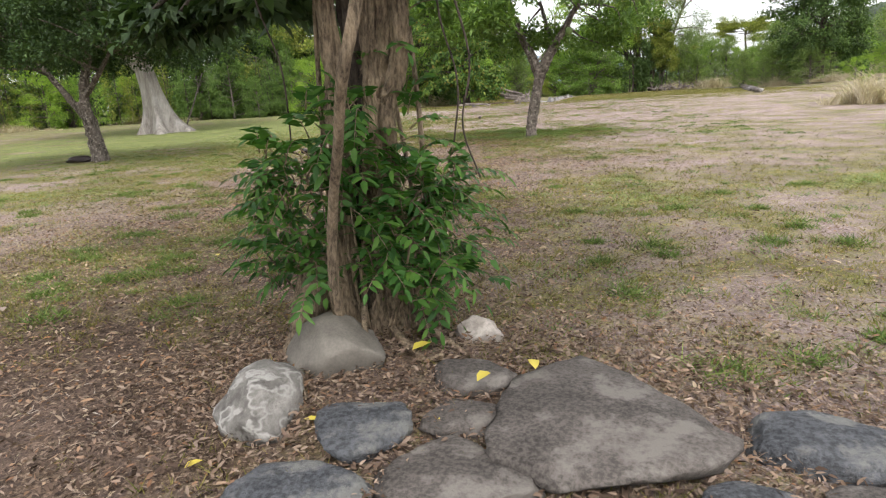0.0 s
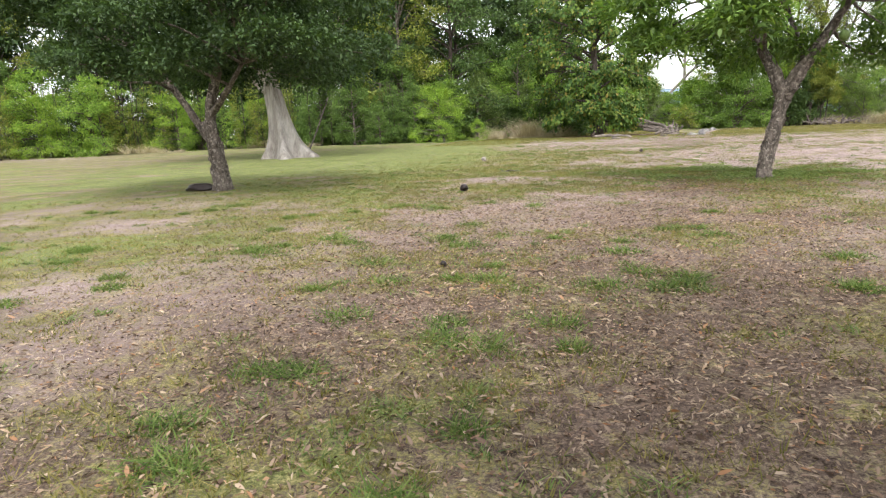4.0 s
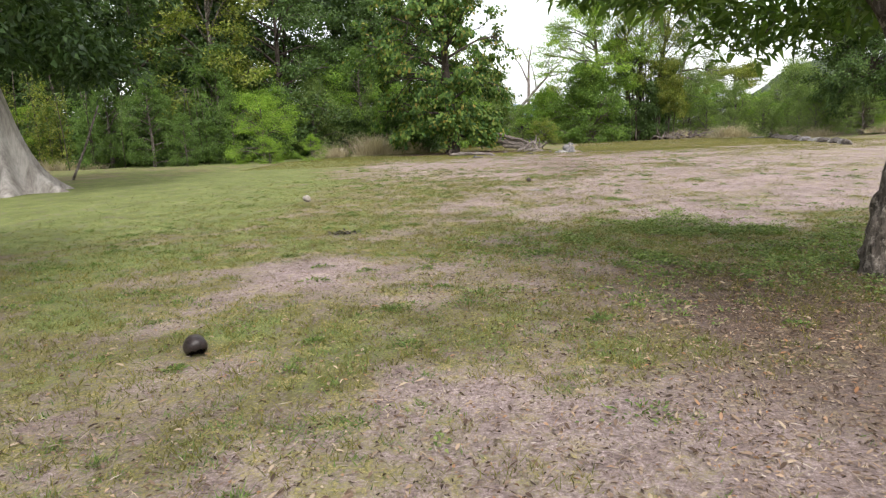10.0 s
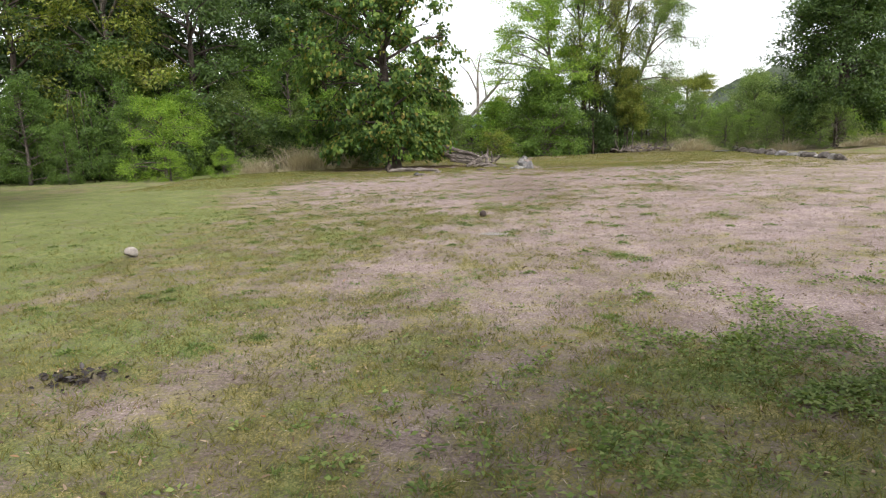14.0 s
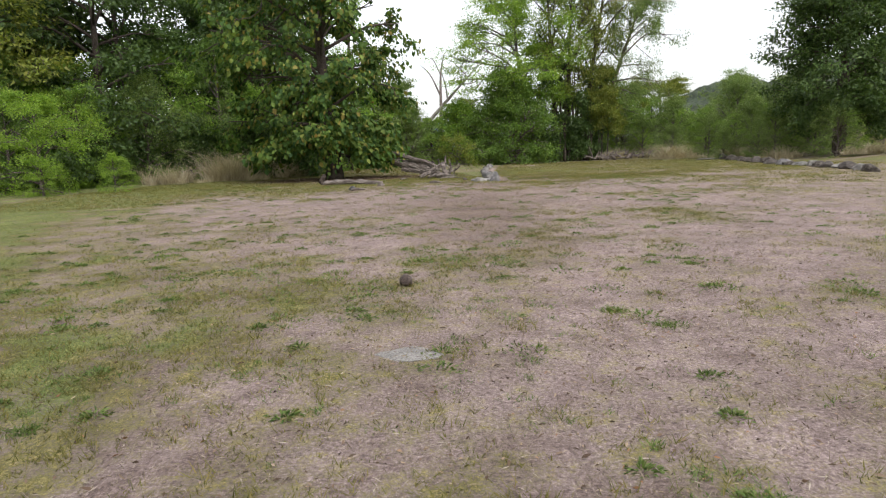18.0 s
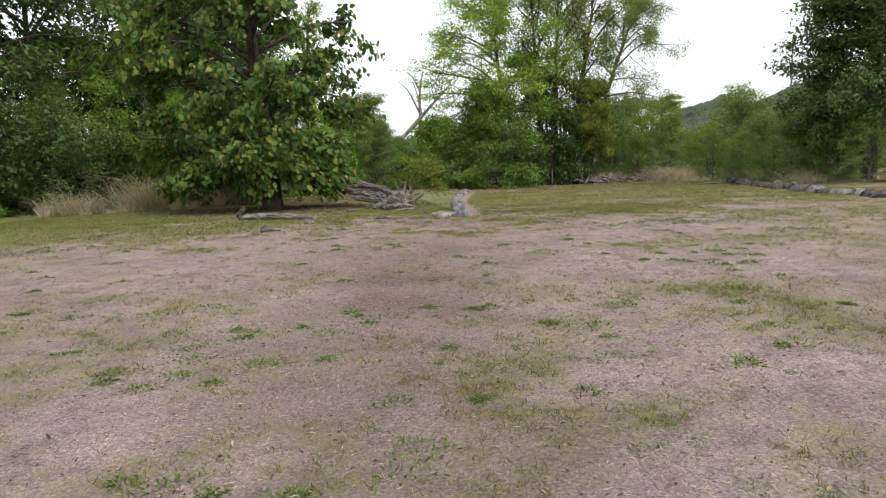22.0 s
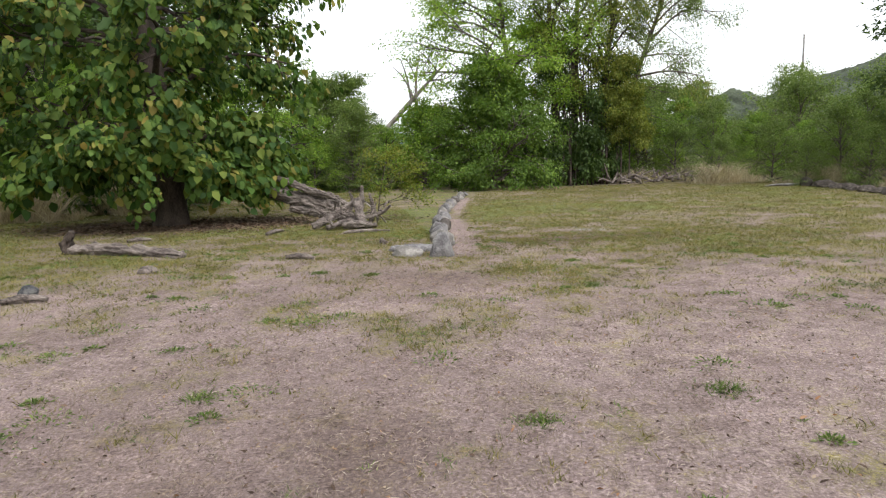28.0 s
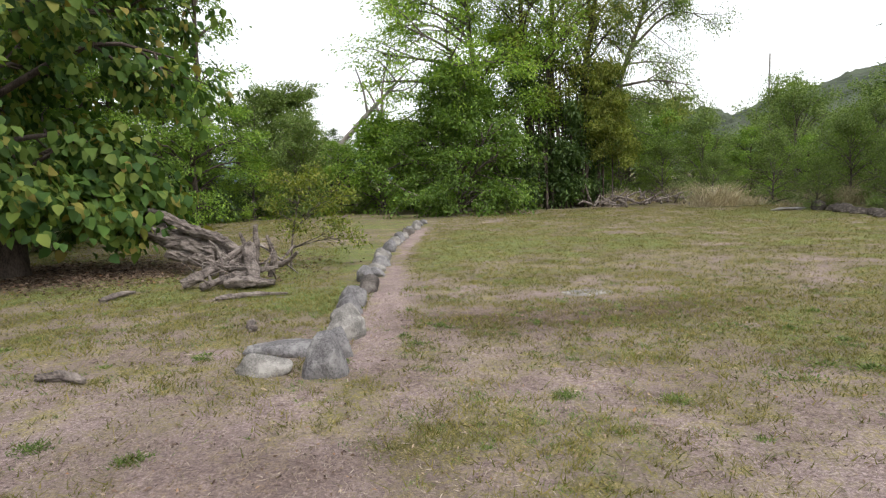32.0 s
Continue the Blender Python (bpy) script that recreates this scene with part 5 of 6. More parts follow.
tube(heap, [(1.05, -0.9, 0.75), (1.4, -0.55, 0.38), (1.67, -0.1, 0.02)], [0.022, 0.02, 0.014], 7, 10, rough=0.2)
attach("bare_stick", heap.mesh("bare_stick", True), BARK_PALE, fallen, "pale barkless stick")

log = thing("log", pose(-1.8, 43.5, 0.06), "weathered log lying on grass with a dark upturned end", "dead wood")
heap = Heap()
wood(heap, [(-1.25, 0.62, 0.08), (-0.6, 0.35, 0.12), (0.3, -0.1, 0.1), (1.35, -0.6, 0.07)], [0.08, 0.11, 0.12, 0.09], 8, 34, 60, 0.45, 0.13)
attach("trunk", heap.mesh("trunk", True), DRIFT, log)
heap = Heap()
wood(heap, [(-1.2, 0.6, 0.0), (-1.25, 0.62, 0.2), (-1.12, 0.6, 0.45)], [0.13, 0.11, 0.06], 9, 30, 24, 0.5, 0.15)
attach("stub", heap.mesh("stub", True), BARK_DARK, log, "dark upturned stub")
for x, y, ln, turn in [(0.33, 46.75, 0.75, 72), (-2.5, 46.0, 0.5, 20), (1.7, 42.2, 0.5, -20), (3.0, 44.0, 0.4, 100), (-1.1, 39.5, 0.5, 10)]:
    st = thing("stick", pose(x, y, float(gz(x, y)) + 0.03, 0, 0, turn), "short grey stick lying on the grass", "stick", "loose sticks")
    heap = Heap()
    wood(heap, [(-ln / 2, 0, 0), (0, 0.04, 0.03), (ln / 2, 0, 0.01)], [0.055, 0.05, 0.03], int(ln * 10), 20, 16)
    attach("wood", heap.mesh("wood", True), DRIFT, st)


g = np.random.default_rng(61)
for x, y, ln, turn in [(3.2, -2.85, 0.4, 110), (3.8, -2.42, 0.45, 5), (4.6, -2.4, 0.3, 40), (1.9, -1.6, 0.3, 20), (2.3, -0.4, 0.3, 60), (0.2, 1.2, 0.3, 10)]:
    st = thing("twig", pose(x, y, float(gz(x, y)) + 0.025, 0, 0, turn), "thin brown dry twig lying on leaf litter", "twig", "dry twigs on the leaf litter")
    heap = Heap()
    tube(heap, [(-ln / 2, 0, 0.0), (-0.1 * ln, 0.04 * ln, 0.02), (0.25 * ln, -0.05 * ln, 0.012), (ln / 2, 0.03 * ln, 0.0)], [0.005, 0.004, 0.003, 0.0015], 6, 14, rough=0.2, seed=int(100 * ln))
    attach("wood", heap.mesh("wood", True), BARK_VINE, st)


def brush_heap(x, y, w, d, h, n, seed, label):
    ob = thing("brush_heap", pose(x, y, 0), label, "dead wood", "brush heaps at the wood's edge")
    g = np.random.default_rng(seed)
    for k in range(n):
        a = np.array([w * (g.random() - 0.5), d * (g.random() - 0.5), 0.05 + 0.3 * h * g.random()])
        t = g.normal(size=3) * np.array([0.8, 0.3, 0.35])
        t[2] = abs(t[2])
        heap = Heap()
        r = 0.03 + 0.06 * g.random()
        tube(heap, [a, a + 0.5 * t + g.normal(size=3) * 0.08, a + t], [r, 0.8 * r, 0.3 * r], 6, 7, rough=0.2, seed=k)
        attach("branch", heap.mesh("branch", True), DRIFT, ob)


brush_heap(16.8, 67.2, 4.0, 1.2, 1.0, 34, 5, "heap of cut grey branches at the wood's edge")
brush_heap(18.9, 67.4, 2.5, 1.0, 1.2, 18, 6, "heap of dead branches and stumps at the wood's edge")

# ---- great pale tree with buttress roots ----
ceiba = thing("buttress_tree", pose(-17.1, 26.6, 0), "huge pale grey tree with flared buttress roots on lawn", "tree")
n, m = 60, 96
ang = np.linspace(0, 2 * np.pi, m, endpoint=False)
zz = np.linspace(-0.1, 5.5, n)
V = []
for z in zz:
    flare = np.exp(-max(z, 0) / 0.95)
    lobe = (0.5 + 0.5 * np.cos(6 * ang + 0.5 + 0.6 * np.sin(2 * ang))) ** 1.3
    r = 0.42 + 1.02 * flare * (0.35 + 0.75 * lobe**1.5) + 0.08 * lobe * np.exp(-z / 4)
    r = r * (1 + 0.35 * flare * np.cos(ang + 0.25)) * (1 + 0.05 * (value_noise(ang * 3, np.full(m, z * 1.2), 5) - 0.5))
    cx = -0.06 * z - 0.025 * z * z
    V.append(np.stack([cx + r * np.cos(ang), r * np.sin(ang), np.full(m, z)], -1))
i = np.arange(n - 1)[:, None] * m
j = np.arange(m)[None]
q = np.stack([i + j, i + (j + 1) % m, i + m + (j + 1) % m, i + m + j], -1).reshape(-1, 4)
attach("trunk", mesh_of("trunk", np.concatenate(V), q, smooth=True), BARK_PALE, ceiba)
for pts, r in [([(-1.0, 0, 5.2), (-1.6, 0.4, 7), (-2.5, 0.8, 10), (-3, 1, 13)], [0.5, 0.35, 0.25, 0.1]), ([(-0.9, 0, 4.6), (0.6, -0.4, 6.3), (2.4, -0.8, 8.5)], [0.4, 0.3, 0.12]), ([(-1.0, 0, 4.8), (-3, -0.6, 6.0), (-5, -1.0, 7.2)], [0.4, 0.28, 0.1]), ([(-0.6, -0.3, 3.4), (-1.5, -0.5, 4.3), (-2.2, -0.8, 5.6)], [0.2, 0.16, 0.1])]:
    heap = Heap()
    tube(heap, pts, r, 10, 20, rough=0.1)
    attach("limb", heap.mesh("limb", True), BARK_PALE, ceiba)
ce_cl = [(c[0] - 1.0, c[1], c[2], c[3]) for c in envelope(71, 130, 3.9, 14, 7.0, "dome", rmin=0.9, rmax=1.6)]
# the crown's own shade is painted in by its darkened leaf green
attach("crown", crown_mesh("crown", ce_cl, 50000, 0.27, 0.13, 73, 6, 1.1, 0.9, 0.35), GREEN_SHADED, ceiba)
pole = thing("dead_pole", pose(-20.0, 33.6, 0), "thin pale dead stem leaning beside the buttress tree", "dead wood")
heap = Heap()
tube(heap, [(0, 0, 0), (0.75, 0.2, 1.6), (1.5, 0.4, 3.4)], [0.06, 0.05, 0.035], 7, 10)
attach("stem", heap.mesh("stem", True), DRIFT, pole)
# dark sheet beside the small tree
mat_pile = rock("black_bag", -8.85, 10.35, 0.36, 0.22, 0.12, 20, 55, HUSK, "crumpled black plastic bag lying at the tree's foot", "", 0.2)
mat_pile["category"] = "bag"

# ---- broad-leaved tree beside the dead wood ----
def broad_leaves(seed, a, b, per, length):
    """Large round leaves that hang in bunches from the twigs."""
    g = np.random.default_rng(seed)
    n = len(a) * per
    f = 0.1 + 1.0 * g.random(n)[:, None]
    p = np.repeat(a, per, 0) + np.repeat(b - a, per, 0) * f + g.normal(size=(n, 3)) * np.array([0.17, 0.17, 0.14])
    d = np.repeat(b - a, per, 0)
    d = d / (np.linalg.norm(d, axis=1)[:, None] + 1e-9)
    ways = 0.5 * d + np.array([0, 0, -0.75]) + g.normal(size=(n, 3)) * 0.45
    ways /= np.linalg.norm(ways, axis=1)[:, None]
    tops = d + np.array([0, 0, 0.8]) + g.normal(size=(n, 3)) * 0.5
    ln = length * (0.55 + 0.7 * g.random(n))
    heap = Heap()
    heap.add(*leaflet_block(p, ways, tops, ln, ln * 0.82))
    return heap.mesh("crown")


broad = thing("broadleaf_tree", at(-3.35, 50.2), "large broad-leaved tree with dark green leaves hanging low", "tree")
heap, ta, tb = branching(81, [(0, 0, -0.2), (0.02, 0, 0.25), (0.05, 0, 1.0), (-0.1, 0.1, 3), (-0.3, 0.1, 6), (-0.4, 0, 9), (-0.2, 0, 11.5)], [0.62, 0.46, 0.38, 0.33, 0.24, 0.16, 0.05], 46, 5, 3, 0.46, (3.2, 4.3, 5.0, 4.7, 3.6, 2.2), (0, 62), (-0.14, 0), 0.1, sides=20)
attach("trunk", heap.mesh("trunk", True), BARK_DARK, broad)
attach("crown", broad_leaves(86, ta, tb, 38, 0.245), GREEN_BIG, broad)
# low boughs that hang towards the ground
SKIRT = [(2.7, -0.2, 0.85), (2.2, -0.9, 1.1), (1.5, -1.5, 1.4), (2.9, 0.6, 1.1), (1.1, -1.9, 1.9), (0.1, -2.3, 1.9), (-0.9, -2.4, 1.8), (-1.9, -2.2, 1.7), (-2.9, -1.6, 1.5), (-3.5, -0.6, 1.3), (-3.6, 0.6, 1.5), (-2.4, 1.6, 1.6), (-0.6, 2.2, 1.7), (1.4, 1.9, 1.6), (2.0, 0.3, 0.75), (2.5, -0.7, 1.4), (3.1, 0.2, 1.8), (2.9, -0.4, 2.5)]
g = np.random.default_rng(88)
for x, y, z in SKIRT:
    bough = Heap()
    tip = np.array([x, y, z])
    root = np.array([0.1 * x, 0.1 * y, 2.0])
    mid = root + 0.55 * (tip - root) + np.array([0, 0, 0.5])
    tube(bough, [root, mid, tip], [0.05, 0.035, 0.012], 6, 9, rough=0.15)
    line = curve([root, mid, tip], 10)
    a = line[g.integers(4, 10, 16)]
    attach("bough", bough.mesh("bough", True), BARK_DARK, broad)
    attach("bough_leaves", broad_leaves(int(90 + 10 * abs(x)), a, a + g.normal(size=(16, 3)) * np.array([0.42, 0.42, 0.22]) + np.array([0.1 * x, 0.1 * y, 0]), 20, 0.27), GREEN_BIG, broad)

# ---- trees and bushes on the far edge ----
twig_tree("round_bush", at(8.2, 67.4), 91, [(0, 0, -0.2), (0.1, 0, 2), (0, 0, 5.6)], [0.2, 0.12, 0.04], (46, 6, 3, 0.02, (3.1, 3.5, 3.0, 1.7), (5, 75), (0, 0), 0.1), 42, 0.18, 0.28, GREEN_BUSH, BARK, "dense green bush at the lawn's edge", "bush", slim=0.55)
twig_tree("round_bush", at(4.4, 71.0), 92, [(0, 0, -0.2), (0.1, 0, 2), (0, 0, 4)], [0.2, 0.12, 0.04], (24, 5, 3, 0.02, (2.8, 3.0, 2.4, 1.2), (5, 75), (0, 0), 0.1), 26, 0.18, 0.26, GREEN_MID, BARK, "dense green bush behind the stone line", "bush", slim=0.55)
AIRY = "slender trees"
for x, y, h, lean, s, leaf, per in [(12.2, 69.0, 14.5, -0.4, 93, GREEN_LIGHT, 52), (13.4, 69.4, 15.5, 0.5, 94, GREEN_OLIVE, 50), (15.0, 69.6, 15.0, 1.6, 95, GREEN_OLIVE, 46)]:
    twig_tree("slender_tree", at(x, y), s, [(0, 0, -0.2), (0.1, 0, 3), (0.3 * lean, 0.1, 7), (0.7 * lean, 0.2, 11), (lean, 0.3, h - 1)], [0.28, 0.23, 0.17, 0.1, 0.04], (24, 5, 3, 0.3, (2.0, 3.0, 3.2, 2.0), (30, 70), (0.05, 0), 0.03), per, 0.2, 0.3, leaf, BARK_DARK, "tall slender tree with thin airy crown", group=AIRY, flat=0.8, slim=0.5, simple=True)
twig_tree("slender_tree", at(16.0, 69.8), 96, [(0, 0, -0.2), (0.5, 0, 3), (1.6, 0.1, 7), (2.9, 0.2, 10.5), (3.8, 0.3, 13)], [0.24, 0.2, 0.14, 0.09, 0.04], (26, 6, 3, 0.34, (2.6, 3.0, 2.6, 1.6), (5, 65), (0.25, 0), 0.16), 66, 0.17, 0.24, GREEN_GREY, BARK, "leaning slender tree with thin drooping half-bare twigs", group=AIRY, flat=1.0, droop=1.1, slim=0.4, simple=True)
twig_tree("slender_tree", at(10.9, 70.4), 97, [(0, 0, -0.2), (-0.4, 0, 4), (-1.3, 0, 8), (-1.8, 0, 13)], [0.3, 0.22, 0.15, 0.05], (26, 6, 3, 0.47, (4.2, 4.4, 3.6, 2.4), (2, 60), (-0.3, 0), 0.04), 70, 0.2, 0.36, GREEN_LIGHT, BARK, "tall tree with layered bright green branches", group=AIRY, flat=0.3, slim=0.55, simple=True)
twig_tree("slender_tree", at(-4.0, 68.0), 99, [(0, 0, -0.2), (0.1, 0, 4), (-0.1, 0, 8), (0.2, 0, 13)], [0.2, 0.16, 0.12, 0.04], (20, 4, 3, 0.28, (1.6, 2.2, 2.0, 1.2), (5, 60), (0.1, 0), 0.16), 18, 0.19, 0.22, GREEN_MID, BARK_DARK, "tall slender tree with hanging twigs and sparse leaves", group=AIRY, flat=0.8, droop=0.9)
UMBRELLA = "flat-topped trees behind the far bushes"
twig_tree("umbrella_tree", at(-2.0, 76.0, 0, 0.84), 112, [(0, 0, -0.2), (0.2, 0, 3), (-0.1, 0, 6), (0, 0, 7.6)], [0.22, 0.18, 0.12, 0.05], (16, 6, 3, 0.62, (2.8, 2.9, 2.0), (12, 40), (0.1, 0), 0.02), 90, 0.16, 0.28, GREEN_GREY, BARK, "flat-topped tree with fine layered grey-green foliage", group=UMBRELLA, flat=0.25)
twig_tree("umbrella_tree", at(33.0, 100.0), 113, [(0, 0, -0.2), (0.2, 0, 3), (-0.1, 0, 6.2), (0, 0, 7.4)], [0.22, 0.18, 0.12, 0.05], (14, 6, 3, 0.7, (3.8, 3.6, 2.2), (4, 22), (-0.1, 0), 0.02), 110, 0.16, 0.34, GREEN_OLIVE, BARK, "wide flat-topped tree above the far hedge", group=UMBRELLA, flat=0.22)
# creepers that wrap the trunks of the slender trees
drape = thing("creeper_curtain", pose(13.4, 68.4, 0), "curtain of olive creepers hanging from tree trunks", "creeper")
cl = []
for tx, ty, lean, top in [(-1.8, 0.0, -0.1, 8.5), (-0.6, 0.5, 0.1, 9.5), (1.0, 0.8, 0.35, 8.5), (2.0, 0.6, 0.5, 7.0), (0.4, -0.2, 0.1, 5.0)]:
    for _ in range(26):
        z = top * g.random() ** 1.2
        cl.append((tx + lean * z * 0.3 + 0.3 * g.normal(), ty + 0.3 * g.normal(), 0.2 + z, 0.35 + 0.3 * g.random()))
attach("leaves", crown_mesh("leaves", cl, 22000, 0.2, 0.09, 98, 6, 1.8, 1.6, 0.2), GREEN_DARK, drape)
cl = [(2.7 + 0.8 * g.normal(), -0.5 + 0.4 * g.normal(), 2.2 + 4.6 * g.random(), 0.3 + 0.3 * g.random()) for _ in range(46)]
attach("hanging_leaves", crown_mesh("hanging_leaves", cl, 12000, 0.15, 0.055, 100, 6, 1.9, 1.4, 0.25), GREEN_OLIVE, drape, "yellow-green hanging leaves")
for k in range(26):
    heap = Heap()
    x = -1.3 + 4.6 * g.random()
    tube(heap, [(x, 0.4 * g.normal(), 0), (x + 0.15 * g.normal(), 0.1, 2.5), (x + 0.4 * g.normal(), 0.2, 7.5)], [0.03 + 0.05 * g.random(), 0.045, 0.02], 6, 12, rough=0.25, seed=k)
    attach("stem", heap.mesh("stem", True), BARK_DARK, drape)
twig_tree("dark_tree", at(27.0, 55.5), 111, [(0, 0, -0.2), (0, 0, 4), (0.1, 0, 7), (-0.2, 0, 10.2)], [0.4, 0.3, 0.2, 0.05], (50, 6, 3, 0.2, (2.8, 3.3, 3.0, 1.6), (0, 60), (0, 0), 0.1), 60, 0.24, 0.36, GREEN_DARK, BARK_DARK, "tall dark green tree with a dense rounded crown", flat=0.5, slim=0.6, simple=True)
# low hedge along the far end, and bushes on the bank
HEDGE = [(18.5, 72.5, 4, 1.09), (21, 73, 2, 0.81), (23.5, 72.5, 4, 1.21), (26, 71.5, 0, 0.77), (28.5, 71, 4, 1.41), (31, 70.5, 2, 0.97), (33.5, 70, 4, 1.51), (36, 68.5, 0, 0.88), (38.5, 67, 4, 1.59), (41, 65.5, 2, 1.15), (44, 63, 4, 1.77), (47, 60, 0, 1.24), (24.5, 75.5, 2, 0.9), (30, 74.5, 4, 1.59), (35, 73.5, 2, 1.09), (40, 71.5, 4, 1.77), (26, 66.5, 0, 0.62), (28.5, 65, 4, 1.1), (31, 63.5, 0, 0.72), (33.5, 62, 2, 0.95), (36, 60, 0, 0.85), (29.5, 68, 0, 0.7)]
BANK = [(50, 56, 4, 2.12), (25.5, 53.5, 4, 0.75), (28, 51, 2, 0.55), (30, 47, 4, 0.9), (31, 57, 2, 0.7), (23.0, 57.5, 4, 0.62), (24.8, 58.8, 4, 0.8), (22.4, 60.8, 4, 0.5), (27.2, 58.2, 4, 0.95), (21.0, 66.5, 4, 0.6), (23.5, 65.5, 4, 0.8), (25.5, 63.0, 4, 0.95), (20, 70, 4, 0.8), (28.5, 61.0, 4, 1.1), (19.5, 74, 0, 1.0), (22.5, 75, 0, 1.05), (25.5, 76, 2, 1.25), (20.5, 77, 4, 1.6), (32, 43, 0, 0.6), (33, 38, 4, 1.0), (35, 33, 2, 0.7)]
for x, y, k, s in HEDGE + BANK:
    woodland(k, x, y, 0.72 * s, x * 40)
# bright trees along the wood's edge, and trees behind the broad-leaved tree
EDGE_TREES = [(-14.9, 44.6, 2, 0.92), (-11.7, 44.2, 2, 0.36), (-13.9, 42.9, 2, 0.34), (-19.5, 43.6, 3, 0.42), (-22.5, 45.0, 3, 0.75), (-9.0, 57.5, 0, 0.8), (-17.5, 56, 1, 1.25), (-10, 64, 1, 1.2), (-12, 60, 3, 1.2), (-26, 50, 1, 1.15), (-32, 45, 2, 0.9), (-37, 41, 2, 1.0), (-42, 38, 0, 0.9), (-46, 35.5, 2, 1.05), (-50, 31.5, 2, 1.0), (-55, 26, 4, 1.3), (-58, 30, 1, 1.3), (-52, 36, 3, 1.3), (-62, 25, 5, 1.4), (-46, 42, 1, 1.25), (-56, 38, 1, 1.4), (-40, 47, 3, 1.3), (-20, 50, 3, 1.1), (-27, 47.5, 3, 0.8), (-24, 57, 1, 1.3), (-18.5, 61, 1, 1.3), (-13.5, 66, 1, 1.25), (-30, 54, 1, 1.3), (-21, 65, 3, 1.4), (-9, 70, 1, 1.15), (-27, 60, 5, 1.3), (-35, 50, 1, 1.3)]
BEHIND = [(-4.5, 67, 0, 0.6), (-2, 68.5, 2, 0.7), (0.5, 69.5, 4, 0.9), (2.2, 70.5, 0, 0.55), (-7.5, 63, 2, 0.7), (-5, 84, 2, 1.2), (-1.0, 76.5, 0, 0.8), (2.5, 78, 2, 0.9), (-2.8, 74, 4, 1.2), (5.5, 77, 0, 0.75), (0, 92, 1, 0.5), (7, 96, 5, 0.5), (14, 90, 1, 0.5)]
for x, y, k, s in EDGE_TREES + BEHIND:
    woodland(k, x, y, s, x * 31)


STRAW_PALE = foliage("straw_standing", [(0.304, 0.244, 0.188), (0.4, 0.332, 0.26), (0.48, 0.412, 0.336), (0.56, 0.496, 0.416)], rough=0.85, through_part=0.3, gloss=0.1)


def dry_grass(x, y, w, d, h, n, seed):
    """A stand of tall dead grass."""
    g = np.random.default_rng(seed)
    m = int(9 + 7 * w)
    tufts = np.stack([w * 0.5 * g.normal(size=m) * 0.55, d * 0.5 * g.normal(size=m) * 0.6], -1)
    pick = g.integers(0, m, n)
    p = np.zeros((n, 3))
    p[:, :2] = tufts[pick] + g.normal(size=(n, 2)) * 0.12
    big = ((0.35 + 0.65 * g.random(m)) * np.exp(-((tufts[:, 0] / (0.5 * w)) ** 2)))[pick]
    lean = g.normal(size=(n, 3)) * 0.55
    lean[:, 2] = 1.0
    ln = (1.5 * h * big * (0.45 + 0.65 * g.random(n)))[:, None]
    side = g.normal(size=(n, 3))
    side[:, 2] = 0
    side /= np.linalg.norm(side, axis=1)[:, None]
    mid, tip = p + lean * ln * 0.6, p + lean * ln * np.array([1.7, 1.7, 0.85])
    v = np.stack([p - side * 0.012, p + side * 0.012, mid + side * 0.01, mid - side * 0.01, tip], 1).reshape(-1, 3)
    i = np.arange(n)[:, None] * 5
    ob = attach("dry_grass", mesh_of("dry_grass", v, i + np.array([[0, 1, 2, 3]]), i + np.array([[3, 2, 4]])), STRAW_PALE, None)
    ob.matrix_world = pose(x, y, float(gz(x, y)))
    return tagged(ob, "stand of tall straw-coloured dry grass at the wood's edge", "grass", kind="stuff")


for x, y, w, d, h in [(-10.2, 53.5, 4.8, 1.6, 1.7), (-7.0, 56.0, 3.0, 1.4, 1.3), (-12.5, 52.0, 3.0, 1.5, 1.2), (22, 69.8, 6, 1.2, 1.1), (30, 67.8, 6, 1.2, 0.9), (37, 64.8, 6, 1.5, 1.3), (-30, 45, 8, 1.5, 0.8), (16.6, 21.8, 3.6, 1.6, 1.2), (-40, 39, 9, 1.5, 0.8), (17.5, 69.6, 4, 1.2, 0.9), (20.5, 65.0, 4, 1.2, 1.0), (24.5, 61.8, 5, 1.2, 0.9), (23.6, 56.2, 3, 1.0, 0.8), (27.5, 52.5, 4, 1.0, 0.8)]:
    dry_grass(x, y, w, d, h, int(w * 330), int(100 + abs(x)))
# sapling beside the fallen trunk
tree("sapling", at(2.6, 49.6), 121, [(0, 0, 0), (0.1, 0.05, 0.9), (0.3, 0, 1.7)], [0.025, 0.018, 0.008], [(0.1, 0, 0.9, 0.35), (0.7, 0.1, 1.3, 0.4), (0.3, -0.2, 1.7, 0.4), (1.0, 0.0, 0.9, 0.4), (-0.3, 0.1, 1.3, 0.3), (1.3, 0.1, 0.6, 0.35), (0.6, 0.0, 1.9, 0.35), (-0.2, 0, 1.9, 0.3), (1.1, 0, 1.5, 0.35)], 2000, 0.085, 0.035, GREEN_OLIVE, BARK, "thin spreading sapling with sparse olive leaves beside the dead wood", "sapling", limb_r=0.2, shell=0.15, spread=1.2, twig=3, twigs=5)
# dead tree far off
dead = thing("dead_tree", pose(4.4, 112, 0), "bare dead tree standing above the far woods", "tree")
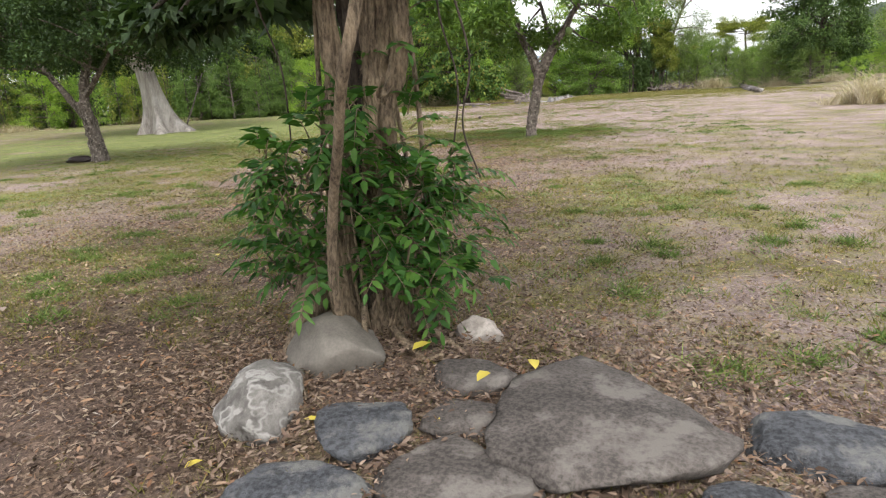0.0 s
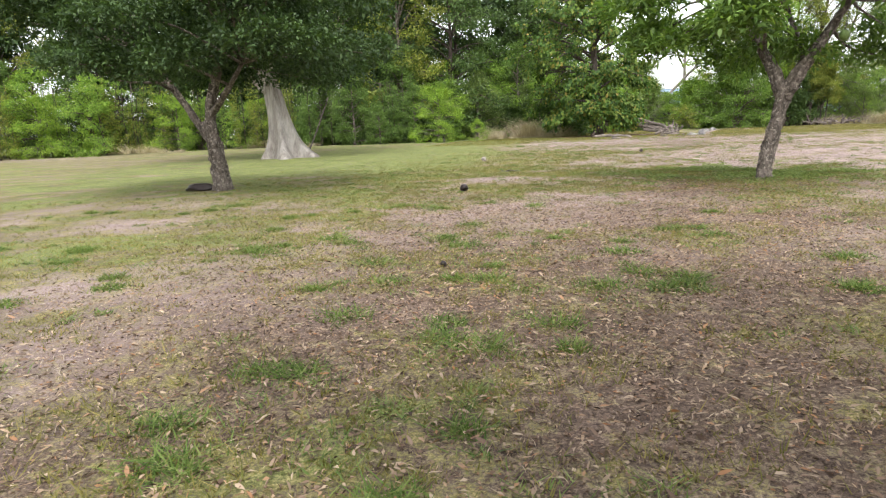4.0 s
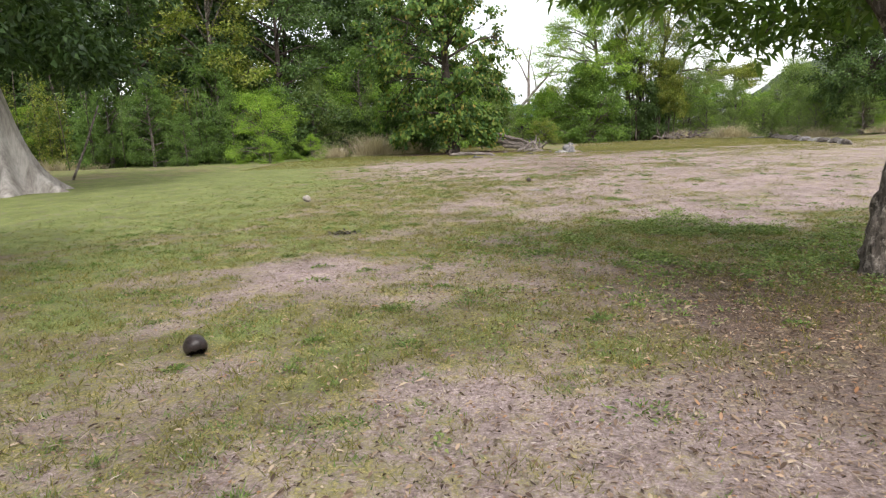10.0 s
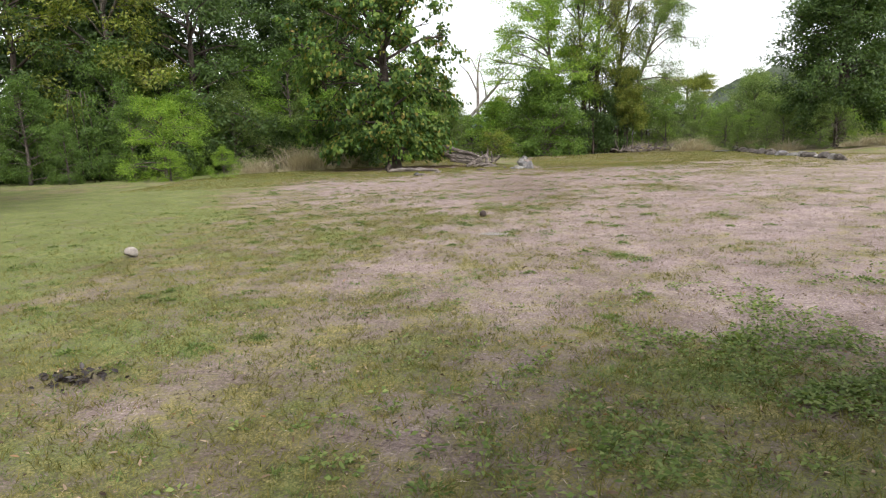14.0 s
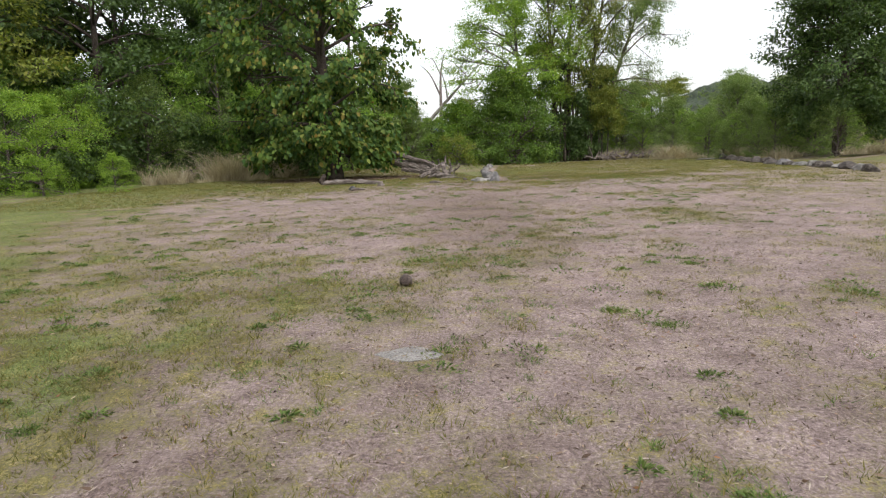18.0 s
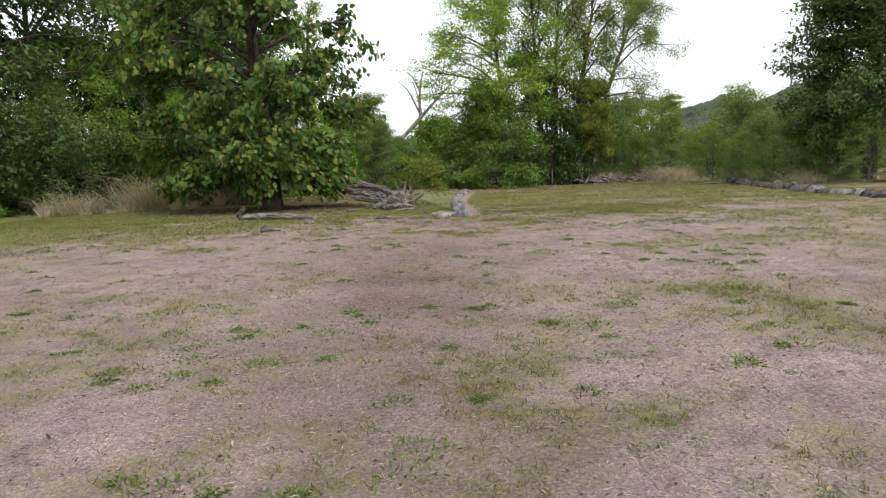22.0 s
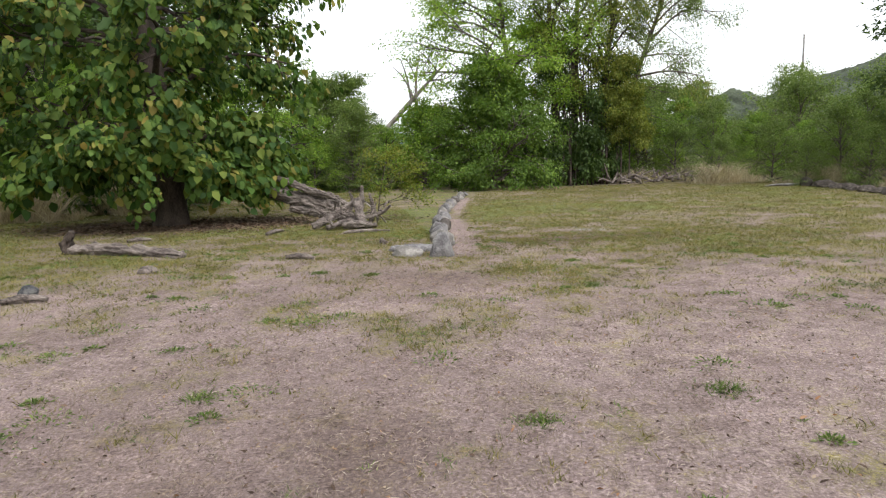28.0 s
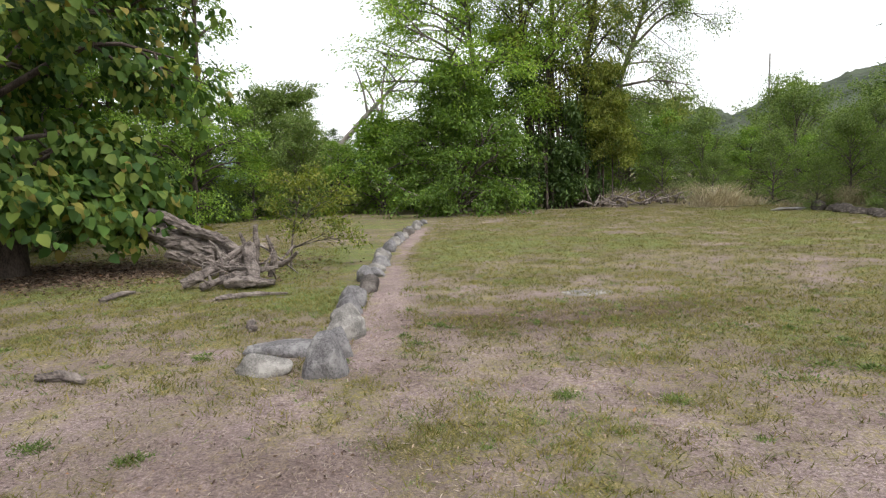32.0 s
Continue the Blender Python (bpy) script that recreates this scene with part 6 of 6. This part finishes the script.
for pts, r in [([(0, 0, 0), (0.2, 0, 7), (0.3, 0, 12), (0.9, 0, 15)], [0.35, 0.25, 0.16, 0.05]), ([(0.2, 0, 9), (-1.2, 0, 12), (-2.6, 0, 13.5)], [0.16, 0.1, 0.04]), ([(0.3, 0, 12), (-0.6, 0, 14), (-1.4, 0, 14.6)], [0.1, 0.07, 0.03])]:
    heap = Heap()
    tube(heap, pts, r, 7, 10)
    attach("limb", heap.mesh("limb", True), DRIFT, dead)

leaning = thing("leaning_dead_trunk", pose(0.2, 72.6, 0), "pale bare dead trunk leaning behind the bushes", "dead wood")
for pts, r in [([(-0.8, 0, 0), (1.6, 0.4, 3.4), (3.9, 1.0, 5.9), (6.0, 1.6, 8.1)], [0.2, 0.17, 0.13, 0.05]), ([(3.6, 0.9, 5.6), (3.4, 0.7, 6.9), (3.0, 0.6, 8.2)], [0.08, 0.06, 0.03]), ([(4.8, 1.2, 6.9), (5.9, 1.2, 7.0), (6.8, 1.1, 7.6)], [0.06, 0.04, 0.02])]:
    heap = Heap()
    tube(heap, pts, r, 10, 24, rough=0.2, seed=4)
    attach("limb", heap.mesh("limb", True), BARK_PALE, leaning)

# ---- fruit and small things on the lawn ----
def fruit(name, x, y, r, turn, label, broken=False, material=HUSK):
    bm = bmesh.new()
    bmesh.ops.create_uvsphere(bm, u_segments=20, v_segments=14, radius=r)
    for v in bm.verts:
        v.co.z *= 1.15
        v.co *= 1 + 0.1 * noise.noise(v.co * 14 + Vector((x, y, 0))) + 0.05 * noise.noise(v.co * 40 + Vector((y, x, 0)))
    if broken:
        bmesh.ops.delete(bm, geom=[f for f in bm.faces if f.calc_center_median().y < -0.45 * r and f.calc_center_median().z > -0.3 * r], context="FACES")
        bmesh.ops.solidify(bm, geom=bm.faces[:], thickness=0.008)
    for f in bm.faces:
        f.smooth = True
    me = bpy.data.meshes.new(name)
    bm.to_mesh(me)
    bm.free()
    me.materials.append(material)
    ob = new(name, me)
    ob.matrix_world = pose(x, y, float(gz(x, y)) + 0.85 * r, 70, 0, turn)
    return tagged(ob, label, "fruit", "fallen fruits on the lawn")


fruit("gourd", -2.07, 10.1, 0.085, 40, "dark brown broken gourd lying open on grass", True)
fruit("gourd", 0.9, 24.28, 0.072, 10, "dry dark brown round gourd on dry grass", False, HUSK_DRY)
fruit("gourd", -4.71, 21.04, 0.09, -30, "pale cracked gourd shell lying on grass", True, ROCK_WHITE)
fruit("gourd", -0.2, 3.45, 0.03, 0, "small dark dry fruit on leaf litter")
g = np.random.default_rng(151)
k = 90
p = np.stack([0.12 * g.normal(size=k), 0.09 * g.normal(size=k), 0.01 + 0.025 * g.random(k)], -1)
w = g.normal(size=(k, 3)) * np.array([1, 1, 0.4])
ln = 0.03 + 0.05 * g.random(k)
v, q, t = leaflet_block(p, w / np.linalg.norm(w, axis=1)[:, None], g.normal(size=(k, 3)) * 0.6 + np.array([0, 0, 1.0]), ln, ln * 0.6)
remains = tagged(attach("gourd_remains", mesh_of("gourd_remains", v, q, t), HUSK, None), "crumbled dark remains of a gourd on grass", "fruit", kind="stuff")
remains.matrix_world = pose(-2.44, 15.85, float(gz(-2.44, 15.85)))
GOURD_GREEN = surface("gourd_green_skin", (0.07, 0.11, 0.03), (0.12, 0.17, 0.05), 8, 0.4, 60, 0.2, 0.003)
for x, y, z, r in [(2.9, 10.9, 2.72, 0.1), (4.7, 11.2, 2.6, 0.09)]:
    hanging = thing("green_gourd", pose(x, y, z), "smooth green gourd hanging in the shade tree", "fruit")
    bm = bmesh.new()
    bmesh.ops.create_uvsphere(bm, u_segments=18, v_segments=12, radius=r)
    for vert in bm.verts:
        vert.co.z *= 1.12
    for face in bm.faces:
        face.smooth = True
    part("body", bm, GOURD_GREEN, hanging)
    heap = Heap()
    tube(heap, [(0, 0, 1.05 * r), (0.02, 0.01, r + 0.12), (0.05, 0.03, r + 0.4)], [0.008, 0.006, 0.006], 6, 8)
    attach("stalk", heap.mesh("stalk", True), BARK, hanging)
rock("stone", -1.35, 40.0, 0.13, 0.1, 0.1, 0, 130, ROCK_DARK, "single dark stone lying on the grass", "", 0.25)
rock("stone", -0.4, 41.3, 0.14, 0.08, 0.08, 0, 131, DRIFT, "grey lump of rotten wood lying on grass", "", 0.25)


# ---- grass, straw and fallen leaves near the walk ----
STRETCH = [(4.6, -5.0), (2.6, -2.8), (1.2, 0.5), (0.3, 6), (0.2, 11), (0.8, 15), (1.7, 20), (2.8, 26), (3.5, 32), (4.6, 38), (5.0, 44)]


def near_walk(n, seed, spread, ahead=0.0):
    """Places scattered along the stretch, thick in the middle and thin far out."""
    g = np.random.default_rng(seed)
    p = np.array(STRETCH)
    seg = np.linalg.norm(np.diff(p, axis=0), axis=1)
    s = g.random(n) * seg.sum()
    i = np.clip(np.searchsorted(np.cumsum(seg), s), 0, len(seg) - 1)
    u = (s - np.concatenate([[0], np.cumsum(seg)])[i]) / seg[i]
    c = p[i] + (p[i + 1] - p[i]) * u[:, None]
    off = g.normal(size=(n, 2)) * spread
    return c[:, 0] + off[:, 0], c[:, 1] + off[:, 1] * 0.4 + ahead, g


def blades(x, y, g, height, width, lean):
    """Single grass blades, one triangle each."""
    n = len(x)
    z = gz(x, y)
    a = g.random(n) * 6.283
    side = np.stack([np.cos(a), np.sin(a), 0 * a], -1) * (width * (0.6 + 0.8 * g.random(n)))[:, None]
    tip = np.stack([lean * g.normal(size=n), lean * g.normal(size=n), np.ones(n)], -1) * (np.broadcast_to(height, n) * (0.5 + g.random(n)))[:, None]
    p = np.stack([x, y, z - 0.004], -1)
    v = np.stack([p - side / 2, p + side / 2, p + tip], 1).reshape(-1, 3)
    return v, np.arange(3 * n).reshape(-1, 3)


# living grass stands in tufts
x, y, g = near_walk(150000, 3, 4.4, 1.5)
keep = (green_at(x, y) + 0.9 * (fbm(x * 4.5, y * 4.5, 29, 2) - 0.5) + 0.5 * (g.random(len(x)) - 0.5)) > 0.5
x, y = x[keep], y[keep]
n = 6
xx, yy = np.repeat(x, n) + g.normal(size=len(x) * n) * 0.022, np.repeat(y, n) + g.normal(size=len(x) * n) * 0.022
v, t = blades(xx, yy, g, np.repeat(0.022 + 0.04 * g.random(len(x)) ** 1.5, n), 0.0065, 0.8)
tagged(attach("short_grass", mesh_of("short_grass", v, t), GRASS_DULL, None), "short green grass growing in patches on the lawn", "grass", kind="stuff")
# dead stubble on the dry lawn
x, y, g = near_walk(60000, 4, 4.6, 2.0)
keep = (litter_at(x, y) < 0.6) & (green_at(x, y) + 0.3 * (g.random(len(x)) - 0.5) < 0.62) & (np.hypot(x - 3.9, y + 3.0) > 1.2)
x, y = x[keep], y[keep]
n = 5
xx, yy = np.repeat(x, n) + g.normal(size=len(x) * n) * 0.03, np.repeat(y, n) + g.normal(size=len(x) * n) * 0.03
v, t = blades(xx, yy, g, 0.026, 0.006, 1.1)
STUBBLE = foliage("grass_stubble_dead", [(0.1, 0.078, 0.062), (0.175, 0.137, 0.113), (0.26, 0.208, 0.176), (0.38, 0.318, 0.278), (0.16, 0.15, 0.078)], rough=0.85, through_part=0.15, gloss=0.08)
tagged(attach("dead_stubble", mesh_of("dead_stubble", v, t), STUBBLE, None), "short dead grass stubble on the dry lawn", "dry grass", kind="stuff")
# larger fresh tufts
x, y, g = near_walk(3200, 5, 5.0, 2.0)
keep = (green_at(x, y) + 0.5 * (fbm(x * 1.3, y * 1.3, 51, 3) - 0.5) > 0.42) & (np.hypot(x - 3.5, y + 2.8) > 0.9) & (g.random(len(x)) < np.where(y < 9, 0.8, 0.2))
x, y = x[keep], y[keep]
n = 60
rad = np.repeat((0.03 + 0.07 * g.random(len(x))) * np.where(y < 9, 1, 0.6), n)
xx, yy = np.repeat(x, n) + g.normal(size=len(x) * n) * rad, np.repeat(y, n) + g.normal(size=len(x) * n) * rad
v, t = blades(xx, yy, g, np.repeat(np.where(y < 9, 0.038, 0.028), n), 0.009, 1.2)
TUFT = foliage("grass_tuft_fresh", [(0.05, 0.085, 0.024), (0.105, 0.16, 0.046), (0.145, 0.2, 0.062), (0.22, 0.25, 0.105)], rough=0.6, gloss=0.2)
FRESH = foliage("grass_fresh", [(0.045, 0.08, 0.02), (0.08, 0.13, 0.03), (0.122, 0.175, 0.044), (0.19, 0.225, 0.078)], rough=0.65, gloss=0.2)
tagged(attach("grass_tufts", mesh_of("grass_tufts", v, t), TUFT, None), "fresh green grass tufts on bare ground", "grass", kind="stuff")


# short scattered sprigs on the dry lawn
x, y, g = near_walk(26000, 8, 4.2, 2.0)
keep = (y > 7) & ((0.6 * green_at(x, y) + 1.5 * (fbm(x * 2.3, y * 2.3, 57, 4) - 0.5) + 0.25 * (g.random(len(x)) - 0.5)) > 0.4)
x, y = x[keep], y[keep]
n = 18
rad = np.repeat(0.02 + 0.05 * g.random(len(x)) ** 2, n)
xx, yy = np.repeat(x, n) + g.normal(size=len(x) * n) * rad, np.repeat(y, n) + g.normal(size=len(x) * n) * rad
v, t = blades(xx, yy, g, 0.026, 0.008, 1.0)
tagged(attach("grass_sprigs", mesh_of("grass_sprigs", v, t), TUFT, None), "short scattered sprigs of green grass on the dry lawn", "grass", kind="stuff")


def lying(n, seed, spread, length, width, height, weight, jump=0.012, oval=False):
    """Flat pieces that lie about: folded blades close to the ground."""
    x, y, g = near_walk(n, seed, spread, 0.6)
    keep = g.random(n) < weight(x, y)
    x, y = x[keep], y[keep]
    k = len(x)
    a = g.random(k) * 6.283
    ways = np.stack([np.cos(a), np.sin(a), height * (g.random(k) - 0.35)], -1)
    p = np.stack([x, y, gz(x, y) + 0.004 + jump * g.random(k)], -1)
    if oval:
        ln = length * (0.6 + 0.8 * g.random(k))
        return leaflet_block(p, ways / np.linalg.norm(ways, axis=1)[:, None], g.normal(size=(k, 3)) * 0.35 + np.array([0, 0, 1.0]), ln, ln * width / length)
    return leaves(p, ways, length, width, seed + 1, 0.0, 0.22, 0.5)


v, q = lying(420000, 11, 3.6, 0.03, 0.012, 0.9, lambda x, y: np.clip(1.2 * litter_at(x, y) + 0.1 + 0.15 * step(-y, -14, -8), 0, 1) * (1 - 0.5 * green_at(x, y)))
tagged(attach("leaf_litter", mesh_of("leaf_litter", v, q), LITTER, None), "brown and tan fallen leaves lying thick on the ground", "fallen leaves", kind="stuff")
v, q, t = lying(90000, 15, 3.6, 0.05, 0.016, 0.9, lambda x, y: np.clip(0.85 * litter_at(x, y) + 0.04 + 0.07 * step(-y, -17, -9), 0, 1), 0.014, True)
tagged(attach("large_fallen_leaves", mesh_of("large_fallen_leaves", v, q, t), LITTER, None), "large curled brown fallen leaves on the ground", "fallen leaves", kind="stuff")
v, q = lying(170000, 19, 3.8, 0.055, 0.0045, 0.35, lambda x, y: np.clip(1.1 - green_at(x, y) - 0.6 * litter_at(x, y) - 0.25, 0.0, 1), 0.02)
tagged(attach("straw", mesh_of("straw", v, q), STRAW, None), "dry straw-coloured grass stalks lying on bare ground", "dry grass", kind="stuff")

v, q = lying(150000, 17, 3.6, 0.06, 0.004, 0.6, lambda x, y: np.clip(1.2 * litter_at(x, y) + 0.12 * step(-y, -14, -8), 0, 1), 0.02)
tagged(attach("leaf_stalks", mesh_of("leaf_stalks", v, q), LITTER, None), "thin brown leaf stalks and stems strewn over the litter", "fallen leaves", kind="stuff")

# leaves heaped between the stones round the tree
g = np.random.default_rng(181)
k = 34000
x, y = 3.9 + 1.2 * g.normal(size=k), -2.8 + 0.65 * g.normal(size=k)
keep = (y > -4.3) & (x > 2.2)
x, y = x[keep], y[keep]
k = len(x)
a = g.random(k) * 6.283
w = np.stack([np.cos(a), np.sin(a), 0.9 * (g.random(k) - 0.35)], -1)
ln = 0.014 + 0.036 * g.random(k) ** 2
v, q, t = leaflet_block(np.stack([x, y, gz(x, y) + 0.006 + 0.045 * g.random(k) ** 1.5], -1), w / np.linalg.norm(w, axis=1)[:, None], g.normal(size=(k, 3)) * 0.5 + np.array([0, 0, 1.0]), ln, ln * 0.34)
tagged(attach("heaped_leaves", mesh_of("heaped_leaves", v, q, t), LITTER_OLD, None), "small dull brown leaves heaped between the stones", "fallen leaves", kind="stuff")

# dead leaves under the broad-leaved tree
g = np.random.default_rng(171)
k = 14000
x, y = -2.7 + 2.3 * g.normal(size=k), 50.1 + 1.15 * g.normal(size=k)
a = g.random(k) * 6.283
w = np.stack([np.cos(a), np.sin(a), 0.5 * (g.random(k) - 0.3)], -1)
ln = 0.03 + 0.06 * g.random(k)
v, q, t = leaflet_block(np.stack([x, y, gz(x, y) + 0.01 + 0.03 * g.random(k)], -1), w / np.linalg.norm(w, axis=1)[:, None], g.normal(size=(k, 3)) * 0.35 + np.array([0, 0, 1.0]), ln, ln * 0.6)
tagged(attach("dead_leaves", mesh_of("dead_leaves", v, q, t), LITTER_OLD, None), "broad brown dead leaves under the broad-leaved tree", "fallen leaves", kind="stuff")

# lone weeds dotted over the dry lawn
g = np.random.default_rng(95)
x, y = -7 + 17 * g.random(1500), 9 + 35 * g.random(1500)
keep = (fbm(x * 0.7, y * 0.7, 97, 3) + 0.35 * (g.random(len(x)) - 0.5)) > 0.55
x, y = x[keep], y[keep]
n = 80
rad = np.repeat(0.03 + 0.1 * g.random(len(x)) ** 2.0, n)
ox, oy = g.normal(size=len(x) * n) * rad * 1.1, g.normal(size=len(x) * n) * rad * 0.9
px, py = np.repeat(x, n) + ox, np.repeat(y, n) + oy
lift = 0.45 * rad * np.exp(-(ox**2 + oy**2) / (1.6 * rad**2)) * g.random(len(px))
ways = np.stack([ox / rad, oy / rad, 0.5 + 0.7 * g.random(len(px))], -1) + g.normal(size=(len(px), 3)) * 0.4
v, t = leaves(np.stack([px, py, gz(px, py) + 0.006 + lift], -1), ways, 0.034, 0.013, 98, 0.3, 0.2, 0.5)
tagged(attach("lone_weeds", mesh_of("lone_weeds", v, t), TUFT, None), "small green weeds dotted over the dry lawn", "weeds", kind="stuff")

# low spreading tufts that stand out
spots = [(0.36, 3.01), (-0.62, 4.73), (-0.25, 4.4), (1.33, 2.98), (-1.03, 8.1), (-0.16, 7.75), (2.57, 19.97), (-0.77, 13.58), (3.13, 22.5), (4.29, 24.77), (2.81, 23.0), (3.15, 30.24), (3.79, 29.48), (6.08, 30.04), (5.96, 41.1), (0.8, 1.4), (-0.31, 0.7), (0.93, -0.83), (-0.1, -0.21), (-0.9, 3.44), (-1.67, 4.36)]
spots += [(0.4, 1.78), (-0.35, 1.75), (2.09, 38.2), (5.63, 35.9), (2.04, 36.2), (4.3, 35.58), (2.24, 40.74), (6.72, 40.87), (5.76, 39.34), (2.98, 40.44), (5.04, -2.45), (1.6, 3.5), (2.0, 3.4), (-2.5, 3.7), (-2.0, 4.6), (1.4, 4.3)]
g = np.random.default_rng(90)
x, y, g = near_walk(900, 91, 3.6, 1.0)
keep = (np.hypot(x - 3.6, y + 2.7) > 1.6) & (green_at(x, y) + 0.4 * (fbm(x * 0.8, y * 0.8, 71, 3) - 0.5) > 0.45) & (g.random(len(x)) < np.where(y < 8, 0.8, 0.12))
sx, sy = np.concatenate([[p[0] for p in spots], x[keep]]), np.concatenate([[p[1] for p in spots], y[keep]])
n = 240
size = 0.05 + 0.08 * g.random(len(sx))
size[: len(spots)] += 0.04
size *= np.where(sy < 8, 1.0, 0.7)
rad = np.repeat(size, n)
ox, oy = g.normal(size=len(sx) * n) * rad, g.normal(size=len(sx) * n) * rad * 0.8
v, t = blades(np.repeat(sx, n) + ox, np.repeat(sy, n) + oy, g, np.repeat(np.where(sy < 8, 1.0, 0.7), n) * (0.026 + 0.38 * rad * np.exp(-(ox**2 + oy**2) / (1.5 * rad**2))), 0.011, 1.3)
tagged(attach("spreading_tufts", mesh_of("spreading_tufts", v, t), FRESH, None), "low spreading tufts of fresh green grass", "grass", kind="stuff")

# coarse grass of the farther lawn
g = np.random.default_rng(160)
x, y = -13 + 36 * g.random(90000), 36 + 31 * g.random(90000)
keep = (green_at(x, y) + 0.6 * (g.random(len(x)) - 0.5)) > 0.42
keep &= ~((np.abs(x - 4.3) < 0.35 + 0.0053 * np.clip(y - 42, 0, 40) ** 2) & (y > 41))
keep &= litter_at(x, y) < 0.35
x, y = x[keep], y[keep]
n = 4
xx, yy = np.repeat(x, n) + g.normal(size=len(x) * n) * 0.04, np.repeat(y, n) + g.normal(size=len(x) * n) * 0.04
v, t = blades(xx, yy, g, 0.045, 0.012, 0.9)
tagged(attach("coarse_grass", mesh_of("coarse_grass", v, t), GRASS_DULL, None), "short coarse grass on the farther lawn", "grass", kind="stuff")

# broad low weeds in the lush patches
g = np.random.default_rng(140)
wx, wy = 3.5 + 1.5 * g.normal(size=4200), 14.5 + 1.5 * g.normal(size=4200)
keep = fbm(wx * 1.6, wy * 1.6, 143, 4) + 0.3 * (g.random(4200) - 0.5) > 0.54
wx, wy = wx[keep], wy[keep]
n = 14
a = g.random(len(wx) * n) * 6.283
d = 0.08 * g.random(len(a))
px, py = np.repeat(wx, n) + d * np.cos(a), np.repeat(wy, n) + d * np.sin(a)
ways = np.stack([np.cos(a), np.sin(a), 0.15 + 0.5 * g.random(len(a))], -1)
v, q = leaves(np.stack([px, py, gz(px, py) + 0.01 + 0.04 * g.random(len(a))], -1), ways, 0.04, 0.02, 145, 0.3, 0.2, 0.4)
WEED = foliage("weed_leaf", [(0.0826, 0.1239, 0.03634), (0.1204, 0.1711, 0.04932), (0.1711, 0.2242, 0.0675), (0.236, 0.2773, 0.1038)], rough=0.6, gloss=0.25)
tagged(attach("low_weeds", mesh_of("low_weeds", v, q), WEED, None), "low broad-leaved green weeds spreading over the lawn", "weeds", kind="stuff")

# single leaves that catch the eye
for x, y, ln, mat, label in [(0.485, -1.75, 0.12, STRAW, "single large pale dry leaf lying face up"), (4.84, -3.2, 0.06, YELLOW, "small yellow leaf fallen beside the boulder"), (4.02, -2.86, 0.1, YELLOW, "large yellow-orange leaf fallen beside the boulder"), (3.86, -3.12, 0.09, YELLOW, "bright yellow leaf fallen between stones"), (3.62, -2.55, 0.12, YELLOW, "yellow leaf hanging over the root"), (4.2, -2.7, 0.1, YELLOW, "pale yellow leaf fallen behind the boulder"), (3.3, -3.15, 0.08, YELLOW, "yellow-brown leaf fallen between stones"), (2.95, -3.45, 0.07, YELLOW, "small yellow leaf on leaf litter"), (0.98, 5.2, 0.16, STRAW, "pale curled dry leaf on leaf litter"), (1.25, -0.2, 0.08, YELLOW, "yellow leaf lying in grass"), (-0.41, 12.44, 0.07, STRAW, "small pale dry leaf on the grass"), (1.03, 15.27, 0.07, STRAW, "small pale dry leaf on bare ground")]:
    g = np.random.default_rng(int(abs(x * 100)))
    a = g.random() * 6.283
    heap = Heap()
    heap.add(*leaflet_block(np.array([[0, 0, 0.02]]), np.array([[math.cos(a), math.sin(a), 0.12]]), np.array([[0.1, 0.1, 1.0]]), np.array([ln]), np.array([ln * 0.55])))
    ob = attach("fallen_leaf", heap.mesh("fallen_leaf"), mat, None)
    ob.matrix_world = pose(x, y, float(gz(x, y)) + (0.12 if ln > 0.09 and y < -2.6 else 0.02))
    tagged(ob, label, "leaf", "single fallen leaves")
